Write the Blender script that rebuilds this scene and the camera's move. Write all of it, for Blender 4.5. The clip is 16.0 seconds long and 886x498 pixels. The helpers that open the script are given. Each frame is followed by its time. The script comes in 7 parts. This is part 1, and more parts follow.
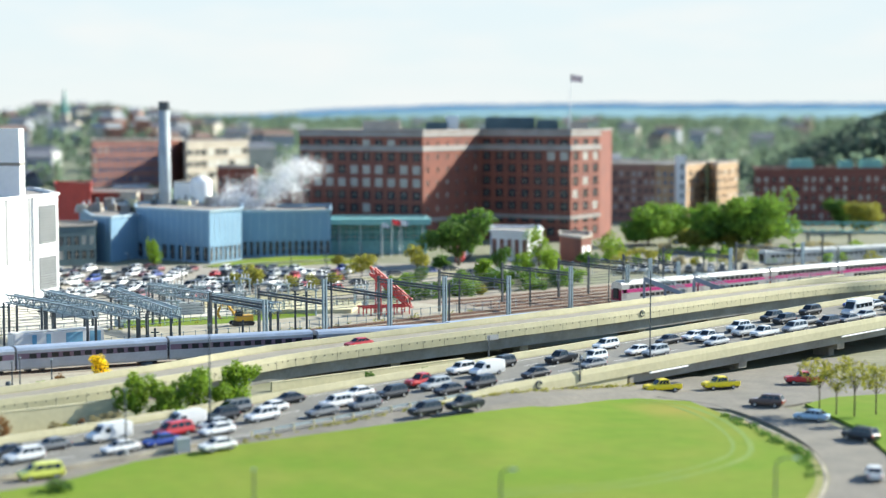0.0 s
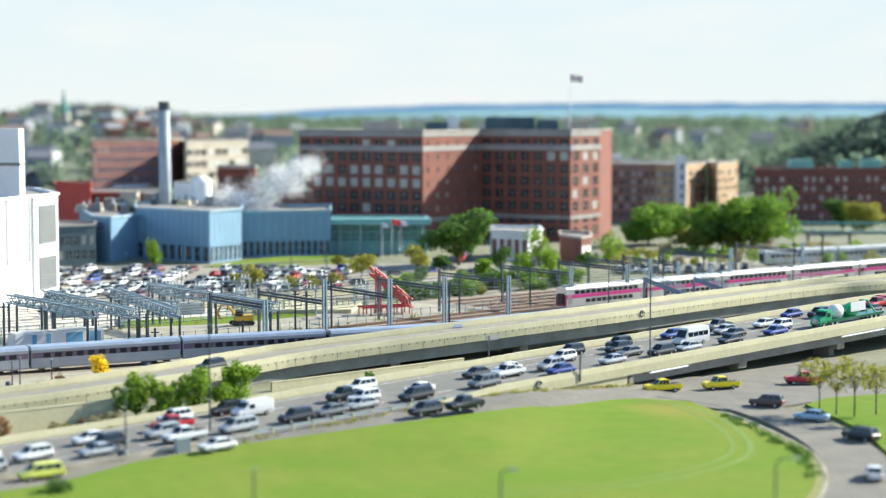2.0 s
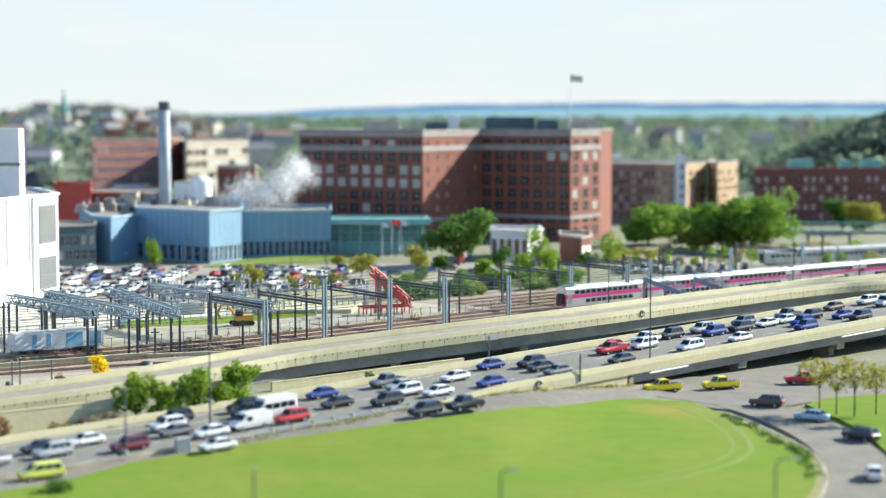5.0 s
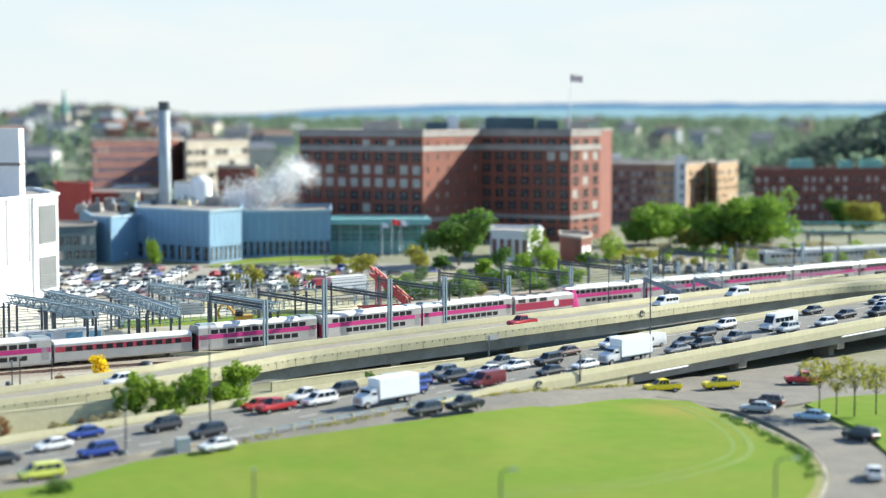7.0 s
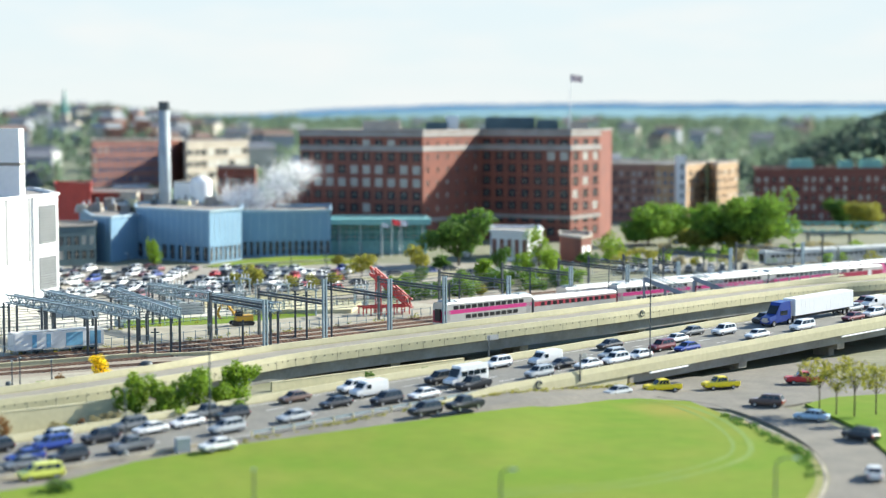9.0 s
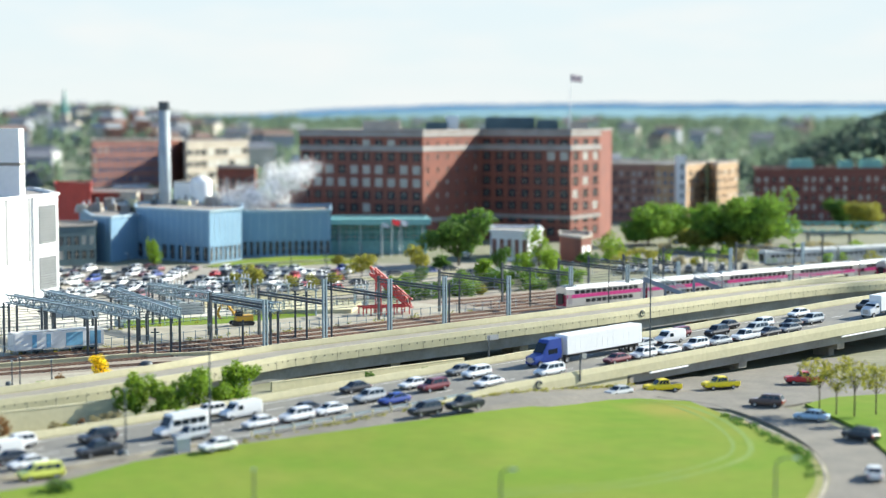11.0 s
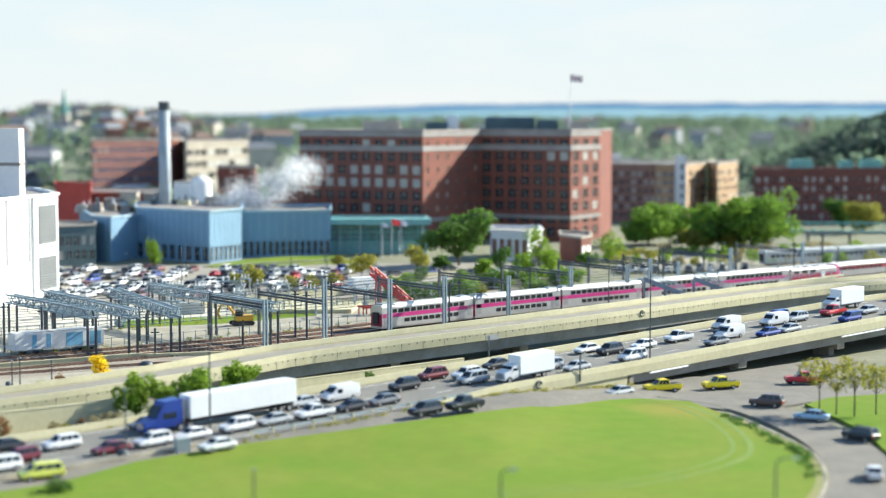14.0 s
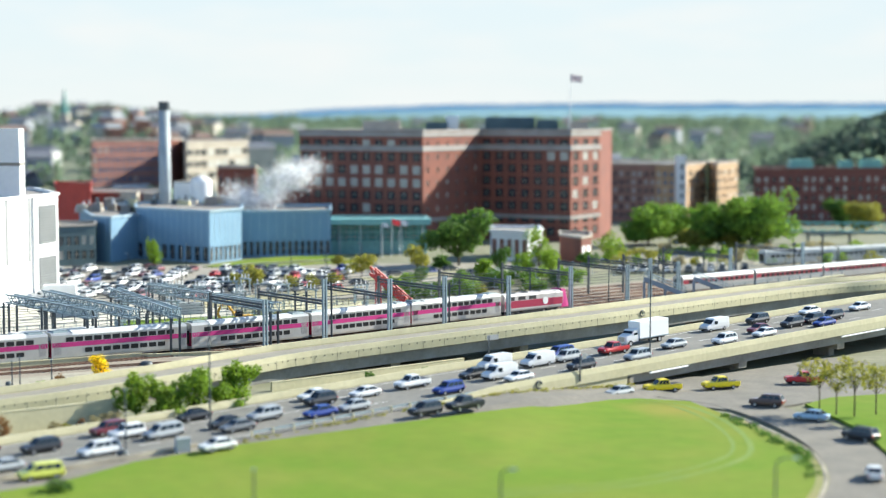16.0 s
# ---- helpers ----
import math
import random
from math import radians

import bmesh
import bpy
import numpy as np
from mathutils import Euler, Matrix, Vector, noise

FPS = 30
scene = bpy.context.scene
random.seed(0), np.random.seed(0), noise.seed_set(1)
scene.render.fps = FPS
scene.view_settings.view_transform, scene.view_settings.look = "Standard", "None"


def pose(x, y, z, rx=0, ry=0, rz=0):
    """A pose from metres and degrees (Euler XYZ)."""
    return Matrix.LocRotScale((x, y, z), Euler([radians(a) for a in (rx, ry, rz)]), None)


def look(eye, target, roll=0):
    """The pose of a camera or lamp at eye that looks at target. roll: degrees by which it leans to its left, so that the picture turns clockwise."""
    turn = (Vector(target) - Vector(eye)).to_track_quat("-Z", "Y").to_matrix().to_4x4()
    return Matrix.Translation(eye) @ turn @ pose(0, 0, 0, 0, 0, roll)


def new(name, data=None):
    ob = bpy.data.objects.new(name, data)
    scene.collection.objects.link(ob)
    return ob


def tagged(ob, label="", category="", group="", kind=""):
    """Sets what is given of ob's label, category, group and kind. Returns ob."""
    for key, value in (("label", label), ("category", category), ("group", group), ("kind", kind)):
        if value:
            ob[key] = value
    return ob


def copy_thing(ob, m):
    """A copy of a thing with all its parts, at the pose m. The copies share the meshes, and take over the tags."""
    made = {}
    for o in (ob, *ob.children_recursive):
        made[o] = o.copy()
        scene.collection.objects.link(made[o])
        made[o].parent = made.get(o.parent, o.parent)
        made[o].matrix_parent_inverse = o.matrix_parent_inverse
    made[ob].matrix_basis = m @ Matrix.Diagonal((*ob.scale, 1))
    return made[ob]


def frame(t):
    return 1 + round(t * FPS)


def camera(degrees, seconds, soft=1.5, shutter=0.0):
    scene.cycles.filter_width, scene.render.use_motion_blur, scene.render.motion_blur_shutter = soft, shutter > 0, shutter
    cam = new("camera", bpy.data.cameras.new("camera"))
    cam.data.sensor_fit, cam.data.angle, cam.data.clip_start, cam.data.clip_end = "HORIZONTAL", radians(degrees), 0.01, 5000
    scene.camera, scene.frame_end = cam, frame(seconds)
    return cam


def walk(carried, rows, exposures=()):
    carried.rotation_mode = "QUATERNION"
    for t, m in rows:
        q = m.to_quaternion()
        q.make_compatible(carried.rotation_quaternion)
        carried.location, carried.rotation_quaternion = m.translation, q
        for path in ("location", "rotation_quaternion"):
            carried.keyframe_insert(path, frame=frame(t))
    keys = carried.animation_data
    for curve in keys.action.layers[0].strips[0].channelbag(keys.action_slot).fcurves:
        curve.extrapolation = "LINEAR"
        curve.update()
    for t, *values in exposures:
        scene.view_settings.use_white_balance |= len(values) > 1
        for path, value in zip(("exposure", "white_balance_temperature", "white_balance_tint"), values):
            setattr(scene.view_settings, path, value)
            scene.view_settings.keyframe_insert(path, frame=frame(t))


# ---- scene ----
from mathutils.bvhtree import BVHTree

cam = camera(27.53, 16.0, soft=1.25)
cam.data.dof.use_dof = True
cam.data.dof.focus_distance = 310.0
cam.data.dof.aperture_fstop = 0.045
EYE = pose(0.0, 0.0, 40.0, 85.78, 0.0, 0.0)
walk(cam, [(0.0, EYE), (16.0, EYE)], [(0.0, 1.18, 6180.0, 4.0), (16.0, 1.18, 6180.0, 4.0)])

# ---- daylight ----
SUN_AZ = math.atan2(0.88, 0.47)      # clockwise from +y
SUN_EL = radians(28)
world = bpy.data.worlds.new("sky")
scene.world = world
world.use_nodes = True
wn = world.node_tree
sky = wn.nodes.new("ShaderNodeTexSky")
sky.sky_type, sky.sun_disc = "NISHITA", False
sky.sun_elevation, sky.sun_rotation = SUN_EL, SUN_AZ
sky.air_density, sky.dust_density, sky.ozone_density = 0.8, 0.05, 1.2
wn.links.new(sky.outputs[0], wn.nodes["Background"].inputs[0])
wn.nodes["Background"].inputs[1].default_value = 0.104
SKY_LOW, SKY_HIGH, SKY_CLOUD = (0.405, 0.41, 0.4, 1), (0.368, 0.404, 0.42, 1), (0.425, 0.415, 0.405, 1)
sun = new("sun", bpy.data.lights.new("sun", "SUN"))
sun.data.energy, sun.data.angle, sun.data.color = 4.8, radians(0.6), (1.0, 0.92, 0.78)
toward = Vector((math.sin(SUN_AZ) * math.cos(SUN_EL), math.cos(SUN_AZ) * math.cos(SUN_EL), math.sin(SUN_EL)))
sun.matrix_basis = look(toward * 100 + Vector((0, 300, 0)), (0, 300, 0))


# ---- materials ----
MATS = {}


def mat(name, colour, rough=0.7, metal=0.0, size=1.0, spread=0.25, bump=0.0, second=None, coat=0.0, each=0.0, alpha=1.0, emit=0.0):
    """A surface with grain at two scales; second: a colour of stains; each: variation from object to object."""
    if name in MATS:
        return MATS[name]
    m = bpy.data.materials.new(name)
    m.use_nodes = True
    nt = m.node_tree
    b = nt.nodes["Principled BSDF"]
    b.inputs["Roughness"].default_value, b.inputs["Metallic"].default_value = rough, metal
    b.inputs["Coat Weight"].default_value = coat
    b.inputs["Coat Roughness"].default_value = 0.08
    geo = nt.nodes.new("ShaderNodeNewGeometry")
    n1, n2 = nt.nodes.new("ShaderNodeTexNoise"), nt.nodes.new("ShaderNodeTexNoise")
    n1.inputs["Scale"].default_value, n2.inputs["Scale"].default_value = 1.0 / size, 7.0 / size
    n1.inputs["Detail"].default_value, n2.inputs["Detail"].default_value = 4.0, 3.0
    for n in (n1, n2):
        nt.links.new(geo.outputs["Position"], n.inputs["Vector"])
    ramp = nt.nodes.new("ShaderNodeMapRange")
    ramp.inputs["From Min"].default_value, ramp.inputs["From Max"].default_value = 0.3, 0.7
    nt.links.new(n1.outputs["Fac"], ramp.inputs["Value"])
    mix = nt.nodes.new("ShaderNodeMix")
    mix.data_type = "RGBA"
    other = second or tuple(c * (1 - spread) for c in colour)
    mix.inputs[6].default_value, mix.inputs[7].default_value = (*colour, 1), (*other, 1)
    nt.links.new(ramp.outputs[0], mix.inputs[0])
    hsv = nt.nodes.new("ShaderNodeHueSaturation")
    val = nt.nodes.new("ShaderNodeMapRange")
    val.inputs["To Min"].default_value, val.inputs["To Max"].default_value = 1 - spread * 0.8, 1 + spread * 0.8
    nt.links.new(n2.outputs["Fac"], val.inputs["Value"])
    out = val.outputs[0]
    if each:
        info = nt.nodes.new("ShaderNodeObjectInfo")
        rnd = nt.nodes.new("ShaderNodeMapRange")
        rnd.inputs["To Min"].default_value, rnd.inputs["To Max"].default_value = 1 - each, 1 + each
        nt.links.new(info.outputs["Random"], rnd.inputs["Value"])
        mul = nt.nodes.new("ShaderNodeMath")
        mul.operation = "MULTIPLY"
        nt.links.new(out, mul.inputs[0])
        nt.links.new(rnd.outputs[0], mul.inputs[1])
        out = mul.outputs[0]
    nt.links.new(out, hsv.inputs["Value"])
    nt.links.new(mix.outputs[2], hsv.inputs["Color"])
    nt.links.new(hsv.outputs[0], b.inputs["Base Color"])
    if bump:
        bp = nt.nodes.new("ShaderNodeBump")
        bp.inputs["Strength"].default_value, bp.inputs["Distance"].default_value = bump, 0.02
        nt.links.new(n2.outputs["Fac"], bp.inputs["Height"])
        nt.links.new(bp.outputs[0], b.inputs["Normal"])
    if alpha < 1:
        soft = nt.nodes.new("ShaderNodeTexNoise")
        soft.inputs["Scale"].default_value = 0.8
        soft.inputs["Detail"].default_value = 5.0
        tc = nt.nodes.new("ShaderNodeTexCoord")
        nt.links.new(tc.outputs["Object"], soft.inputs["Vector"])
        ar = nt.nodes.new("ShaderNodeMapRange")
        ar.inputs["From Min"].default_value, ar.inputs["From Max"].default_value = 0.38, 0.62
        ar.inputs["To Min"].default_value, ar.inputs["To Max"].default_value = alpha * 0.2, alpha
        nt.links.new(soft.outputs["Fac"], ar.inputs["Value"])
        nt.links.new(ar.outputs[0], b.inputs["Alpha"])
    # self-glow, used by the horizon ridges to stand in for bright haze
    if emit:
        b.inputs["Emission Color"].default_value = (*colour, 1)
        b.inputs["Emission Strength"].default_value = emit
    MATS[name] = m
    return m


def paint(name, colour):
    return mat("paint_" + name, colour, rough=0.35, size=2.0, spread=0.06, coat=0.2)


ASPHALT = mat("asphalt", (0.165, 0.16, 0.145), 0.9, size=5.0, spread=0.3, second=(0.215, 0.205, 0.18))
OLD_ASPHALT = mat("old_asphalt", (0.165, 0.152, 0.128), 0.92, size=5.0, spread=0.3, second=(0.22, 0.2, 0.165))
CONCRETE = mat("concrete", (0.56, 0.515, 0.33), 0.85, size=5.0, spread=0.18, second=(0.475, 0.44, 0.28), bump=0.2)
DIRTY_CONCRETE = mat("dirty_concrete", (0.43, 0.385, 0.29), 0.9, size=4.0, spread=0.3, second=(0.22, 0.2, 0.17), bump=0.2)
STEEL_GIRDER = mat("girder_steel", (0.27, 0.275, 0.26), 0.6, size=4.0, spread=0.25, second=(0.19, 0.185, 0.17))
GRASS = mat("lawn_grass", (0.133, 0.226, 0.021), 0.95, size=16.0, spread=0.16, second=(0.19, 0.236, 0.036), bump=0.06)
GRASS.node_tree.nodes["Principled BSDF"].inputs["Specular IOR Level"].default_value = 0.1


def mow(m, centre, bald):
    """Mower's arcs round a centre, and a worn dry patch with ragged edges."""
    nt = m.node_tree
    b = nt.nodes["Principled BSDF"]
    src = b.inputs["Base Color"].links[0].from_socket
    geo, warp = nt.nodes.new("ShaderNodeNewGeometry"), nt.nodes.new("ShaderNodeTexNoise")
    warp.inputs["Scale"].default_value = 0.12
    nt.links.new(geo.outputs["Position"], warp.inputs["Vector"])
    dist = []
    for p in (centre, bald):
        d = nt.nodes.new("ShaderNodeVectorMath")
        d.operation = "DISTANCE"
        nt.links.new(geo.outputs["Position"], d.inputs[0])
        d.inputs[1].default_value = p
        ad = nt.nodes.new("ShaderNodeMath")
        ad.operation = "MULTIPLY_ADD"
        nt.links.new(warp.outputs["Fac"], ad.inputs[0])
        ad.inputs[1].default_value = 9.0 if p is bald else 3.0
        nt.links.new(d.outputs["Value"], ad.inputs[2])
        dist.append(ad.outputs[0])
    sn, k = nt.nodes.new("ShaderNodeMath"), nt.nodes.new("ShaderNodeMath")
    k.operation, sn.operation = "MULTIPLY", "SINE"
    k.inputs[1].default_value = 1.1
    nt.links.new(dist[0], k.inputs[0])
    nt.links.new(k.outputs[0], sn.inputs[0])
    for fac, lo, hi, top, colour in ((sn.outputs[0], 0.2, 1.0, 0.07, (0.27, 0.27, 0.05, 1)), (dist[1], 13.0, 5.0, 0.55, (0.34, 0.25, 0.07, 1))):
        mr, mx = nt.nodes.new("ShaderNodeMapRange"), nt.nodes.new("ShaderNodeMix")
        mr.inputs["From Min"].default_value, mr.inputs["From Max"].default_value, mr.inputs["To Max"].default_value = lo, hi, top
        nt.links.new(fac, mr.inputs["Value"])
        mx.data_type = "RGBA"
        nt.links.new(mr.outputs[0], mx.inputs[0])
        nt.links.new(src, mx.inputs[6])
        mx.inputs[7].default_value = colour
        src = mx.outputs[2]
    nt.links.new(src, b.inputs["Base Color"])


mow(GRASS, (24.67, 213.35, 0.0), (31.58, 243.59, 0.0))
DRY_GRASS = mat("dry_grass", (0.3, 0.26, 0.1), 0.95, size=5.0, spread=0.25, second=(0.22, 0.24, 0.07))
GROUND = mat("ground_earth", (0.24, 0.23, 0.16), 0.95, size=14.0, spread=0.35, second=(0.16, 0.17, 0.09))
BALLAST = mat("ballast", (0.35, 0.3, 0.235), 0.95, size=3.0, spread=0.4, second=(0.24, 0.2, 0.155), bump=0.6)
RUST = mat("rail_rust", (0.2, 0.1, 0.06), 0.6, metal=0.4, size=2.0)
TIE = mat("sleeper_wood", (0.13, 0.1, 0.08), 0.9, size=1.0, each=0.3)
GALV = mat("galvanised_steel", (0.3, 0.38, 0.41), 0.5, metal=0.0, size=1.5, spread=0.25)
DARKSTEEL = mat("dark_steel", (0.085, 0.1, 0.11), 0.55, metal=0.2, size=1.5)
BRICK = mat("red_brick", (0.245, 0.084, 0.056), 0.88, size=5.0, spread=0.25, second=(0.18, 0.07, 0.054))
DARKBRICK = mat("brown_brick", (0.2, 0.075, 0.06), 0.88, size=5.0, spread=0.25, second=(0.16, 0.06, 0.05))
TANBRICK = mat("tan_brick", (0.5, 0.34, 0.2), 0.88, size=5.0, spread=0.2)
STONE = mat("pale_stone", (0.5, 0.44, 0.37), 0.85, size=3.0, spread=0.2)
WHITEWALL = mat("white_wall", (0.8, 0.8, 0.8), 0.7, size=8.0, spread=0.08)
BLUEWALL = mat("pale_blue_metal", (0.19, 0.33, 0.47), 0.55, size=6.0, spread=0.1)
ROOFGREY = mat("roof_gravel", (0.33, 0.3, 0.27), 0.95, size=4.0, spread=0.3)
GLASS = mat("window_glass", (0.025, 0.035, 0.045), 0.2, size=6.0, spread=0.4)
GLASS.node_tree.nodes["Principled BSDF"].inputs["Specular IOR Level"].default_value = 0.3
BLIND = mat("pale_blind", (0.5, 0.5, 0.46), 0.5, size=4.0, spread=0.3)
COACHGLASS = mat("coach_glass", (0.012, 0.014, 0.018), 0.3, size=1.0, spread=0.2)
CARGLASS = mat("car_glass", (0.02, 0.028, 0.035), 0.06, size=1.0, spread=0.2)
TEALGLASS = mat("teal_glass", (0.1, 0.27, 0.29), 0.1, size=6.0, spread=0.3)
TYRE = mat("tyre_rubber", (0.015, 0.015, 0.016), 0.8, size=0.3)
RIM = mat("alloy_rim", (0.5, 0.5, 0.52), 0.35, metal=0.8, size=0.3)
LAMP_CLEAR = mat("headlamp_lens", (0.75, 0.75, 0.72), 0.1, size=0.5)
LAMP_RED = mat("tail_lamp_lens", (0.45, 0.02, 0.02), 0.15, size=0.5)
TRIM = mat("black_trim", (0.02, 0.02, 0.022), 0.5, size=0.5)
LINE = mat("road_line_paint", (0.7, 0.7, 0.66), 0.7, size=1.0, spread=0.3)
SILVER = mat("train_steel", (0.58, 0.58, 0.57), 0.32, metal=0.55, size=3.0, spread=0.12)
TRAINWHITE = mat("train_roof_white", (0.78, 0.78, 0.76), 0.5, size=4.0, spread=0.1)
MAGENTA = mat("magenta_band", (0.5, 0.03, 0.2), 0.4, size=3.0, spread=0.12)
BLUEROOF = mat("blue_grey_roof", (0.34, 0.41, 0.53), 0.4, metal=0.0, size=3.0, spread=0.2)
BARK = mat("bark", (0.1, 0.075, 0.05), 0.9, size=0.5, spread=0.3, bump=0.5)
WHITE = paint("white", (0.78, 0.78, 0.77))
REDPAINT = mat("red_paint", (0.6, 0.06, 0.055), 0.5, size=2.0, spread=0.15)


# ---- mesh tools ----
def box(bm, x0, x1, y0, y1, z0, z1, taper=0.0):
    """An upright block; taper: how far its top draws in on every side."""
    v = [bm.verts.new(p) for p in ((x0, y0, z0), (x1, y0, z0), (x1, y1, z0), (x0, y1, z0),
         (x0 + taper, y0 + taper, z1), (x1 - taper, y0 + taper, z1), (x1 - taper, y1 - taper, z1), (x0 + taper, y1 - taper, z1))]
    return [bm.faces.new([v[i] for i in f]) for f in ((3, 2, 1, 0), (4, 5, 6, 7), (0, 1, 5, 4), (1, 2, 6, 5), (2, 3, 7, 6), (3, 0, 4, 7))]


def beam(bm, a, b, r, r2=None, sides=6):
    """A round bar from a to b, of radius r, r2 at its end."""
    a, b = Vector(a), Vector(b)
    r2 = r if r2 is None else r2
    q = (b - a).to_track_quat("Z", "Y")
    rings = []
    for p, rr in ((a, r), (b, r2)):
        rings.append([bm.verts.new(p + q @ Vector((rr * math.cos(k * math.tau / sides), rr * math.sin(k * math.tau / sides), 0))) for k in range(sides)])
    for k in range(sides):
        j = (k + 1) % sides
        bm.faces.new((rings[0][k], rings[0][j], rings[1][j], rings[1][k]))
    bm.faces.new(rings[0][::-1])
    bm.faces.new(rings[1])


def sweep(bm, path, profile, closed=True):
    """A profile of (sideways, up) carried along a path of (x, y, z); sideways is to the left of the way."""
    rings = []
    for i, p in enumerate(path):
        a, b = path[max(i - 1, 0)], path[min(i + 1, len(path) - 1)]
        d = Vector((b[0] - a[0], b[1] - a[1], 0)).normalized()
        n = Vector((-d.y, d.x, 0))
        rings.append([bm.verts.new(Vector(p) + n * u + Vector((0, 0, w))) for u, w in profile])
    k = len(profile)
    for r0, r1 in zip(rings, rings[1:]):
        for i in range(k if closed else k - 1):
            j = (i + 1) % k
            bm.faces.new((r0[i], r0[j], r1[j], r1[i]))
    if closed:
        bm.faces.new(rings[0][::-1])
        bm.faces.new(rings[-1])


def loft(bm, rings):
    """Skins rings of equally many points, and closes both ends."""
    vs = [[bm.verts.new(p) for p in r] for r in rings]
    k = len(vs[0])
    for r0, r1 in zip(vs, vs[1:]):
        for i in range(k):
            j = (i + 1) % k
            bm.faces.new((r0[i], r0[j], r1[j], r1[i]))
    bm.faces.new(vs[0][::-1])
    bm.faces.new(vs[-1])


def slab(bm, outline, z0, z1):
    """A flat plate with the given outline."""
    lo, hi = [bm.verts.new((x, y, z0)) for x, y in outline], [bm.verts.new((x, y, z1)) for x, y in outline]
    bm.faces.new(hi)
    for i in range(len(lo)):
        j = (i + 1) % len(lo)
        bm.faces.new((lo[i], lo[j], hi[j], hi[i]))


def mesh(name, bm, material, smooth=False):
    bmesh.ops.recalc_face_normals(bm, faces=bm.faces)
    me = bpy.data.meshes.new(name)
    bm.to_mesh(me)
    bm.free()
    for m in material if isinstance(material, (list, tuple)) else [material]:
        me.materials.append(m)
    if smooth:
        me.polygons.foreach_set("use_smooth", [True] * len(me.polygons))
    return me


def part(name, bm, material, parent, label="", smooth=False, m=None):
    """Links a bmesh (or a ready mesh) as one mesh object under a thing or part."""
    me = mesh(name, bm, material, smooth) if isinstance(bm, bmesh.types.BMesh) else bm
    ob = new(name, me)
    ob.parent = parent
    if m is not None:
        ob.matrix_basis = m
    return tagged(ob, label)


def structure(name, bm, material, label, category, smooth=False):
    return tagged(new(name, mesh(name, bm, material, smooth)), label, category, kind="structure")


def thing(name, m, label, category, group=""):
    ob = new(name)
    ob.empty_display_size = 0.5
    ob.matrix_basis = m
    return tagged(ob, label, category, group)


def curve_path(points, step=4.0):
    """A smooth line through a few points of the plan."""
    pts = [Vector(p) for p in points]
    pts = [2 * pts[0] - pts[1]] + pts + [2 * pts[-1] - pts[-2]]
    out = []
    for i in range(1, len(pts) - 2):
        p0, p1, p2, p3 = pts[i - 1:i + 3]
        k = max(2, int((p2 - p1).length / step))
        for j in range(k):
            t = j / k
            out.append(0.5 * (2 * p1 + (p2 - p0) * t + (2 * p0 - 5 * p1 + 4 * p2 - p3) * t * t + (3 * p1 - p0 - 3 * p2 + p3) * t ** 3))
    out.append(pts[-2])
    return out


class Line:
    """A line of the plan that can be asked for its place at a distance along it."""

    def __init__(self, points, step=4.0):
        self.p = curve_path(points, step)
        self.d = [0.0]
        for a, b in zip(self.p, self.p[1:]):
            self.d.append(self.d[-1] + (b - a).length)
        self.length = self.d[-1]

    def at(self, s, n=0.0, up=0.0):
        i = int(np.clip(np.searchsorted(self.d, s) - 1, 0, len(self.p) - 2))
        a, b = self.p[i], self.p[i + 1]
        w = (b - a) / (self.d[i + 1] - self.d[i])
        q = a + w * (s - self.d[i])
        h = Vector((-w.y, w.x, 0)).normalized()
        return q + h * n + Vector((0, 0, up)), w

    def offset(self, n, up=0.0):
        out = []
        for s in self.d:
            out.append(self.at(s, n, up)[0])
        return out

    def stand(self, s, n=0.0, up=0.0, back=False):
        q, w = self.at(s, n, up)
        w = -w if back else w
        yaw, pitch = math.atan2(w.y, w.x), math.asin(max(-1, min(1, w.z)))
        return Matrix.Translation(q) @ Matrix.Rotation(yaw, 4, "Z") @ Matrix.Rotation(-pitch, 4, "Y")


# ---- plan: lines of the roads and tracks ----
def highway_height(s):
    return min(5.5, max(0.0, (s + 35) * 0.0306))


HDIR = Vector((0.743, 0.669, 0))
HIGHWAY = Line([Vector((-20.95, 233.9, 0)) + HDIR * s + Vector((0, 0, highway_height(s) + 0.02)) for s in range(-900, 1001, 20)], 10.0)
H0 = 900.0                                   # where the line passes the lawn's far end
RAMP = Line([(-304.56, 58.05, 0.10), (-109.83, 206.73, 0.40), (-62.14, 243.14, 1.20), (-52.50, 250.50, 1.60), (-39.41, 262.44, 2.20), (-27.64, 275.92, 2.75), (-16.52, 285.37, 3.2), (21.36, 314.65, 4.5), (70.19, 363.03, 5.0), (130, 413, 5.2), (400, 680, 5.2)], 5.0)
TRACK = Line([(-330, 110, 1.0), (-150, 226, 1.0), (-61.92, 287.58, 1.0), (-28.27, 313.19, 1.0), (8.79, 349.59, 1.0), (50.68, 388.02, 1.0), (115, 443, 1.0), (420, 700, 1.0)], 5.0)

EXPRESS = Line([(-330, 96, 1.0), (-145, 219, 1.0), (-100, 251.5, 1.0), (-70, 271.5, 1.0), (-47.4, 284.5, 1.0), (-26.6, 294.0, 1.0), (-6.0, 302.5, 1.0), (4.2, 311.0, 1.0), (15.4, 321.4, 1.0), (63.8, 369.5, 1.0), (124, 420, 1.0), (394, 687, 1.0)], 5.0)

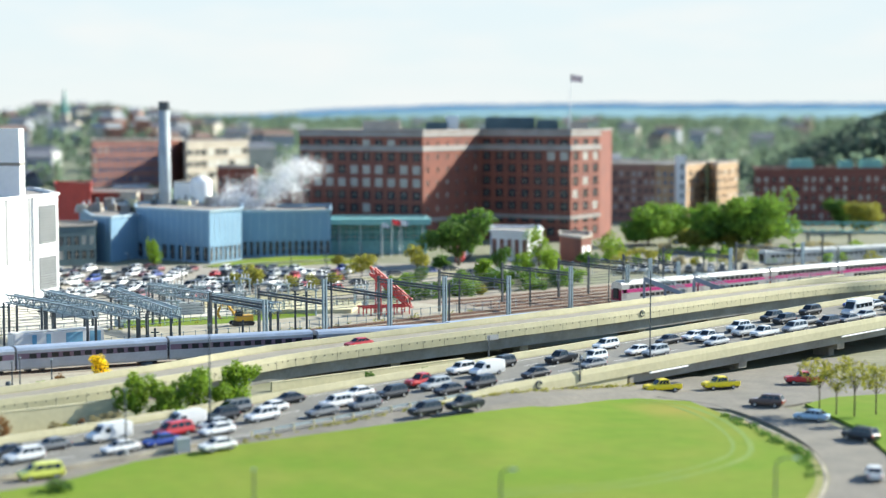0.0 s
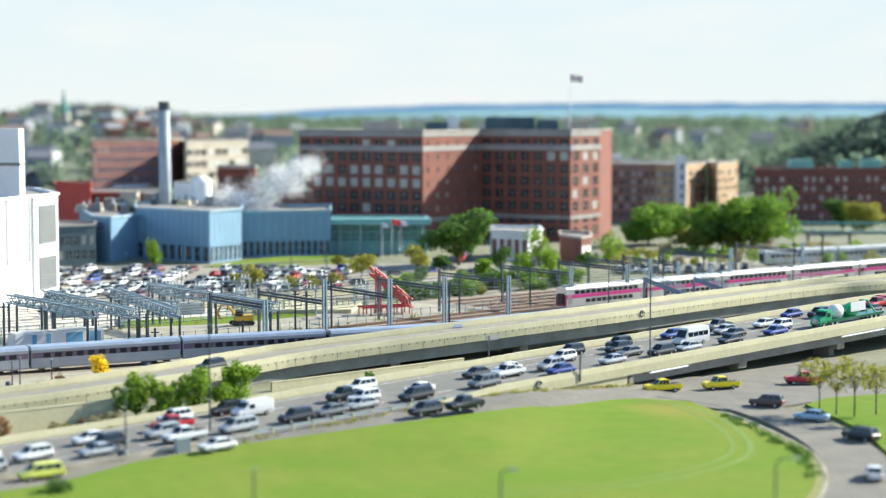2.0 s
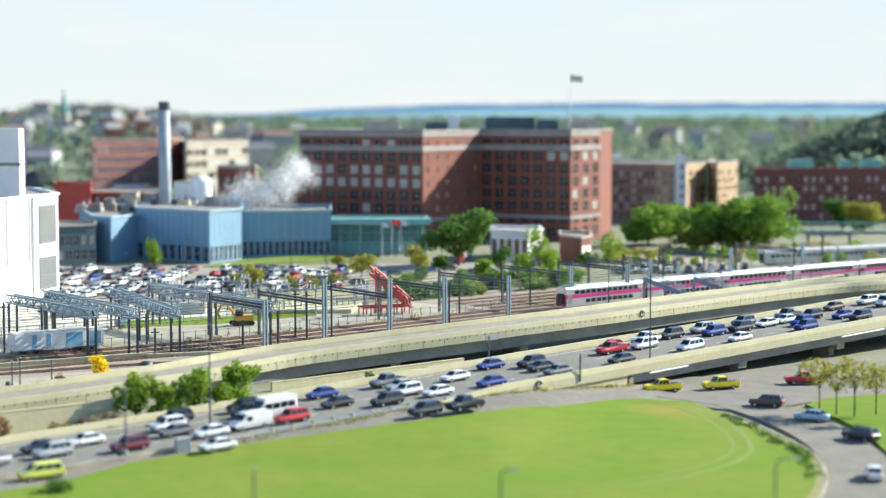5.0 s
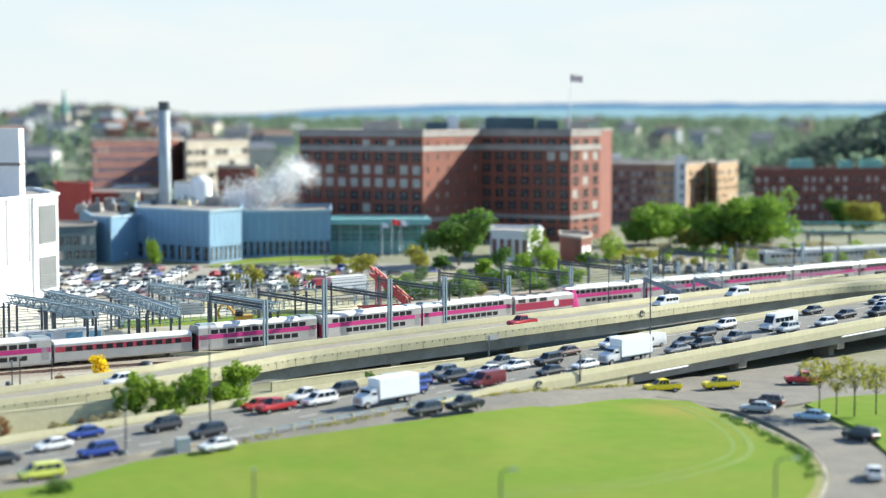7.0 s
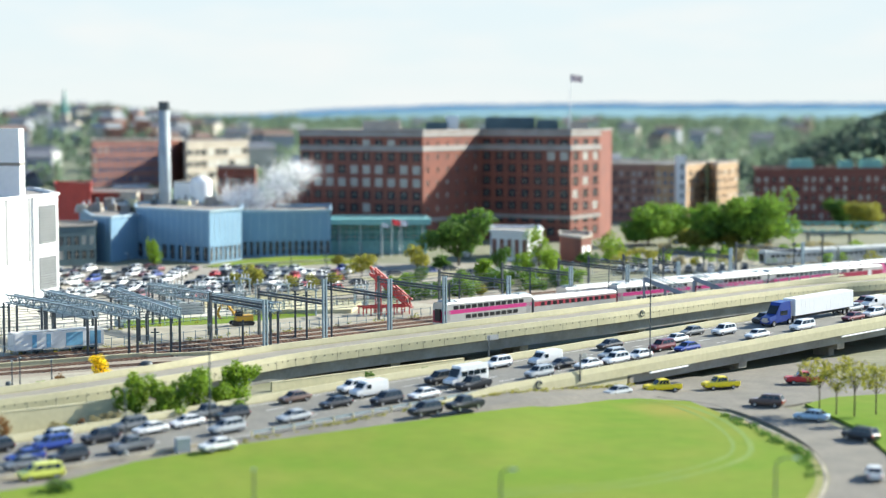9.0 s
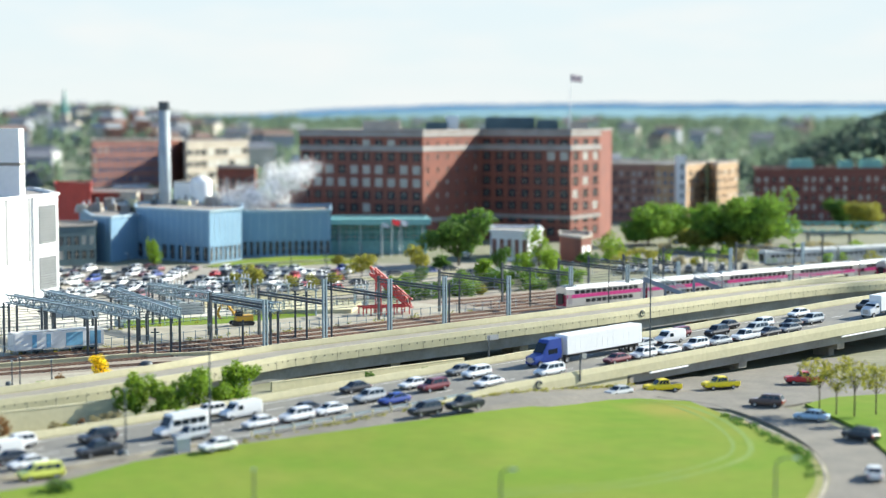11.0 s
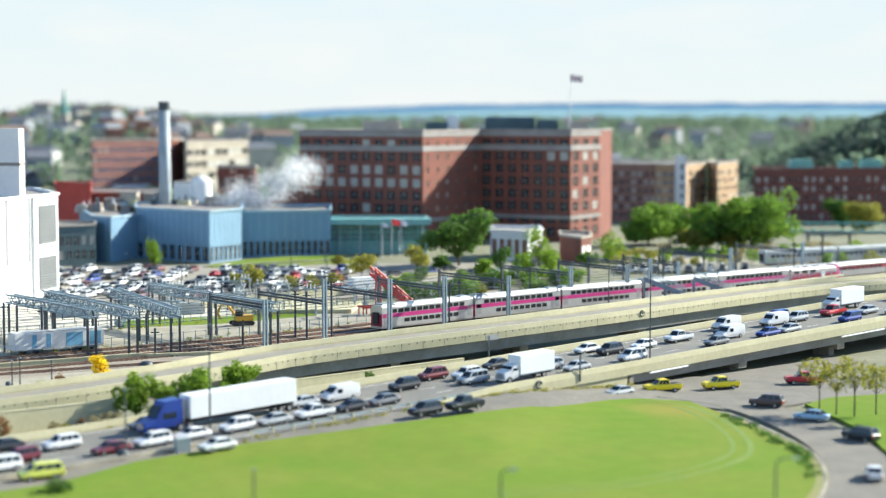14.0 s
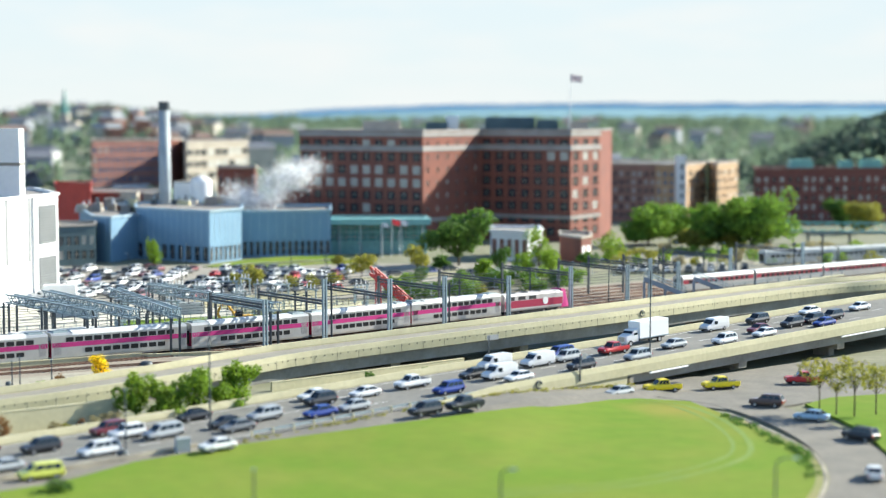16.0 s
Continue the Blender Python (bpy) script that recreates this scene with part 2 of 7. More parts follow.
# ---- ground ----
bm = bmesh.new()
for i in range(41):
    for j in range(41):
        bm.verts.new(((i - 20) * 250, (j - 4) * 140 - 600, -0.3))
bm.verts.ensure_lookup_table()
for i in range(40):
    for j in range(40):
        a = i * 41 + j
        bm.faces.new((bm.verts[a], bm.verts[a + 41], bm.verts[a + 42], bm.verts[a + 1]))
structure("ground", bm, GROUND, "bare earth and worn verges between roads and yards", "ground")

bm = bmesh.new()
lawn_edge = [(-56.79, 182.22, 0.0), (-42.14, 194.74, 0.0), (-35.42, 205.96, 0.2), (-24.67, 214.53, 0.6), (-5.95, 224.45, 1.5), (8.63, 235.83, 1.5), (19.11, 246.36, 0.8), (27.49, 252.02, 0.3), (34.56, 251.39, 0.0), (39.07, 235.38, 0.0), (42.12, 220.09, 0.0), (43.35, 209.07, 0.0), (41.73, 196.58, 0.0), (36.70, 182.22, 0.0), (27.55, 158.93, 0.0), (4.25, 114.58, 0.0), (-28.72, 114.58, 0.0)]
mid = sum((Vector(p) for p in lawn_edge), Vector()) / len(lawn_edge)
rings = []
for k in range(7):
    f = k / 7
    rings.append([bm.verts.new(Vector(p).lerp(mid, f) + Vector((0, 0, 0.06 + 0.3 * f + 0.12 * noise.noise(Vector(p).lerp(mid, f) / 9.0) * (k > 0)))) for p in lawn_edge])
base = [bm.verts.new(Vector((p[0], p[1], -0.3))) for p in lawn_edge]
top = bm.verts.new(mid + Vector((0, 0, 0.5)))
count = len(lawn_edge)
rim = [bm.verts.new(v.co) for v in rings[0]]
for r0, r1 in zip([base] + rings, [rim] + rings[1:]):
    for i in range(count):
        bm.faces.new((r0[i], r0[(i + 1) % count], r1[(i + 1) % count], r1[i]))
for i in range(count):
    bm.faces.new((rings[-1][i], rings[-1][(i + 1) % count], top))
ground_tree = BVHTree.FromBMesh(bm)
structure("lawn", bm, GRASS, "mown bright green lawn inside the ramp", "lawn", True)
TRACKGRASS = mat("worn_grass", (0.172, 0.24, 0.034), 0.95, size=4.0, spread=0.2, second=(0.14, 0.225, 0.024))
mown = curve_path([(27.0, 250.4, 0), (33.0, 248.0, 0), (36.6, 236.4, 0), (37.6, 223.0, 0), (36.4, 212.0, 0), (32.4, 203.8, 0), (25.4, 195.8, 0), (17.7, 190.3, 0), (6.0, 186.0, 0)], 1.5)
for side, wide in ((0.0, 0.55), (2.1, 0.4)):
    bm = bmesh.new()
    prev = None
    for i, q in enumerate(mown):
        d = (mown[min(i + 1, len(mown) - 1)] - mown[max(i - 1, 0)]).normalized()
        n = Vector((d.y, -d.x, 0))
        row = []
        for e in (-wide, wide):
            c = q + n * (side + e * (0.7 + 0.5 * noise.noise(q / 3.0)))
            hit = ground_tree.ray_cast(Vector((c.x, c.y, 20)), Vector((0, 0, -1)))[0]
            row.append(bm.verts.new((c.x, c.y, (hit.z if hit else 0.1) + 0.03)))
        if prev:
            bm.faces.new((prev[0], prev[1], row[1], row[0]))
        prev = row
    structure("mower_track", bm, TRACKGRASS, "faint dry mower track across the lawn", "track")
bm = bmesh.new()
slab(bm, [(50.31, 248.90), (55.14, 254.96), (63.78, 258.10), (92.29, 262.40), (68.34, 193.53), (52.37, 202.96), (52.85, 213.35), (53.43, 226.86), (52.00, 238.51)], -0.28, 0.06)
structure("lawn_east", bm, GRASS, "grass verge beside the ramp road", "lawn")

# ---- highway ----
def road(name, line, half, material, label, depth=0.9):
    bm = bmesh.new()
    sweep(bm, line.p, [(-half, 0), (half, 0), (half, -depth), (-half, -depth)])
    return structure(name, bm, material, label, "road")


road("road_highway", HIGHWAY, 9.2, ASPHALT, "four-lane grey asphalt highway full of slow traffic")
road("road_ramp", RAMP, 4.6, mat("ramp_concrete", (0.31, 0.285, 0.23), 0.9, size=4.0, spread=0.25, second=(0.25, 0.23, 0.19)), "worn pale concrete deck of the elevated ramp", 0.35)
BARRIER = [(-0.3, -0.95), (0.3, -0.95), (0.3, 0.25), (0.14, 1.0), (-0.14, 1.0), (-0.3, 0.25)]
for name, line, n in (("parapet_highway_far", HIGHWAY, 9.5), ("parapet_highway_near", HIGHWAY, -9.5), ("parapet_ramp_far", RAMP, 4.9), ("parapet_ramp_near", RAMP, -4.9)):
    bm = bmesh.new()
    way = line.offset(n)
    if name == "parapet_highway_near":
        way = [HIGHWAY.at(H0 + s, n)[0] for s in range(30, 1000, 10)]
    sweep(bm, way, BARRIER)
    structure(name, bm, CONCRETE, "weathered cream concrete parapet along the road", "parapet")
bm = bmesh.new()
ends = []
for q, f in ((19.0, 0.25), (30.0, 1.0)):
    a = HIGHWAY.at(H0 + q, -9.5)[0]
    d = Vector((HDIR.y, -HDIR.x, 0))
    ends.append([a - d * u + Vector((0, 0, w * f if w > 0 else w)) for u, w in BARRIER])
loft(bm, ends)
structure("parapet_end", bm, CONCRETE, "sloped end of the cream concrete parapet", "parapet")
bm = bmesh.new()
sweep(bm, [p for p in RAMP.p if p.z > 0.8], [(-4.6, -0.36), (4.6, -0.36), (4.3, -0.7), (4.2, -2.9), (-4.2, -2.9), (-4.3, -0.7)])
structure("girder_ramp", bm, STEEL_GIRDER, "dark steel box girder under the ramp", "girder")
bm = bmesh.new()
sweep(bm, [HIGHWAY.at(H0 + s)[0] for s in range(52, 840, 12)], [(-9.1, -0.92), (9.1, -0.92), (8.8, -2.5), (-8.8, -2.5)])
structure("girder_highway", bm, STEEL_GIRDER, "dark steel girders under the highway viaduct", "girder")

# ---- rail yard bed ----
bm = bmesh.new()
sweep(bm, TRACK.p, [(-13, -0.35), (34, -0.35), (36, -1.4), (-15, -1.4)])
sweep(bm, EXPRESS.p, [(-2.2, -0.34), (3.2, -0.34), (4.6, -1.39), (-3.2, -1.39)])
structure("ballast_bed", bm, BALLAST, "brown ballast bed of the rail yard", "ballast")

bm = bmesh.new()
sweep(bm, curve_path([(33.10, 258.63, 0), (41.37, 249.40, 0), (46.63, 232.33, 0), (48.20, 211.54, 0), (44.69, 190.58, 0), (36.97, 167.51, 0), (25.36, 140.84, 0)], 3.0), [(-3.9, -0.25), (3.9, -0.25), (3.9, 0.03), (-3.9, 0.03)])
structure("road_loop", bm, OLD_ASPHALT, "curved grey ramp road round the lawn", "road")
bm = bmesh.new()


def frontage_height(s):
    return max(0.0, highway_height(s) if s < 30 else highway_height(30) * (1 - (s - 30) / 32))


FRONTAGE = [Vector((*HIGHWAY.at(H0 + s, -13.0)[0].xy, frontage_height(s))) for s in range(-150, 110, 4)]
sweep(bm, FRONTAGE, [(-8.5, -1.6), (3.4, -1.6), (3.4, 0.015), (-3.3, 0.015)])
structure("road_frontage", bm, OLD_ASPHALT, "narrow frontage road beside the highway wall", "road")
bm = bmesh.new()
sweep(bm, curve_path([(38.44, 240.79, 0), (42.16, 224.03, 0), (43.78, 211.19, 0), (42.16, 196.58, 0), (37.59, 180.90, 0)], 2.0), [(-0.22, -0.2), (0.22, -0.2), (0.2, 0.18), (-0.2, 0.18)])
structure("kerb_loop", bm, DIRTY_CONCRETE, "worn concrete kerb round the lawn", "kerb")
bm = bmesh.new()
sweep(bm, curve_path([(38.46, 238.05, 0), (42.08, 222.44, 0), (43.30, 210.12, 0), (41.73, 196.58, 0), (36.90, 180.90, 0)], 2.0), [(-0.8, -0.2), (0.8, -0.2), (0.7, 0.1), (-0.7, 0.1)])
structure("verge_loop", bm, DRY_GRASS, "dry straw-coloured verge at the lawn's rim", "verge")
bm = bmesh.new()
slab(bm, [(25.00, 254.96), (31.87, 248.90), (41.87, 243.12), (51.10, 250.89), (75.13, 260.23), (80.75, 279.90), (31.71, 275.01), (26.13, 262.40)], -0.28, 0.0)
structure("apron", bm, OLD_ASPHALT, "worn asphalt apron under the viaduct's edge", "pavement")
# abutment walls that carry the highway where it climbs
bm = bmesh.new()
sweep(bm, [HIGHWAY.at(H0 + s, -9.35)[0] for s in range(-20, 57, 4)], [(-0.2, -3.9), (0.2, -3.9), (0.2, -0.9), (-0.2, -0.9)])
structure("wall_abutment_near", bm, CONCRETE, "stained concrete retaining wall under the highway", "wall")
bm = bmesh.new()
sweep(bm, [HIGHWAY.at(H0 + s, 9.35)[0] for s in range(-20, 57, 4)], [(-0.2, -3.9), (0.2, -3.9), (0.2, -0.9), (-0.2, -0.9)])
structure("wall_abutment_far", bm, DIRTY_CONCRETE, "stained concrete retaining wall under the highway", "wall")
bm = bmesh.new()
a, b = HIGHWAY.at(H0 + 57, -9.5)[0], HIGHWAY.at(H0 + 57, 9.5)[0]
sweep(bm, [Vector((a.x, a.y, 0)), Vector((b.x, b.y, 0))], [(-0.4, -0.3), (0.4, -0.3), (0.4, 1.4), (-0.4, 1.4)])
structure("wall_abutment_end", bm, DIRTY_CONCRETE, "concrete end wall of the embankment", "wall")
bm = bmesh.new()
sweep(bm, [RAMP.at(s, 0)[0] for s in range(150, 335, 6)], [(-4.7, -3.0), (4.7, -3.0), (4.7, -0.36), (-4.7, -0.36)])
structure("wall_ramp_foot", bm, DIRTY_CONCRETE, "solid concrete foot of the ramp", "wall")


def pier(line, s, n, width, depth, under, label):
    p, w = line.at(s, n)
    h = p.z - under + 0.3
    t = thing("bridge_pier", Matrix.Translation((p.x, p.y, -0.3)) @ Matrix.Rotation(math.atan2(w.y, w.x), 4, "Z"), label, "pier", "piers under the viaducts")
    bm = bmesh.new()
    box(bm, -depth / 2, depth / 2, -width / 2 * 0.45, width / 2 * 0.45, 0, h - 0.9)
    part("column", bm, DIRTY_CONCRETE, t)
    bm = bmesh.new()
    box(bm, -depth * 0.65, depth * 0.65, -width / 2, width / 2, h - 0.95, h)
    part("cap_beam", bm, DIRTY_CONCRETE, t)


for s in (375.9, 402.4, 431.9, 452.5, 487.6, 518.9):
    pier(RAMP, s, 0, 7.2, 1.4, 2.9, "squat concrete pier carrying the ramp girder")
for s in (84, 110, 136, 170, 210, 250):
    for n in (-5.2, 4.6):
        pier(HIGHWAY, H0 + s, n, 7.0, 1.5, 2.5, "concrete pier in the shade under the highway viaduct")

# joints of the parapet panels and lane marks
JOINT = mat("joint_shadow_gap", (0.17, 0.16, 0.13), 0.9)
bm = bmesh.new()
for s in np.arange(250, 620, 4.2):
    p, w = RAMP.at(s, -5.21)
    a = math.atan2(w.y, w.x)
    c, q = math.cos(a), math.sin(a)
    v = [bm.verts.new((p.x + c * u, p.y + q * u, p.z + z)) for u, z in ((-0.04, -0.95), (0.04, -0.95), (0.04, 0.3), (-0.04, 0.3))]
    bm.faces.new(v)
for s in np.arange(250, 620, 1.5):
    p, w = RAMP.at(s, -5.22)
    a = math.atan2(w.y, w.x)
    c, q = math.cos(a), math.sin(a)
    bm.faces.new([bm.verts.new((p.x + c * u, p.y + q * u, p.z + z)) for u, z in ((-0.11, -0.06), (0.11, -0.06), (0.11, 0.16), (-0.11, 0.16))])
joint = tagged(new("parapet_joints", mesh("parapet_joints", bm, JOINT)), "dark joints and drain holes in the parapet panels", "joint", kind="stuff")
bm = bmesh.new()
for n in (4.0, 0.4, -3.2):
    for s in np.arange(-120, 200, 12.0):
        a, b = HIGHWAY.at(H0 + s, n)[0], HIGHWAY.at(H0 + s + 3, n)[0]
        sweep(bm, [a, b], [(-0.09, -0.01), (0.09, -0.01), (0.09, 0.006), (-0.09, 0.006)])
for n in (8.1, -7.6):
    sweep(bm, [HIGHWAY.at(H0 + s, n)[0] for s in range(-200, 260, 20)], [(-0.09, -0.01), (0.09, -0.01), (0.09, 0.006), (-0.09, 0.006)])
tagged(new("lane_marks", mesh("lane_marks", bm, LINE)), "worn white lane marks on asphalt", "lane marks", kind="stuff")

# ---- rails ----
bm = bmesh.new()
for n in (-8.7, -4.2, 0.0, 4.5, 9.0, 13.5, 18.0, 23.0, 28.0):
    for g in (-0.75, 0.75):
        way = EXPRESS.offset(g) if n < -8 else TRACK.offset(n + g) if n < 13 else [TRACK.at(q, n + g)[0] for q in range(430, 720, 6)]
        sweep(bm, way, [(-0.07, -0.32), (0.07, -0.32), (0.05, -0.16), (-0.05, -0.16)])
structure("rails", bm, RUST, "rusty steel rails of the yard", "rails")
verts, faces = [], []
for n in (-8.7, -4.2, 0.0, 4.5, 9.0, 13.5, 18.0, 23.0, 28.0):
    for s in np.arange(290 if n < 13 else 430, 470, 0.9):
        p, w = EXPRESS.at(s, 0, -0.3) if n < -8 else TRACK.at(s, n, -0.3)
        w = Vector((w.x, w.y, 0)).normalized()
        h = Vector((-w.y, w.x, 0))
        k = len(verts)
        for z in (-0.06, 0.05):
            for u, v in ((-0.12, -1.3), (0.12, -1.3), (0.12, 1.3), (-0.12, 1.3)):
                verts.append(p + w * u + h * v + Vector((0, 0, z)))
        faces += [(k + 4, k + 5, k + 6, k + 7), (k, k + 1, k + 5, k + 4), (k + 1, k + 2, k + 6, k + 5), (k + 2, k + 3, k + 7, k + 6), (k + 3, k, k + 4, k + 7)]
me = bpy.data.meshes.new("sleepers")
me.from_pydata(verts, [], faces)
me.materials.append(TIE)
tagged(new("sleepers", me), "dark timber sleepers under the rails", "sleepers", kind="stuff")

# ---- paved yard beyond the tracks ----
YARD = mat("pale_yard_paving", (0.43, 0.39, 0.3), 0.9, size=6.0, spread=0.3, second=(0.3, 0.275, 0.21))
bm = bmesh.new()
sweep(bm, [TRACK.at(q, 0)[0] for q in range(270, 432, 6)], [(11.6, -1.4), (11.6, -0.31), (34.5, -0.31), (38.0, -0.6), (42.0, -1.28)])
structure("yard_paving", bm, YARD, "pale dusty paving of the substation yard", "paving")

bm = bmesh.new()
slab(bm, [tuple(EXPRESS.at(q, -2.5)[0].xy) for q in range(262, 350, 8)] + [tuple(RAMP.at(q, 5.4)[0].xy) for q in range(336, 255, -8)], -0.29, 0.64)
structure("service_strip", bm, YARD, "pale dusty service strip between tracks and ramp", "paving")

bm = bmesh.new()
slab(bm, [(-112, 316), (-63, 327), (-40, 360), (-50, 385), (-122, 385)], -0.28, 0.02)
structure("yard_apron", bm, mat("bleached_concrete", (0.6, 0.57, 0.48), 0.9, size=5.0, spread=0.25, second=(0.45, 0.42, 0.34)), "bleached concrete apron of the white plant", "paving")

# ---- car park ----
bm = bmesh.new()
slab(bm, [(-125, 384), (-48, 388), (12, 404), (30, 440), (20, 492), (-118, 478)], -0.28, 0.0)
structure("car_park", bm, mat("pale_asphalt", (0.33, 0.3, 0.25), 0.92, size=6.0, spread=0.25, second=(0.26, 0.24, 0.2)), "pale asphalt car park full of parked cars", "car park")
bm = bmesh.new()
slab(bm, [(-63.5, 476.5), (-45.1, 475.0), (-29.5, 489.9), (-21.0, 499.5), (-32.7, 516.0), (-46.1, 511.0), (-55.0, 499.5)], -0.28, 0.15)
structure("lawn_campus", bm, GRASS, "green lawn before the pale blue plant", "lawn")
bm = bmesh.new()
slab(bm, [(-59.22, 333.95), (-42.14, 340.24), (-24.96, 354.54), (-25.45, 361.63), (-61.14, 344.88)], -0.28, 0.72)
structure("lawn_yard", bm, GRASS, "narrow strip of bright grass in the yard", "lawn")

# ---- vehicles ----
COLOURS = {"white": (0.75, 0.75, 0.74), "silver": (0.42, 0.44, 0.45), "grey": (0.16, 0.17, 0.18), "dark": (0.022, 0.024, 0.03), "blue": (0.01, 0.042, 0.27), "red": (0.5, 0.025, 0.03),
           "maroon": (0.16, 0.02, 0.03), "brown": (0.13, 0.08, 0.06), "green": (0.02, 0.36, 0.13), "yellow": (0.95, 0.74, 0.01), "lime": (0.7, 0.72, 0.12), "orange": (0.85, 0.32, 0.01), "amber": (0.9, 0.43, 0.015), "paleblue": (0.4, 0.55, 0.68)}
NAMES = {"white": "white", "silver": "silver", "grey": "dark grey", "dark": "black", "blue": "blue", "red": "red", "maroon": "maroon", "brown": "brown", "green": "green", "yellow": "yellow", "lime": "lime yellow", "orange": "orange", "amber": "amber yellow", "paleblue": "pale blue"}


def wheel_mesh(r=0.33, w=0.24):
    bm = bmesh.new()
    ring = [(r * 0.62, -w / 2), (r * 0.95, -w / 2), (r, -w * 0.3), (r, w * 0.3), (r * 0.95, w / 2), (r * 0.62, w / 2)]
    k = 14
    rows = [[bm.verts.new((a * math.cos(i * math.tau / k), b, a * math.sin(i * math.tau / k))) for a, b in ring] for i in range(k)]
    for i in range(k):
        j = (i + 1) % k
        for q in range(len(ring) - 1):
            bm.faces.new((rows[i][q], rows[i][q + 1], rows[j][q + 1], rows[j][q]))
    for q in (0, -1):
        c = bm.verts.new((0, ring[q][1] * 0.75, 0))
        for i in range(k):
            f = bm.faces.new((rows[i][q], rows[(i + 1) % k][q], c))
            f.material_index = 1
    return mesh("wheel", bm, [TYRE, RIM])


WHEEL, BIGWHEEL = wheel_mesh(), wheel_mesh(0.5, 0.32)


def quad_pane(bm, a, b, c, d, inset=(0.06, 0.94, 0.1, 0.9), proud=0.02):
    """A pane on the face a b (below) c d (above), set in from its rim and a little proud."""
    a, b, c, d = (Vector(p) for p in (a, b, c, d))
    n = (b - a).cross(d - a).normalized()
    u0, u1, v0, v1 = inset
    pt = lambda u, v: (a * (1 - u) + b * u) * (1 - v) + (d * (1 - u) + c * u) * v
    lo = [bm.verts.new(pt(u, v) - n * 0.02) for u, v in ((u0, v0), (u1, v0), (u1, v1), (u0, v1))]
    hi = [bm.verts.new(pt(u, v) + n * proud) for u, v in ((u0, v0), (u1, v0), (u1, v1), (u0, v1))]
    bm.faces.new(hi)
    for i in range(4):
        bm.faces.new((lo[i], lo[(i + 1) % 4], hi[(i + 1) % 4], hi[i]))


def section(x, w, z0, z1, top=0.86):
    m = z0 + (z1 - z0) * 0.55
    return [(x, -w * 0.9, z0), (x, -w, z0 + (z1 - z0) * 0.25), (x, -w, m), (x, -w * top, z1), (x, w * top, z1), (x, w, m), (x, w, z0 + (z1 - z0) * 0.25), (x, w * 0.9, z0)]


# length, width, sill, bonnet height, boot height, belt, roof, cabin base back and front, roof back and front
SHAPES = {"sedan": (4.7, 1.82, 0.3, 0.86, 0.98, 0.95, 1.44, -1.95, 1.2, -1.15, 0.35),
          "suv": (4.75, 1.9, 0.35, 1.05, 1.1, 1.08, 1.72, -2.3, 1.15, -1.95, 0.45),
          "minivan": (5.1, 1.96, 0.3, 1.0, 1.08, 1.05, 1.75, -2.48, 1.6, -2.2, 0.75),
          "pickup": (5.6, 1.95, 0.42, 1.15, 1.15, 1.12, 1.85, -0.85, 1.35, -0.7, 0.6)}
PROTOS = {}


def add_wheels(t, xs, y, me, r):
    for x in xs:
        for side in (-1, 1):
            part("wheel", me, None, t, m=Matrix.Translation((x, side * y, r)))


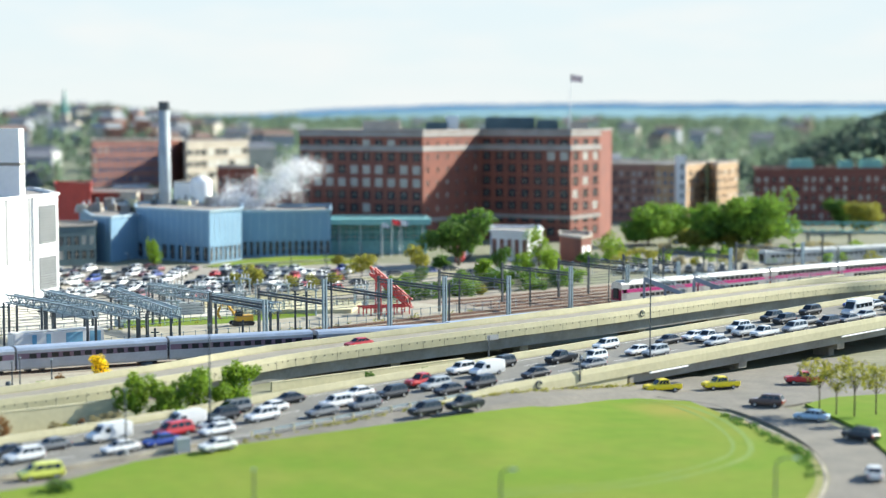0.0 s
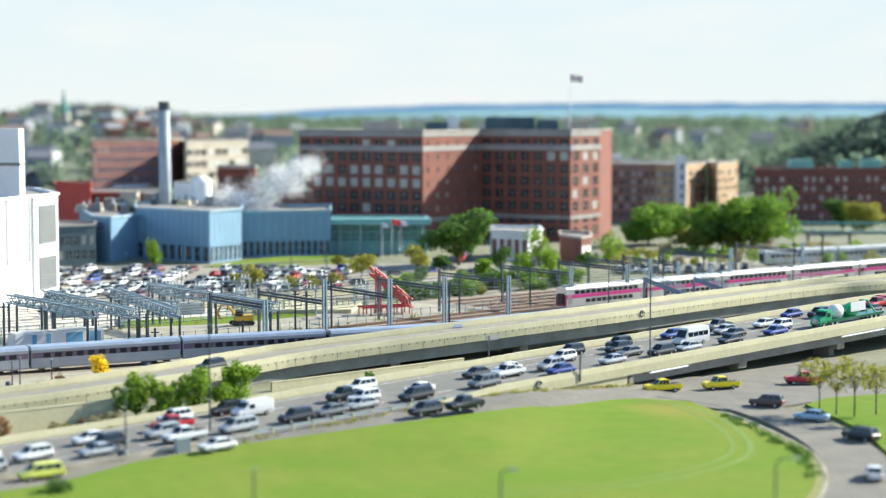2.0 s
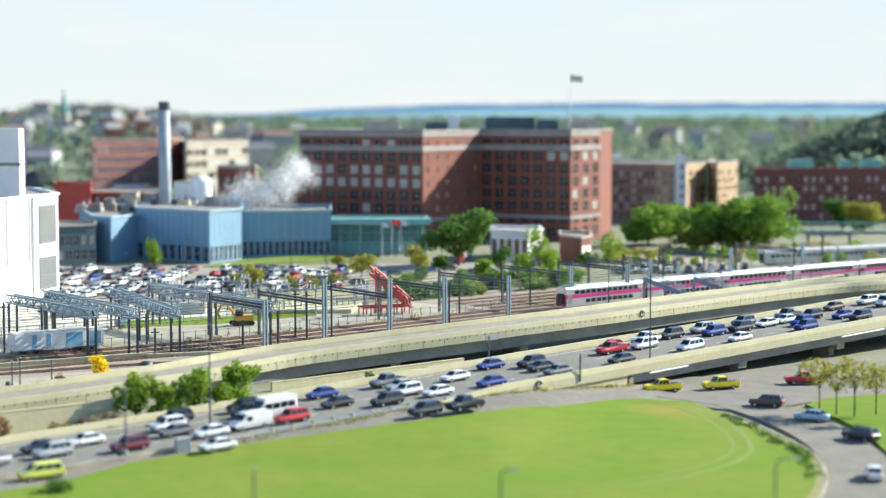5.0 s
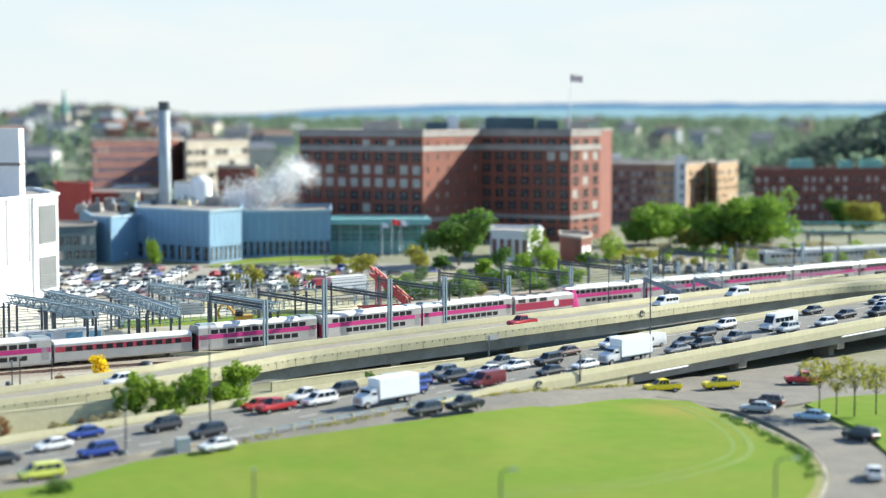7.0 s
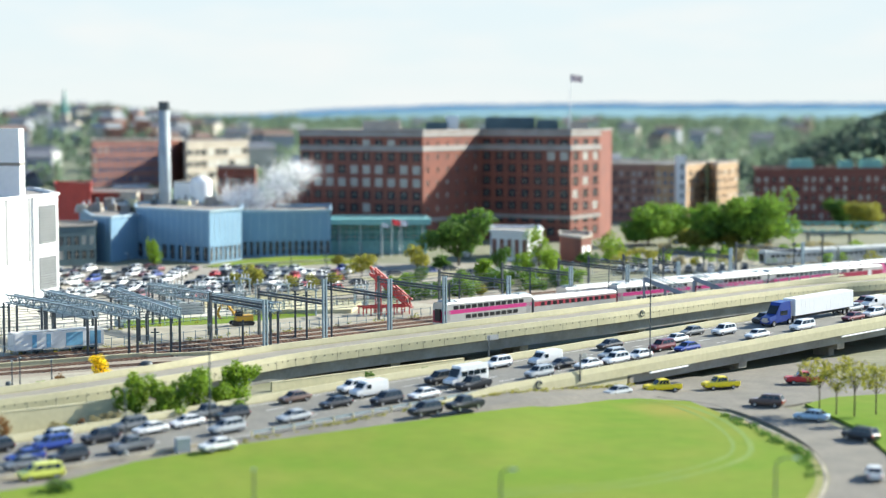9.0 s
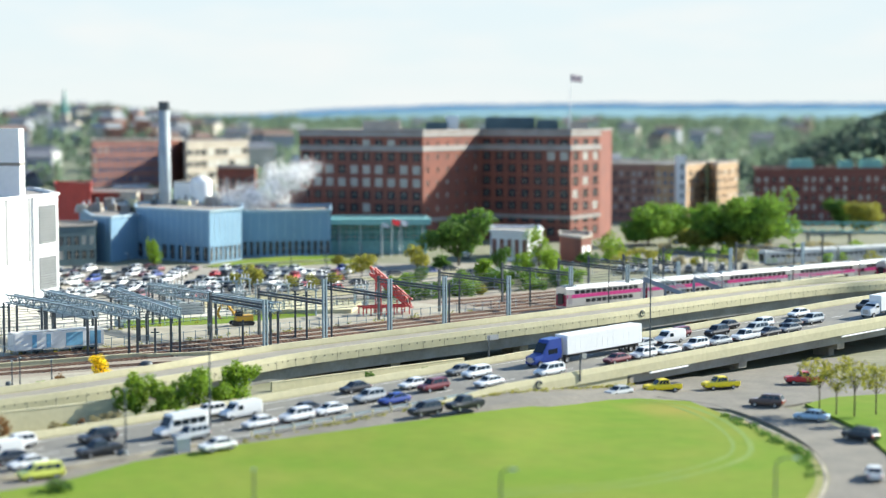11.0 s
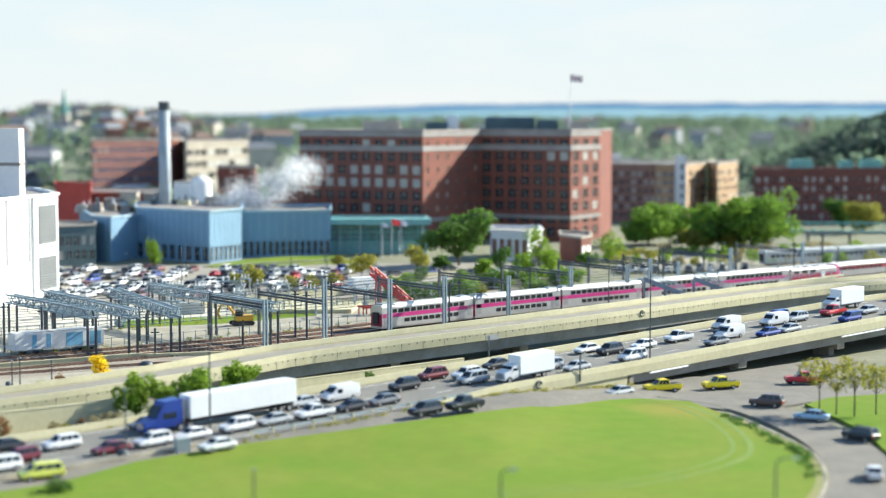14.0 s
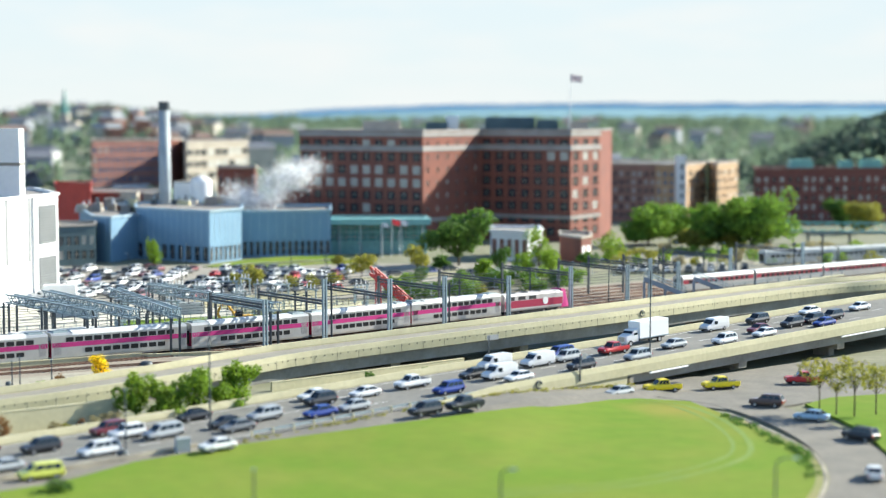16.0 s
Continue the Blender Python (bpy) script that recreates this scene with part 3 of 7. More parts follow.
def car(kind, colour, label, far=False):
    """A road car with its nose along +x, standing on the ground."""
    L, W, z0, zb, zt, belt, roof, cb, cf, rb, rf = SHAPES[kind]
    body_paint = paint(colour, COLOURS[colour])
    h = W / 2
    bm = bmesh.new()
    stations = [section(-L / 2, h * 0.86, z0 + 0.15, zt * 0.86), section(-L / 2 + 0.12, h * 0.95, z0 + 0.02, zt * 0.98), section(-L / 2 + 0.7, h, z0, zt), section(cb + 0.1, h, z0, max(zt, belt)),
                section(cf - 0.1, h, z0, belt), section(L / 2 - 0.6, h * 0.99, z0, zb), section(L / 2 - 0.12, h * 0.92, z0 + 0.03, zb * 0.92), section(L / 2, h * 0.82, z0 + 0.14, zb * 0.76)]
    if kind == "pickup":
        stations = [section(-L / 2, h * 0.95, z0 + 0.1, 1.1, 0.97), section(-L / 2 + 0.1, h, z0 + 0.02, 1.15, 0.97), section(cb, h, z0, 1.15, 0.97)] + stations[4:]
    loft(bm, stations)
    shell = len(bm.faces)
    box(bm, -L / 2 + 0.25, L / 2 - 0.25, -h * 0.82, h * 0.82, 0.2, z0 + 0.08)
    box(bm, L / 2 - 0.2, L / 2 + 0.01, -h * 0.42, h * 0.42, z0 + 0.12, zb * 0.62)
    bm.faces.ensure_lookup_table()
    for f in bm.faces[shell:]:
        f.material_index = 1
    name = kind if kind in ("minivan", "pickup", "suv") else "car"
    t = tagged(new(name, mesh(name, bm, [body_paint, TRIM])), label, {"pickup": "pickup truck", "minivan": "minivan", "suv": "suv"}.get(kind, "car"))
    if kind == "pickup":
        bm = bmesh.new()
        box(bm, -L / 2 + 0.14, cb - 0.05, -h * 0.86, h * 0.86, 1.1, 1.162)
        part("bed_liner", bm, TRIM, t)
    lo = [(cb, -h * 0.9, belt - 0.03), (cf, -h * 0.9, belt - 0.03), (cf, h * 0.9, belt - 0.03), (cb, h * 0.9, belt - 0.03)]
    hi = [(rb, -h * 0.74, roof), (rf, -h * 0.74, roof), (rf, h * 0.74, roof), (rb, h * 0.74, roof)]
    mid = [(rb + 0.12, -h * 0.6, roof + 0.05), (rf - 0.15, -h * 0.6, roof + 0.05), (rf - 0.15, h * 0.6, roof + 0.05), (rb + 0.12, h * 0.6, roof + 0.05)]
    bm = bmesh.new()
    loft(bm, [lo, hi, mid])
    cabin = part("cabin", bm, body_paint, t)
    if far:
        bm = bmesh.new()
        for a, b in ((0, 1), (1, 2), (2, 3), (3, 0)):
            quad_pane(bm, lo[a], lo[b], hi[b], hi[a], (0.07, 0.93, 0.14, 0.9))
        part("glazing", bm, CARGLASS, cabin)
    for name, a, b in () if far else (("side_window", 0, 1), ("windscreen", 1, 2), ("side_window", 2, 3), ("rear_window", 3, 0)):
        bm = bmesh.new()
        if name == "side_window":
            quad_pane(bm, lo[a], lo[b], hi[b], hi[a], (0.07, 0.36, 0.16, 0.88))
            quad_pane(bm, lo[a], lo[b], hi[b], hi[a], (0.4, 0.64, 0.16, 0.88))
            quad_pane(bm, lo[a], lo[b], hi[b], hi[a], (0.68, 0.93, 0.16, 0.88))
        else:
            quad_pane(bm, lo[a], lo[b], hi[b], hi[a], (0.07, 0.93, 0.12, 0.9))
        part(name, bm, CARGLASS, cabin)
    for side in () if far else (-1, 1):
        bm = bmesh.new()
        y = side * h * 0.66
        box(bm, L / 2 - 0.28, L / 2 - 0.015, y - 0.2, y + 0.2, zb * 0.62, zb * 0.8)
        part("headlight", bm, LAMP_CLEAR, t)
        bm = bmesh.new()
        box(bm, -L / 2 - 0.01, -L / 2 + 0.2, y * 1.12 - 0.14, y * 1.12 + 0.14, zt * 0.62, zt * 0.84)
        part("tail_light", bm, LAMP_RED, t)
    add_wheels(t, (-L * 0.29, L * 0.3), h - 0.12, WHEEL, 0.33)
    return t


def van(kind, colour, label):
    """A cargo van, or a passenger shuttle with a raised roof and a row of windows."""
    L, W, H = {"van": (5.7, 2.0, 2.15), "minibus": (5.7, 2.0, 2.15), "shuttle": (7.0, 2.15, 2.85), "bus": (11.0, 2.45, 3.0)}[kind]
    t = thing({"van": "van", "minibus": "passenger_van", "shuttle": "shuttle_van", "bus": "school_bus"}[kind], Matrix(), label, "bus" if kind == "bus" else "van")
    h = W / 2
    p = paint(colour, COLOURS[colour])
    bm = bmesh.new()
    nose = 1.0 if kind != "bus" else 1.6
    hood = 1.15 if kind != "bus" else 1.5
    top = H
    loft(bm, [section(-L / 2, h * 0.95, 0.42, top * 0.97, 0.9), section(-L / 2 + 0.15, h, 0.38, top, 0.92), section(L / 2 - nose - 0.9, h, 0.36, top, 0.9),
              section(L / 2 - nose, h * 0.99, 0.36, hood + 0.12, 0.9), section(L / 2 - 0.15, h * 0.94, 0.38, hood - 0.08, 0.9), section(L / 2, h * 0.86, 0.45, hood * 0.75, 0.9)])
    part("body", bm, p, t)
    bm = bmesh.new()
    a = [(L / 2 - nose - 0.03, -h * 0.88, hood + 0.16), (L / 2 - nose - 0.03, h * 0.88, hood + 0.16), (L / 2 - nose - 0.82, h * 0.86, top - 0.14), (L / 2 - nose - 0.82, -h * 0.86, top - 0.14)]
    quad_pane(bm, *a, inset=(0.03, 0.97, 0.05, 0.85), proud=0.05)
    part("windscreen", bm, CARGLASS, t)
    z0, z1 = (1.2, 1.75) if kind in ("van", "minibus") else (1.45, 2.15)
    count = {"van": 1, "minibus": 4, "shuttle": 4, "bus": 9}[kind]
    x = L / 2 - nose - 0.75
    for k in range(count):
        w = 0.85 if kind != "shuttle" else 1.15
        for side in (-1, 1):
            bm = bmesh.new()
            box(bm, x - w, x - 0.1, side * h - 0.05, side * h + 0.02, z0, z1)
            part("side_window", bm, CARGLASS, t)
        x -= w + (0.06 if kind != "van" else 0)
    bm = bmesh.new()
    box(bm, -L / 2 - 0.02, -L / 2 + 0.06, -h * 0.7, h * 0.7, z0, z1)
    part("rear_window", bm, CARGLASS, t)
    if kind == "bus":
        for z in (1.0, 1.28):
            for side in (-1, 1):
                bm = bmesh.new()
                box(bm, -L / 2 + 0.1, L / 2 - nose, side * h - 0.02, side * h + 0.025, z, z + 0.07)
                part("rub_rail", bm, TRIM, t)
    bm = bmesh.new()
    box(bm, L / 2 - 0.15, L / 2 + 0.1, -h * 0.9, h * 0.9, 0.4, 0.62)
    part("bumper", bm, TRIM, t)
    for side in (-1, 1):
        bm = bmesh.new()
        box(bm, L / 2 - 0.15, L / 2 + 0.01, side * h * 0.65 - 0.16, side * h * 0.65 + 0.16, 0.7, 0.92)
        part("headlight", bm, LAMP_CLEAR, t)
        bm = bmesh.new()
        box(bm, -L / 2 - 0.02, -L / 2 + 0.05, side * h * 0.85 - 0.08, side * h * 0.85 + 0.08, 0.8, 1.2)
        part("tail_light", bm, LAMP_RED, t)
    big = kind == "bus"
    add_wheels(t, (-L * 0.28, L * 0.34), h - 0.14, BIGWHEEL if big else WHEEL, 0.5 if big else 0.35)
    return t


def cab(t, x0, colour, high, length=2.0):
    """A lorry's cab with its back at x0, as parts of t."""
    p = paint(colour, COLOURS[colour])
    h = 1.15
    bm = bmesh.new()
    loft(bm, [section(x0, h, 0.7, high, 0.92), section(x0 + length * 0.55, h, 0.6, high - 0.1, 0.9), section(x0 + length * 0.85, h, 0.55, 1.95, 0.9), section(x0 + length + 0.9, h * 0.92, 0.5, 1.6, 0.85), section(x0 + length + 1.0, h * 0.86, 0.55, 1.2, 0.85)])
    shell = part("cab", bm, p, t)
    bm = bmesh.new()
    quad_pane(bm, (x0 + length * 0.86, -h * 0.88, 1.98), (x0 + length * 0.86, h * 0.88, 1.98), (x0 + length * 0.56, h * 0.86, high - 0.16), (x0 + length * 0.56, -h * 0.86, high - 0.16), (0.03, 0.97, 0.05, 0.75), 0.05)
    part("windscreen", bm, CARGLASS, shell)
    for side in (-1, 1):
        bm = bmesh.new()
        box(bm, x0 + length * 0.2, x0 + length * 0.62, side * h - 0.05, side * h + 0.02, 1.75, min(high - 0.5, 2.5))
        part("side_window", bm, CARGLASS, shell)
        bm = bmesh.new()
        box(bm, x0 + length + 0.75, x0 + length + 1.0, side * 0.75 - 0.15, side * 0.75 + 0.15, 0.9, 1.15)
        part("headlight", bm, LAMP_CLEAR, shell)
    bm = bmesh.new()
    box(bm, x0 + length + 0.85, x0 + length + 1.03, -0.55, 0.55, 0.75, 1.5)
    part("grille", bm, RIM, shell)


def boxtruck(colour, label):
    t = thing("box_truck", Matrix(), label, "truck")
    bm = bmesh.new()
    box(bm, -5.5, 4.0, -0.45, 0.45, 0.55, 0.95)
    part("chassis", bm, TRIM, t)
    bm = bmesh.new()
    box(bm, -5.5, 1.5, -1.25, 1.25, 1.0, 3.75)
    bmesh.ops.bevel(bm, geom=bm.edges[:], offset=0.06, segments=1, affect="EDGES")
    part("cargo_box", bm, mat("box_panel", (0.88, 0.88, 0.87), 0.45, size=5.0, spread=0.05), t)
    bm = bmesh.new()
    box(bm, -5.53, 1.52, -1.27, 1.27, 0.97, 1.12)
    part("rub_rail", bm, GALV, t)
    cab(t, 1.6, colour, 2.6, 1.8)
    add_wheels(t, (-3.4, 3.5), 1.0, BIGWHEEL, 0.5)
    return t


def semi(colour, label, tail=-12.6):
    t = thing("articulated_lorry", Matrix(), label, "truck")
    bm = bmesh.new()
    box(bm, tail, 10.5, -0.45, 0.45, 0.7, 1.1)
    part("chassis", bm, TRIM, t)
    bm = bmesh.new()
    box(bm, tail, 4.2, -1.28, 1.28, 1.25, 4.2)
    bmesh.ops.bevel(bm, geom=bm.edges[:], offset=0.06, segments=1, affect="EDGES")
    part("trailer_box", bm, mat("box_panel", (0.88, 0.88, 0.87), 0.45), t)
    for x in np.arange(tail + 0.7, 4.0, 1.2):
        bm = bmesh.new()
        box(bm, x - 0.02, x + 0.02, -1.29, 1.29, 1.3, 4.15)
        part("panel_rib", bm, mat("box_panel", (0.88, 0.88, 0.87), 0.45), t)
    cab(t, 5.3, colour, 4.0, 4.6)
    for side in (-1, 1):
        bm = bmesh.new()
        beam(bm, (5.1, side * 1.05, 1.0), (5.1, side * 1.05, 4.0), 0.09, sides=8)
        part("exhaust_stack", bm, RIM, t)
    add_wheels(t, (tail + 1.2, tail + 2.5, 4.2, 5.6, 9.9), 1.05, BIGWHEEL, 0.5)
    return t


def hauler(colour, label):
    """A green tractor with a low trailer that carries a concrete mixer drum and a second cab."""
    t = thing("heavy_haulage_lorry", Matrix(), label, "truck")
    p = paint(colour, COLOURS[colour])
    bm = bmesh.new()
    box(bm, -9.5, 6.5, -1.2, 1.2, 0.75, 1.15)
    part("flatbed", bm, paint("deepgreen", (0.02, 0.13, 0.06)), t)
    cab(t, 5.4, colour, 2.9, 2.2)
    bm = bmesh.new()
    rings = []
    for x, r, z in ((-4.2, 0.45, 2.5), (-3.2, 1.0, 2.35), (-1.6, 1.25, 2.2), (-0.2, 1.1, 2.05), (0.6, 0.6, 1.95)):
        rings.append([(x, r * math.cos(k * math.tau / 14), z + r * math.sin(k * math.tau / 14)) for k in range(14)])
    loft(bm, rings)
    part("mixer_drum", bm, p, t, smooth=True)
    bm = bmesh.new()
    rings = [[(x, r * math.cos(k * math.tau / 14), z + r * math.sin(k * math.tau / 14)) for k in range(14)] for x, r, z in ((1.2, 0.5, 2.2), (2.0, 1.1, 2.3), (3.6, 1.15, 2.3), (4.4, 0.6, 2.2))]
    loft(bm, rings)
    part("white_drum", bm, WHITE, t, smooth=True)
    bm = bmesh.new()
    box(bm, -4.0, 0.2, 1.2, 1.27, 2.0, 3.6)
    part("white_panel", bm, WHITE, t)
    bm = bmesh.new()
    beam(bm, (-7.5, -0.8, 1.1), (-5.2, -0.8, 3.4), 0.14)
    beam(bm, (-7.5, 0.8, 1.1), (-5.2, 0.8, 3.4), 0.14)
    beam(bm, (-5.2, -0.8, 3.4), (-5.2, 0.8, 3.4), 0.14)
    part("lifting_frame", bm, p, t)
    add_wheels(t, (-8.6, -7.3, -6.0, 3.9, 5.2, 7.6), 1.0, BIGWHEEL, 0.5)
    return t


def dump_truck(label):
    t = thing("dump_truck", Matrix(), label, "truck")
    bm = bmesh.new()
    box(bm, -4.5, 4.0, -0.45, 0.45, 0.6, 1.0)
    part("chassis", bm, TRIM, t)
    bm = bmesh.new()
    loft(bm, [[(-4.6, -1.2, 1.2), (-4.6, 1.2, 1.2), (-4.6, 1.25, 3.1), (-4.6, -1.25, 3.1)], [(1.4, -1.2, 1.2), (1.4, 1.2, 1.2), (1.6, 1.25, 3.3), (1.6, -1.25, 3.3)]])
    part("tipper_body", bm, paint("orange", COLOURS["orange"]), t)
    for x in np.arange(-4.2, 1.4, 0.9):
        bm = bmesh.new()
        box(bm, x - 0.06, x + 0.06, -1.34, 1.34, 1.2, 3.1)
        part("side_rib", bm, paint("orange", COLOURS["orange"]), t)
    cab(t, 1.8, "red", 2.7, 1.8)
    add_wheels(t, (-3.6, -2.3, 3.7), 1.0, BIGWHEEL, 0.5)
    return t


LABELS = {"sedan": "%s sedan with dark windows on the asphalt", "suv": "%s sport utility vehicle with dark windows on the road", "minivan": "%s minivan with dark glass on the road", "pickup": "%s pickup truck with an open bed",
          "van": "%s panel van with a short bonnet", "minibus": "%s passenger van with a row of side windows", "shuttle": "%s raised-roof shuttle van with side windows", "boxtruck": "%s cab truck with a plain white cargo box", "semi": "%s tractor unit pulling a long white trailer", "hauler": "%s lorry hauling concrete mixer drums on a low trailer", "bus": "%s school bus with black rub rails"}


def vehicle(kind, colour, m, group="", far=False):
    key = (kind, colour, far)
    if key not in PROTOS:
        label = LABELS[kind] % NAMES[colour]
        if kind in SHAPES:
            t = car(kind, colour, label, far)
        elif kind in ("van", "minibus", "shuttle", "bus"):
            t = van(kind, colour, label)
        else:
            t = {"boxtruck": boxtruck, "semi": semi, "hauler": hauler}[kind](colour, label)
        PROTOS[key] = t
        t.matrix_basis = m
        return tagged(t, group=group)
    return tagged(copy_thing(PROTOS[key], m), group=group)


# ---- traffic: where each vehicle of a lane stands at the start, and how far the lane rolls in each half second ----
LANE_SIDE = (5.8, 2.2, -1.4, -5.0)
LANE_CARS = (
    [(-3.9, "minivan", "grey"), (5.3, "sedan", "dark"), (37.2, "suv", "white"), (45.1, "suv", "dark"), (67.9, "suv", "white"), (110.1, "suv", "dark"), (120.7, "suv", "dark"), (134.0, "sedan", "blue"), (145.8, "pickup", "grey"), (166.0, "sedan", "blue"), (192.0, "sedan", "red"), (206.4, "suv", "dark"), (200.0, "pickup", "white"), (214.6, "suv", "silver"), (225.4, "suv", "grey"), (237.1, "pickup", "grey"), (251.5, "sedan", "brown"), (261.7, "suv", "white"), (289.4, "suv", "white"), (313.9, "sedan", "dark"), (333.5, "sedan", "grey"), (352.4, "suv", "dark"), (364.6, "sedan", "dark"), (382.0, "suv", "maroon"), (394.8, "sedan", "dark"), (414.4, "sedan", "white"), (448.3, "van", "white"), (462.5, "minivan", "blue"), (481.0, "boxtruck", "white"), (499.8, "van", "white"), (511.1, "suv", "dark"), (526.0, "sedan", "white")],
    [(-38.5, "sedan", "dark"), (-32.8, "sedan", "grey"), (-25.0, "van", "white"), (-14.1, "van", "white"), (-7.9, "suv", "dark"), (0.0, "sedan", "white"), (14.6, "sedan", "white"), (26.3, "pickup", "red"), (38.5, "van", "white"), (53.9, "pickup", "dark"), (78.5, "sedan", "dark"), (84.6, "sedan", "white"), (96.7, "suv", "white"), (108.8, "suv", "dark"), (135.3, "sedan", "silver"), (145.3, "sedan", "white"), (161.1, "suv", "dark"), (178.5, "pickup", "red"), (185.5, "minivan", "white"), (209.7, "suv", "dark"), (203.3, "suv", "blue"), (217.0, "sedan", "white"), (222.7, "sedan", "white"), (229.3, "suv", "dark"), (252.0, "van", "white"), (265.5, "suv", "dark"), (286.9, "van", "white"), (316.4, "sedan", "white"), (328.3, "suv", "white"), (350.3, "semi", "blue"), (365.1, "sedan", "silver"), (371.3, "van", "white"), (382.5, "suv", "dark"), (394.5, "suv", "white"), (424.6, "suv", "dark"), (432.4, "sedan", "white"), (441.4, "pickup", "white"), (452.8, "sedan", "dark"), (466.1, "van", "white"), (472.3, "suv", "silver"), (482.5, "pickup", "red"), (548.0, "sedan", "white")],
    [(-38.7, "suv", "white"), (-17.9, "minivan", "red"), (-12.0, "sedan", "silver"), (-4.5, "suv", "white"), (7.5, "suv", "white"), (17.3, "suv", "dark"), (25.7, "suv", "silver"), (57.7, "suv", "white"), (67.3, "sedan", "white"), (84.7, "pickup", "white"), (93.1, "suv", "silver"), (110.4, "sedan", "grey"), (125.2, "shuttle", "white"), (136.0, "sedan", "dark"), (147.8, "suv", "white"), (174.5, "sedan", "dark"), (236.8, "suv", "blue"), (248.5, "sedan", "blue"), (294.8, "sedan", "dark"), (318.0, "shuttle", "white"), (337.3, "sedan", "dark"), (348.2, "suv", "silver"), (359.7, "suv", "maroon"), (431.6, "minivan", "silver"), (440.7, "sedan", "dark"), (447.0, "suv", "silver"), (488.6, "van", "white"), (526.9, "sedan", "silver"), (548.7, "sedan", "maroon"), (557.3, "suv", "dark"), (563.1, "suv", "dark"), (568.9, "suv", "dark")],
    [(-28.0, "sedan", "white"), (-22.3, "sedan", "blue"), (-13.8, "sedan", "white"), (2.7, "sedan", "grey"), (9.5, "suv", "grey"), (24.5, "sedan", "dark"), (30.8, "suv", "dark"), (41.8, "sedan", "dark"), (53.2, "sedan", "grey"), (67.8, "suv", "silver"), (82.3, "sedan", "silver"), (94.2, "pickup", "white"), (102.2, "minivan", "silver"), (111.0, "suv", "dark"), (116.8, "sedan", "grey"), (122.5, "sedan", "silver"), (131.5, "minivan", "dark"), (144.5, "minivan", "grey"), (159.5, "sedan", "blue"), (171.0, "sedan", "silver"), (181.8, "suv", "dark"), (188.1, "sedan", "silver"), (198.2, "sedan", "dark"), (210.3, "sedan", "blue"), (229.0, "hauler", "green"), (252.3, "sedan", "blue"), (269.5, "sedan", "dark"), (275.3, "suv", "white"), (295.5, "suv", "maroon"), (307.0, "sedan", "white"), (313.2, "van", "white"), (319.4, "suv", "red"), (335.2, "suv", "dark"), (344.5, "sedan", "white"), (354.7, "sedan", "blue"), (367.7, "sedan", "grey"), (381.5, "sedan", "dark"), (397.5, "minivan", "white"), (409.9, "sedan", "white"), (426.9, "suv", "blue"), (442.6, "suv", "dark"), (471.0, "boxtruck", "white"), (490.2, "van", "maroon"), (502.6, "sedan", "dark"), (509.9, "sedan", "white"), (518.0, "boxtruck", "white"), (530.2, "sedan", "grey"), (536.0, "suv", "dark"), (544.5, "pickup", "grey"), (558.7, "suv", "silver"), (569.0, "sedan", "silver"), (584.7, "suv", "dark"), (590.7, "sedan", "white"), (600.3, "pickup", "dark"), (613.2, "suv", "silver"), (623.6, "sedan", "white"), (629.3, "suv", "white"), (635.1, "sedan", "white"), (645.5, "sedan", "blue"), (663.3, "sedan", "white"), (675.5, "minivan", "white"), (690.0, "sedan", "maroon"), (695.8, "suv", "white"), (701.5, "sedan", "white"), (708.2, "suv", "white"), (714.0, "sedan", "silver"), (720.1, "pickup", "white"), (726.5, "sedan", "dark"), (732.2, "sedan", "grey"), (758.0, "boxtruck", "white"), (768.9, "sedan", "silver"), (781.4, "minivan", "white"), (801.3, "sedan", "grey"), (814.2, "sedan", "blue"), (819.9, "sedan", "silver"), (836.5, "suv", "blue"), (850.2, "sedan", "white"), (863.0, "suv", "dark"), (875.0, "suv", "silver"), (896.1, "suv", "white"), (906.6, "sedan", "white"), (922.7, "sedan", "blue")],
)
LANE_STEPS = (
    [14, 12, 12, 12, 12, 12, 10, 12, 13, 14, 15, 16, 18, 20, 12, 10, 18, 13, 13, 13, 13, 13, 13, 11, 10, 2, 4, 14, 20, 9, 12, 13],
    [10, 8, 12, 12, 13, 12, 9, 10, 13, 14, 15, 16, 17, 17, 13, 13, 18, 14, 14, 14, 14, 14, 14, 9, 11, 14, 10, 10, 12, 16, 15, 14],
    [11, 11, 14, 9, 13, 12, 12, 14, 15, 17, 19, 21, 23, 25, 20, 21, 18, 12, 12, 12, 12, 12, 12, 9, 11, 10, 11, 11, 12, 13, 14, 13],
    [25, 29, 31, 28, 32, 33, 36, 38, 36, 34, 32, 32, 34, 38, 28, 32, 37, 16, 15, 15, 15, 15, 15, 17, 13, 14, 14, 15, 33, 31, 15, 14],
)
MOVERS = []
rng = random.Random(11)
for side, cars, steps in zip(LANE_SIDE, LANE_CARS, LANE_STEPS):
    for s, kind, colour in cars:
        n = side + rng.uniform(-0.35, 0.35)
        t = vehicle(kind, colour, HIGHWAY.stand(H0 + s, n, 0.0, True), "traffic on the highway")
        MOVERS.append((t, s, n, steps))

# parked and waiting vehicles
def park(kind, colour, x, y, turn, z=0.03, group="waiting vehicles"):
    return vehicle(kind, colour, pose(x, y, z, 0, 0, turn), group)


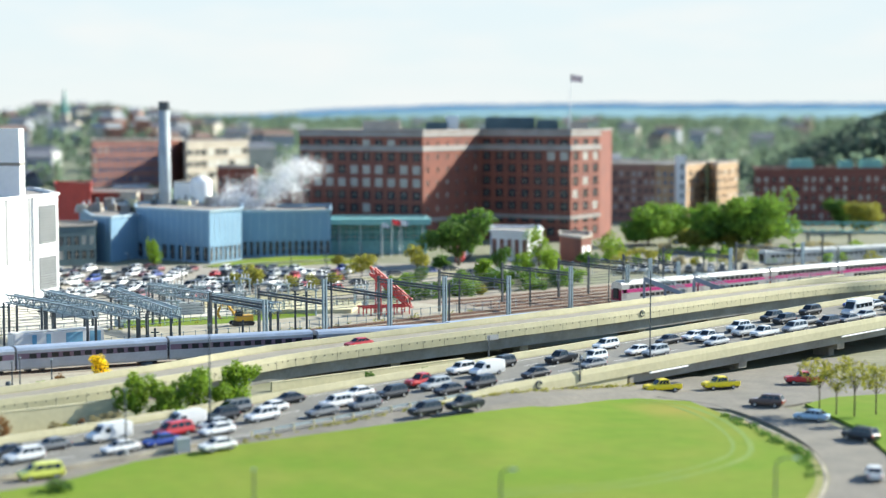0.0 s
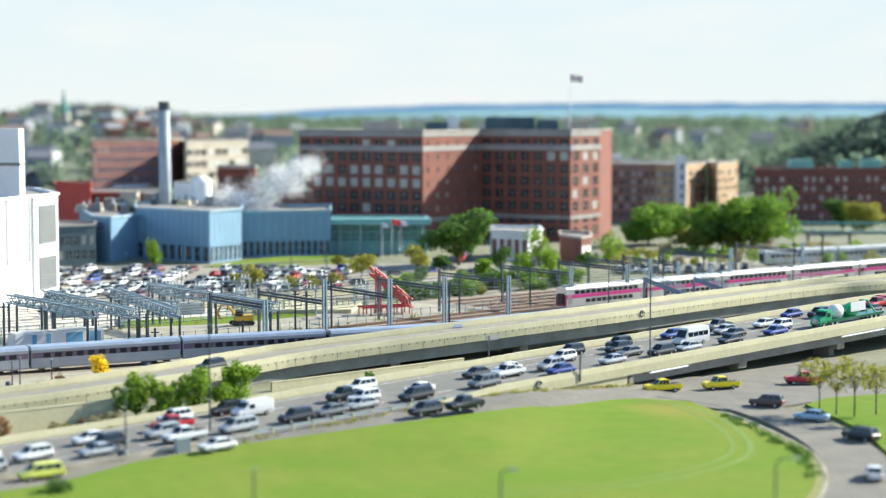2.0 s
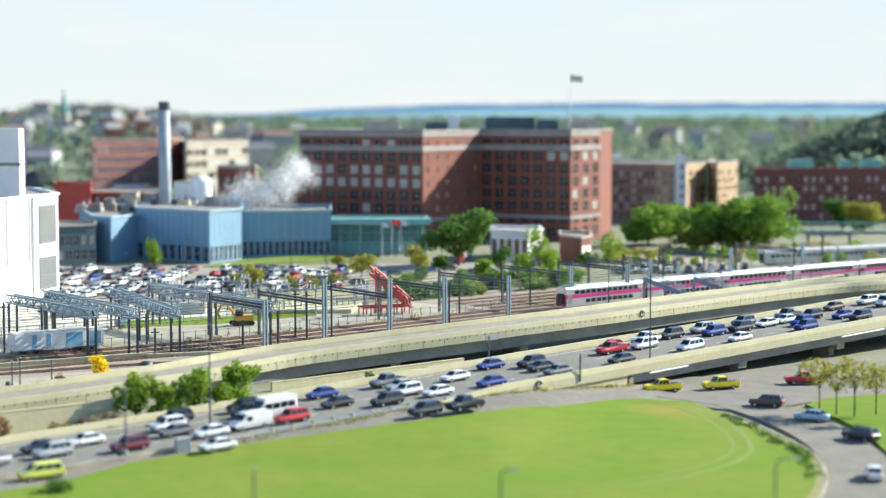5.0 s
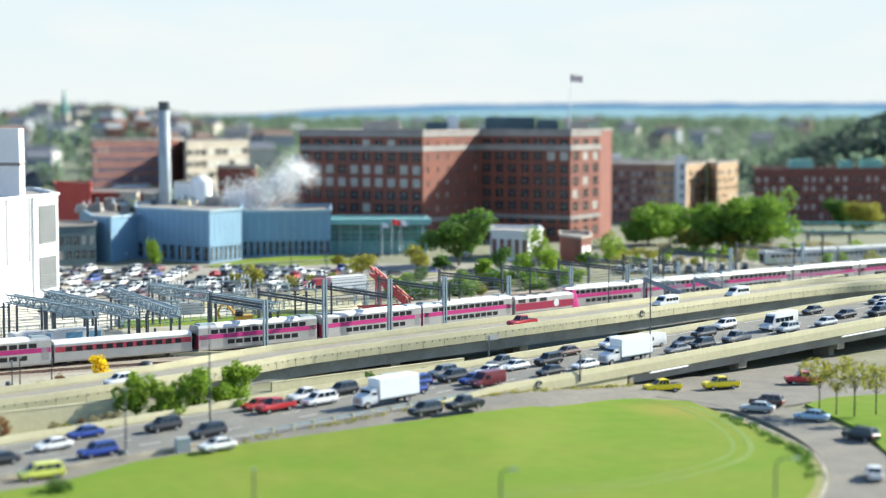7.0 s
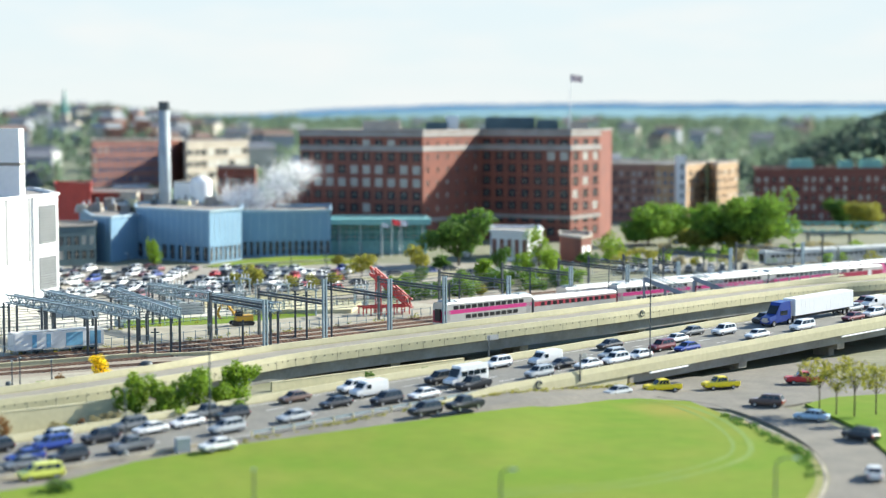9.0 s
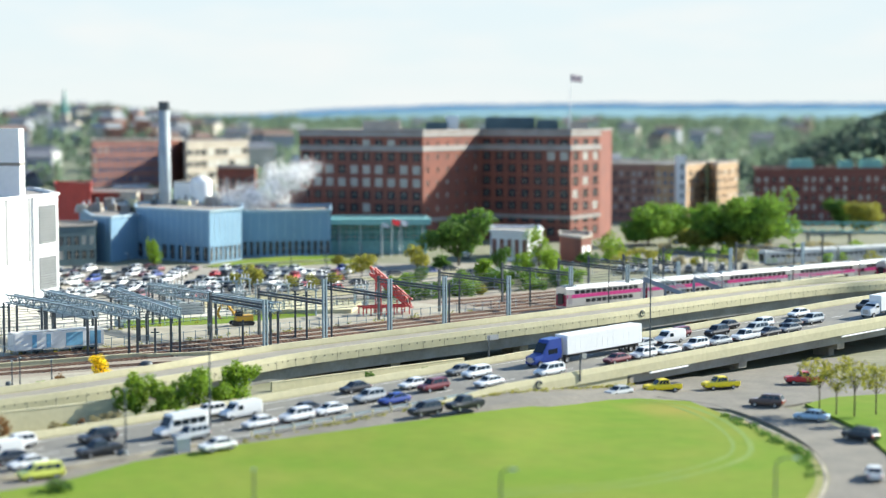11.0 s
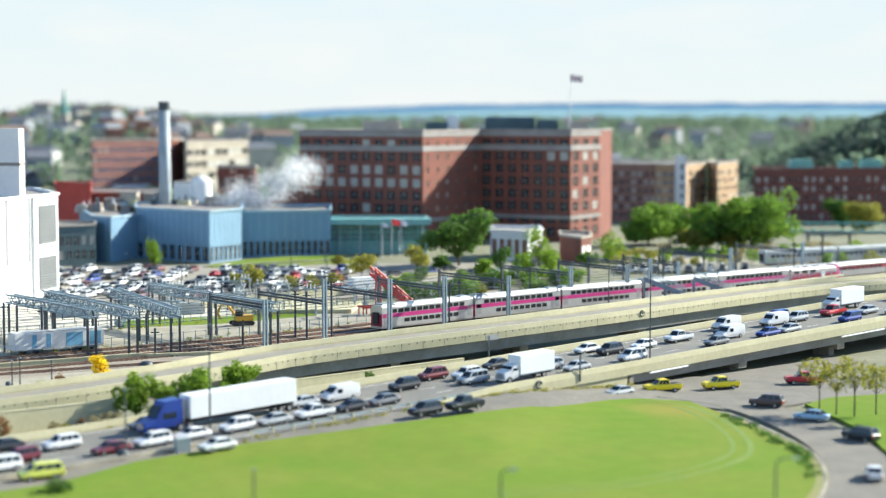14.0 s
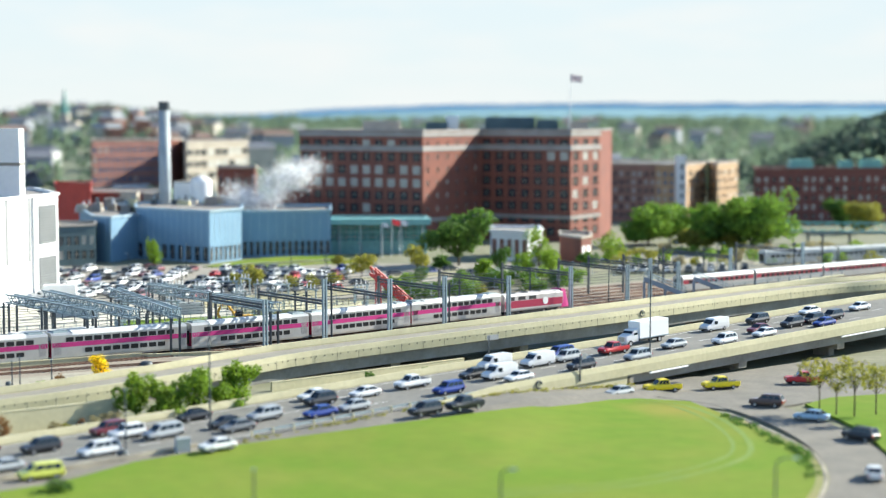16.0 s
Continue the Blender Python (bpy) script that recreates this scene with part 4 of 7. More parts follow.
park("suv", "dark", -2.32, 230.28, 222, 1.62)
park("pickup", "dark", 2.79, 232.93, 222, 1.9)
park("sedan", "white", -26.62, 211.13, 222, 0.6)
park("minivan", "lime", -44.41, 197.20, 214)
park("pickup", "yellow", 31.82, 260.23, 200)
park("pickup", "yellow", 40.69, 262.95, 200)
park("pickup", "red", 53.87, 267.99, 180)
park("suv", "brown", 44.63, 246.95, 155)
park("sedan", "paleblue", 48.43, 235.38, 150)
park("suv", "dark", 51.55, 220.87, 130)
park("sedan", "white", 47.53, 197.20, 80)

# ---- cars in the car park ----
for row in range(10):
    y = 395.8 + row * 7.6
    x0, x1 = -88 - (y - 390) * 0.32, (-50 if row < 2 else -24 + (y - 409) * 0.05)
    x = x0
    while x < x1:
        if rng.random() < 0.7 and not (abs(x + 62) < 2.5) and not (row in (5, 9) and rng.random() < 0.4):
            kind = rng.choice(("sedan", "sedan", "suv", "suv", "minivan"))
            colour = rng.choice(("white", "white", "white", "silver", "silver", "grey", "dark", "dark", "dark", "dark", "grey", "blue", "white", "red", "maroon"))
            vehicle(kind, colour, pose(x, y + rng.uniform(-0.3, 0.3), 0.0, 0, 0, rng.choice((72, 252)) + rng.uniform(-3, 3)), "cars in the car park", True)
        x += 2.95
for x, y, c in ((-20, 428, "dark"), (-14, 436, "white"), (-8, 442, "grey"), (8, 452, "dark"), (14, 456, "white"), (19, 462, "white"), (-12, 452, "dark"), (-3, 458, "blue"), (2, 466, "dark"), (-18, 470, "silver")):
    vehicle("sedan", c, pose(x, y, 0.0, 0, 0, 35), "cars in the car park", True)

# ---- trains ----
def pane_mesh(w, h, d=0.03):
    bm = bmesh.new()
    box(bm, -w / 2, w / 2, -d, d, -h / 2, h / 2)
    return mesh("pane", bm, COACHGLASS)


COACHPANE, SMALLPANE = pane_mesh(1.3, 0.72), pane_mesh(1.1, 0.75)


def bogie(t, x):
    bm = bmesh.new()
    box(bm, x - 1.6, x + 1.6, -1.2, 1.2, 0.45, 0.85)
    for dx in (-1.1, 1.1):
        for y in (-0.75, 0.75):
            beam(bm, (x + dx, y - 0.08, 0.46), (x + dx, y + 0.08, 0.46), 0.46, sides=12)
    part("bogie", bm, TRIM, t)


def hull(bm, L, w, z0, z1, soft=0.45):
    """A coach shell with rounded shoulders and tucked-in sill."""
    prof = [(-w * 0.92, z0), (-w, z0 + 0.3), (-w, z1 - soft), (-w * 0.82, z1 - soft * 0.3), (-w * 0.45, z1), (w * 0.45, z1), (w * 0.82, z1 - soft * 0.3), (w, z1 - soft), (w, z0 + 0.3), (w * 0.92, z0)]
    loft(bm, [[(x, y, z) for y, z in prof] for x in (-L / 2, L / 2)])


MAROON = mat("maroon_band", (0.36, 0.025, 0.07), 0.4, size=3.0, spread=0.15)


def bilevel():
    t = thing("passenger_coach", Matrix(), "silver double-deck passenger coach with magenta band", "train coach", "coaches of the commuter trains")
    L = 24.0
    bm = bmesh.new()
    hull(bm, L, 1.5, 0.35, 4.62)
    part("body", bm, SILVER, t)
    bm = bmesh.new()
    prof = [(-1.53, 4.1), (-1.3, 4.56), (-0.7, 4.76), (0.7, 4.76), (1.3, 4.56), (1.53, 4.1)]
    loft(bm, [[(x, y, z) for y, z in prof] for x in (-L / 2 + 3.6, L / 2 - 3.6)])
    part("roof", bm, TRAINWHITE, t, "white painted roof")
    for e in (-1, 1):
        bm = bmesh.new()
        box(bm, min(e * (L / 2 - 3.1), e * (L / 2 - 0.5)), max(e * (L / 2 - 3.1), e * (L / 2 - 0.5)), -0.95, 0.95, 4.5, 4.86, 0.15)
        part("roof_unit", bm, GALV, t, "grey air conditioning unit")
    for side in (-1, 1):
        bm = bmesh.new()
        box(bm, -L / 2 + 0.1, L / 2 - 0.1, side * 1.5 - 0.02, side * 1.5 + 0.025, 2.28, 3.02)
        part("band", bm, MAGENTA, t, "magenta band")
        for k in range(12):
            x = -8.9 + k * 1.62
            part("window", COACHPANE, None, t, m=Matrix.Translation((x, side * 1.5, 3.45)))
            if 1 < k < 11:
                part("window", COACHPANE, None, t, m=Matrix.Translation((x, side * 1.5, 1.6)))
        for x in (-11.0, 11.0):
            bm = bmesh.new()
            box(bm, x - 0.6, x + 0.6, side * 1.5 - 0.02, side * 1.5 + 0.03, 1.1, 3.1)
            part("door", bm, RIM, t)
    for x in (-9.2, 9.2):
        bogie(t, x)
    bm = bmesh.new()
    box(bm, L / 2 - 0.01, L / 2 + 0.35, -0.7, 0.7, 1.1, 3.3)
    part("gangway", bm, TRIM, t)
    for e in (-1, 1):
        bm = bmesh.new()
        box(bm, min(e * (L / 2 + 0.03), e * (L / 2 - 0.1)), max(e * (L / 2 + 0.03), e * (L / 2 - 0.1)), -1.42, 1.42, 0.75, 3.0)
        part("end_panel", bm, MAROON, t, "dark maroon end panel")
    bm = bmesh.new()
    box(bm, -L / 2 - 0.35, -L / 2 + 0.01, -0.7, 0.7, 1.1, 3.3)
    part("gangway", bm, TRIM, t)
    return t


def flatcoach(label, name, roof_mat, band_mat, high=3.85, body=None):
    t = thing("passenger_coach", Matrix(), label, "train coach", name)
    L = 24.1
    bm = bmesh.new()
    hull(bm, L, 1.5, 0.5, high - 0.05)
    part("body", bm, body or SILVER, t)
    bm = bmesh.new()
    prof = [(-1.52, high - 0.55), (-1.28, high - 0.12), (-0.7, high + 0.04), (0.7, high + 0.04), (1.28, high - 0.12), (1.52, high - 0.55)]
    loft(bm, [[(x, y, z) for y, z in prof] for x in (-L / 2 + 0.02, L / 2 - 0.02)])
    part("roof", bm, roof_mat, t)
    for side in (-1, 1):
        bm = bmesh.new()
        box(bm, -L / 2 + 0.1, L / 2 - 0.1, side * 1.5 - 0.02, side * 1.5 + 0.02, 2.1, 2.95)
        part("window_band", bm, band_mat, t)
        for k in range(12):
            part("window", SMALLPANE, None, t, m=Matrix.Translation((-9.6 + k * 1.74, side * 1.51, 2.5)))
    for x in (-9.0, 9.0):
        bogie(t, x)
    for e in (-1, 1):
        bm = bmesh.new()
        box(bm, e * (L / 2 + 0.18) - 0.2, e * (L / 2 + 0.18) + 0.2, -0.75, 0.75, 1.0, 3.2)
        part("gangway", bm, TRIM, t)
    return t


def locomotive():
    t = thing("locomotive", Matrix(), "white and maroon diesel locomotive with dark roof fans", "locomotive")
    bm = bmesh.new()
    hull(bm, 16.6, 1.45, 0.9, 4.3, 0.5)
    part("body", bm, mat("loco_grey", (0.55, 0.52, 0.5), 0.5, size=3.0, spread=0.25), t)
    bm = bmesh.new()
    loft(bm, [[(7.9, -1.5, 0.8), (7.9, 1.5, 0.8), (7.9, 1.35, 4.5), (7.9, -1.35, 4.5)], [(9.4, -1.45, 0.8), (9.4, 1.45, 0.8), (9.1, 1.2, 4.4), (9.1, -1.2, 4.4)], [(10.3, -1.2, 0.9), (10.3, 1.2, 0.9), (9.8, 1.0, 2.6), (9.8, -1.0, 2.6)]])
    part("cab", bm, MAGENTA, t)
    bm = bmesh.new()
    box(bm, 9.15, 9.35, -1.0, 1.0, 3.0, 3.8)
    part("windscreen", bm, CARGLASS, t)
    for side in (-1, 1):
        bm = bmesh.new()
        box(bm, -8.2, 8.2, side * 1.45 - 0.02, side * 1.45 + 0.03, 1.5, 2.9)
        part("band", bm, MAROON, t)
        bm = bmesh.new()
        beam(bm, (3.2, side * 1.43, 2.45), (3.2, side * 1.5, 2.45), 0.75, sides=16)
        part("disc", bm, WHITE, t, "white painted disc")
        for x in (-6.5, -3.5, -0.5):
            bm = bmesh.new()
            box(bm, x - 1.0, x + 1.0, side * 1.45 - 0.02, side * 1.45 + 0.05, 3.0, 3.7)
            part("grille", bm, TRIM, t)
    for x in (-5, -1.5, 2.2):
        bm = bmesh.new()
        beam(bm, (x, 0, 4.15), (x, 0, 4.45), 0.8, sides=14)
        part("roof_fan", bm, DARKSTEEL, t)
    bm = bmesh.new()
    box(bm, -3.0, 3.0, -1.2, 1.2, 0.35, 0.95)
    part("fuel_tank", bm, TRIM, t)
    for x in (-5.5, 5.5):
        bogie(t, x)
    return t


TRAINS = []
bl = bilevel()
fc = flatcoach("silver single-deck coach with red window band", "coaches of the commuter trains", TRAINWHITE, mat("red_band", (0.45, 0.05, 0.08), 0.4, size=3.0))
lo = locomotive()
am = flatcoach("grey-blue long-distance coach with dark window band", "coaches of the express train", BLUEROOF, mat("dark_band", (0.2, 0.13, 0.19), 0.3, size=3.0), 3.95, mat("dull_steel", (0.42, 0.43, 0.47), 0.4, metal=0.2, size=3.0, spread=0.15))
first = {}


def stock(ob):
    """The first time the model itself, then a copy of it."""
    if ob not in first:
        first[ob] = True
        return ob
    return copy_thing(ob, Matrix())


# the standing train that pulls out, its engine last
TRAINS.append(([(stock(bl), 12.3 + 24.6 * k) for k in range(5)] + [(stock(lo), 132.0)], 0.0, False,
               [(0, 453), (0.5, 445), (1, 438), (1.5, 436.4), (11.9, 436.4), (12.5, 429), (13, 420.3), (13.5, 405.3), (14, 386.0), (14.5, 365.5), (15, 344.3), (15.5, 320.5), (16, 295.3)]))
# the train that comes in behind its engine
TRAINS.append(([(stock((bl, fc, bl, bl, bl)[k]), 12.3 + 24.6 * k) for k in range(5)] + [(stock(lo), 132.0)], -4.2, False,
               [(0, 100), (4.4, 106), (5.2, 160), (6.3, 257), (6.5, 268.2), (7, 294), (7.5, 320), (8, 343.0), (8.5, 368.4), (9, 398), (9.2, 410), (10.2, 480), (11.3, 560), (12.2, 600), (16, 615)]))
# the express
TRAINS.append(([(stock(am), 12.3 + 24.6 * k) for k in range(8)], None, False,
               [(0, 220.5), (0.5, 239.5), (1, 258.5), (1.5, 277), (2, 296.5), (2.5, 316.5), (3, 337.3), (3.5, 358.5), (4, 380.2), (4.5, 404), (6.3, 540), (8, 620), (16, 640)]))
# stabled coaches
for k in range(4):
    copy_thing(fc, TRACK.stand(475.5 + 15 + k * 24.8, 5.0))
plain = flatcoach("plain grey steel coach stabled beyond the tracks", "stabled coaches", mat("grey_coach_roof", (0.6, 0.62, 0.6), 0.55, size=3.0, spread=0.2), SILVER, 4.3, mat("pale_coach_steel", (0.6, 0.62, 0.61), 0.5, size=3.0, spread=0.15))
plain.matrix_basis = pose(96.0, 487.4, 0.0, 0, 0, 27.0)
for k in range(1, 4):
    copy_thing(plain, pose(96.0 + 22.1 * k, 487.4 + 11.3 * k, 0.0, 0, 0, 27.0))
# white and pale blue works coach by the plant
t = thing("works_wagon", pose(-64.72, 300.71, 0.65, 0, 0, 36), "white works wagon with pale blue end panels", "rail wagon")
bm = bmesh.new()
box(bm, -8, 8, -1.5, 1.5, 0.7, 3.6)
bmesh.ops.bevel(bm, geom=bm.edges[:], offset=0.12, segments=2, affect="EDGES")
part("body", bm, WHITE, t)
for x, w in ((2.6, 1.5), (6.4, 1.0), (-2.0, 0.4), (-4.5, 0.4)):
    bm = bmesh.new()
    box(bm, x - w, x + w, -1.53, 1.53, 1.0, 3.2)
    part("blue_panel", bm, mat("panel_blue", (0.2, 0.45, 0.65), 0.5), t)
for x in (-5, 5):
    bogie(t, x)


# ---- overhead line gantries ----
def gantry(near, far, name="catenary_gantry"):
    """A lattice gantry over the tracks on a pair of posts at each end."""
    a, b = Vector((*near, 0.6)), Vector((*far, 0.6))
    t = thing(name, Matrix.Translation(a) @ Matrix.Rotation(math.atan2((b - a).y, (b - a).x), 4, "Z"), "grey steel lattice gantry spanning the tracks", "gantry", "lattice gantries")
    L = (b - a).length
    for x in (0.4, L * 0.5, L - 0.4):
        for y in (-0.75, 0.75):
            bm = bmesh.new()
            box(bm, x - 0.16, x + 0.16, y - 0.16, y + 0.16, -0.6, 6.3)
            box(bm, x - 0.2, x + 0.2, y - 0.04, y + 0.04, -0.6, 6.25)
            part("post", bm, DARKSTEEL, t)
    for y in (-0.8, 0.8):
        for z in (6.2, 7.6):
            bm = bmesh.new()
            box(bm, -0.6, L + 0.6, y - 0.12, y + 0.12, z - 0.12, z + 0.12)
            part("chord", bm, GALV, t)
    bm = bmesh.new()
    k = int(L / 1.5)
    for i in range(k):
        x0, x1 = L * i / k, L * (i + 1) / k
        for y in (-0.8, 0.8):
            beam(bm, (x0, y, 6.2), (x1, y, 7.6) if i % 2 else (x0, y, 7.6), 0.1, sides=4)
            beam(bm, (x0, y, 7.6 if i % 2 else 6.2), (x1, y, 6.2 if i % 2 else 7.6), 0.1, sides=4)
        for z in (6.2, 7.6):
            beam(bm, (x0, -0.8, z), (x1, 0.8, z), 0.06, sides=4)
            beam(bm, (x0, -0.8, z), (x0, 0.8, z), 0.06, sides=4)
    part("lattice", bm, GALV, t)
    for x in np.arange(2.0, L, 4.6):
        bm = bmesh.new()
        beam(bm, (x, 0, 6.2), (x, 0, 5.0), 0.07, sides=5)
        beam(bm, (x - 0.9, 0, 5.1), (x + 0.3, 0, 5.1), 0.06, sides=5)
        part("dropper", bm, DARKSTEEL, t)


for near, far in (((-57.54, 295.37), (-76.80, 320.48)), ((-50.75, 295.37), (-72.10, 328.08)), ((-44.08, 296.78), (-60.72, 332.45)), ((-28.52, 306.28), (-54.35, 339.70))):
    gantry(near, far)


def portal(x, y, high, span, turn=132, arm=7.4):
    """A tall mast with a tapering beam to a lower mast across the tracks."""
    t = thing("catenary_mast", pose(x, y, 0.6, 0, 0, turn), "grey steel catenary mast with a long tapered beam", "mast", "catenary masts")
    for dy in (-0.32, 0.32):
        bm = bmesh.new()
        box(bm, -0.2, 0.2, dy - 0.14, dy + 0.14, -0.6, high)
        part("mast_leg", bm, GALV, t)
    bm = bmesh.new()
    for z in np.arange(0.5, high, 1.0):
        box(bm, -0.1, 0.1, -0.3, 0.3, z - 0.06, z + 0.06)
    part("batten_plates", bm, GALV, t)
    bm = bmesh.new()
    box(bm, span - 0.2, span + 0.2, -0.2, 0.2, -0.6, arm + 1.2)
    part("far_mast", bm, DARKSTEEL, t)
    for dz in (-0.25, 0.25):
        bm = bmesh.new()
        beam(bm, (0, 0, arm + dz), (span, 0, arm + dz + 0.3), 0.2, 0.17)
        part("beam", bm, DARKSTEEL, t)
    bm = bmesh.new()
    for k in range(int(span / 1.4)):
        beam(bm, (k * 1.4, 0, arm - 0.25), (k * 1.4 + 1.4, 0, arm + 0.3), 0.05, sides=4)
    part("lacing", bm, DARKSTEEL, t)
    for k in range(3):
        bm = bmesh.new()
        q = span * (0.2 + 0.3 * k)
        beam(bm, (q, 0, arm), (q, 0, arm - 1.6), 0.06, sides=5)
        beam(bm, (q, 0, arm - 1.5), (q - 1.1, 0, arm - 1.3), 0.05, sides=5)
        beam(bm, (q - 0.2, 0, arm + 0.3), (q - 0.2, 0, arm + 0.9), 0.09, sides=6)
        part("insulator_arm", bm, GALV, t)


for x, y, high, span in ((-29.89, 302.55, 8.5, 16), (-20.29, 308.56, 11.5, 19), (-9.45, 319.65, 10.5, 19), (0.31, 333.34, 9.8, 19), (12.66, 347.28, 8.6, 20), (25.88, 364.53, 9.0, 20), (38.45, 375.50, 8.5, 20), (44.22, 384.76, 9.0, 18), (50.88, 389.56, 8.0, 16), (65.16, 408.67, 9.5, 20), (85.17, 426.81, 9.5, 20)):
    portal(x, y, high, span)
for x, y, h in ((-26.24, 319.65, 9), (-24.10, 318.02, 9), (-19.46, 314.01, 11), (1.16, 335.14, 9), (17.89, 369.93, 9), (3.27, 359.28, 7.5), (-67.17, 301.09, 8), (-72.99, 298.92, 9), (-47.54, 296.78, 5), (51.02, 426.81, 7), (63.46, 438.79, 8), (100.03, 475.46, 9), (89.21, 458.06, 8), (-34.36, 308.56, 5), (-51.12, 310.10, 6)):
    t = thing("line_post", pose(x, y, 0.0), "slender dark steel line post in the yard", "post", "line posts")
    bm = bmesh.new()
    box(bm, -0.17, 0.17, -0.17, 0.17, 0, h)
    part("shaft", bm, DARKSTEEL, t)
    bm = bmesh.new()
    box(bm, -0.7, 0.7, -0.08, 0.08, h - 0.8, h - 0.6)
    part("crossarm", bm, DARKSTEEL, t)
# steel frames and switchgear of the substation
sb = random.Random(12)
for k in range(22):
    px, py = sb.uniform(190, 640), 0
    y = sb.uniform(352, 396) if px > 340 else sb.uniform(332, 380)
    x = (px - 784) / 3200 * y
    h = sb.uniform(3.5, 6.5)
    t = thing("switchgear_frame", pose(x, y, -0.3, 0, 0, sb.choice((20, 42, 132))), "grey steel switchgear frame with insulators", "switchgear", "switchgear frames")
    for dx in (-1.6, 1.6):
        bm = bmesh.new()
        box(bm, dx - 0.14, dx + 0.14, -0.14, 0.14, 0, h)
        part("leg", bm, sb.choice((GALV, DARKSTEEL)), t)
    bm = bmesh.new()
    box(bm, -2.1, 2.1, -0.16, 0.16, h - 0.35, h)
    part("crossbar", bm, GALV, t)
    for dx in (-1.2, 0, 1.2):
        bm = bmesh.new()
        beam(bm, (dx, 0, h), (dx, 0, h + 0.9), 0.14, 0.1, 8)
        part("insulator", bm, WHITEWALL, t)
    if k % 3 == 0:
        bm = bmesh.new()
        box(bm, -1.0, 1.0, -0.7, 0.7, 0, 1.7)
        part("transformer", bm, GALV, t)
# contact wires along the tracks
bm = bmesh.new()
for n in (-4.2, 0.0, 4.5):
    for z in (5.2, 6.3):
        sweep(bm, [TRACK.at(s, n, z)[0] for s in range(280, 560, 12)], [(-0.03, -0.03), (0.03, -0.03), (0.03, 0.03), (-0.03, 0.03)])
for n in (9.0, 13.5, 18.0, 22.0, 27.0):
    for z in (5.6, 7.4):
        sweep(bm, [TRACK.at(s, n, z)[0] for s in range(286, 440, 14)], [(-0.035, -0.035), (0.035, -0.035), (0.035, 0.035), (-0.035, 0.035)])
tagged(new("contact_wires", mesh("contact_wires", bm, DARKSTEEL)), "thin dark overhead wires above the tracks", "wires", kind="stuff")


bm = bmesh.new()
for n, s0, s1 in ((11.0, 286, 436), (35.0, 300, 400)):
    for s in np.arange(s0, s1, 2.4):
        q = TRACK.at(s, n)[0]
        beam(bm, (q.x, q.y, 0.1), (q.x, q.y, 2.5), 0.07, sides=5)
    for z in (0.2, 1.3):
        sweep(bm, [TRACK.at(s, n, z)[0] for s in range(s0, s1, 6)], [(-0.035, -0.035), (0.035, -0.035), (0.035, 0.035), (-0.035, 0.035)])
tagged(new("yard_fence", mesh("yard_fence", bm, GALV)), "pale galvanised post-and-rail fence along the yard", "fence", kind="stuff")

# ---- buildings ----
PANES = {}


def window_unit(w, h, glass):
    key = (round(w, 2), round(h, 2), glass.name)
    if key not in PANES:
        bm = bmesh.new()
        box(bm, -w / 2, w / 2, 0.16, 0.24, -h / 2, h / 2)
        box(bm, -w / 2, w / 2, 0.05, 0.2, -0.05, 0.05)
        box(bm, -0.05, 0.05, 0.05, 0.2, -h / 2, h / 2)
        for f in list(bm.faces)[6:]:
            f.material_index = 1
        PANES[key] = mesh("window", bm, [glass, STONE])
    return PANES[key]


def facade(t, m, w, h, cols, rows, wall, base=1.2, top=2.2, fill=(0.55, 0.6), blinds=0.15, seed=1, glass=None, lit=()):
    """A wall with real openings: piers and spandrels stand proud of the set-back panes. m: its foot's left end, x along it, -y outwards."""
    rnd = random.Random(seed)
    bw, bh = w / cols, (h - base - top) / rows
    ow, oh = bw * fill[0], bh * fill[1]
    bm = bmesh.new()
    xs, zs = [0.0], [0.0]
    for c in range(cols):
        xs += [(c + 0.5) * bw - ow / 2, (c + 0.5) * bw + ow / 2]
    for r in range(rows):
        zs += [base + (r + 0.5) * bh - oh / 2, base + (r + 0.5) * bh + oh / 2]
    grid = [[bm.verts.new((x, 0, z)) for z in zs + [h]] for x in xs + [w]]
    solid = [bm.faces.new((grid[i][j], grid[i + 1][j], grid[i + 1][j + 1], grid[i][j + 1])) for i in range(len(xs)) for j in range(len(zs)) if not (i % 2 and j % 2)]
    for v in [g for g in bmesh.ops.extrude_face_region(bm, geom=solid)["geom"] if isinstance(g, bmesh.types.BMVert)]:
        v.co.y += 0.3
    ob = part("wall", bm, wall, t, m=m)
    for r in range(rows):
        for c in range(cols):
            g = BLIND if rnd.random() < (0.93 if r in lit else blinds) else (glass or GLASS)
            part("window", window_unit(ow, oh, g), None, ob, m=Matrix.Translation(((c + 0.5) * bw, 0, base + (r + 0.5) * bh)))
    return ob


def wall_pose(a, b):
    d = Vector((b[0] - a[0], b[1] - a[1], 0))
    return Matrix.Translation((a[0], a[1], 0)) @ Matrix.Rotation(math.atan2(d.y, d.x), 4, "Z"), d.length


def ring_body(t, name, outline, z0, z1, material, label=""):
    bm = bmesh.new()
    slab(bm, outline, z0, z1)
    return part(name, bm, material, t, label)


def shrink(outline, d):
    """The outline drawn in by d on every side."""
    out, n = [], len(outline)
    for i in range(n):
        p, a, b = Vector(outline[i]), Vector(outline[i - 1]), Vector(outline[(i + 1) % n])
        u, v = (p - a).normalized(), (b - p).normalized()
        n1, n2 = Vector((-u.y, u.x)), Vector((-v.y, v.x))
        k = max(0.4, 1 + n1.dot(n2))
        out.append(tuple(p + (n1 + n2) * (d / k)))
    return out


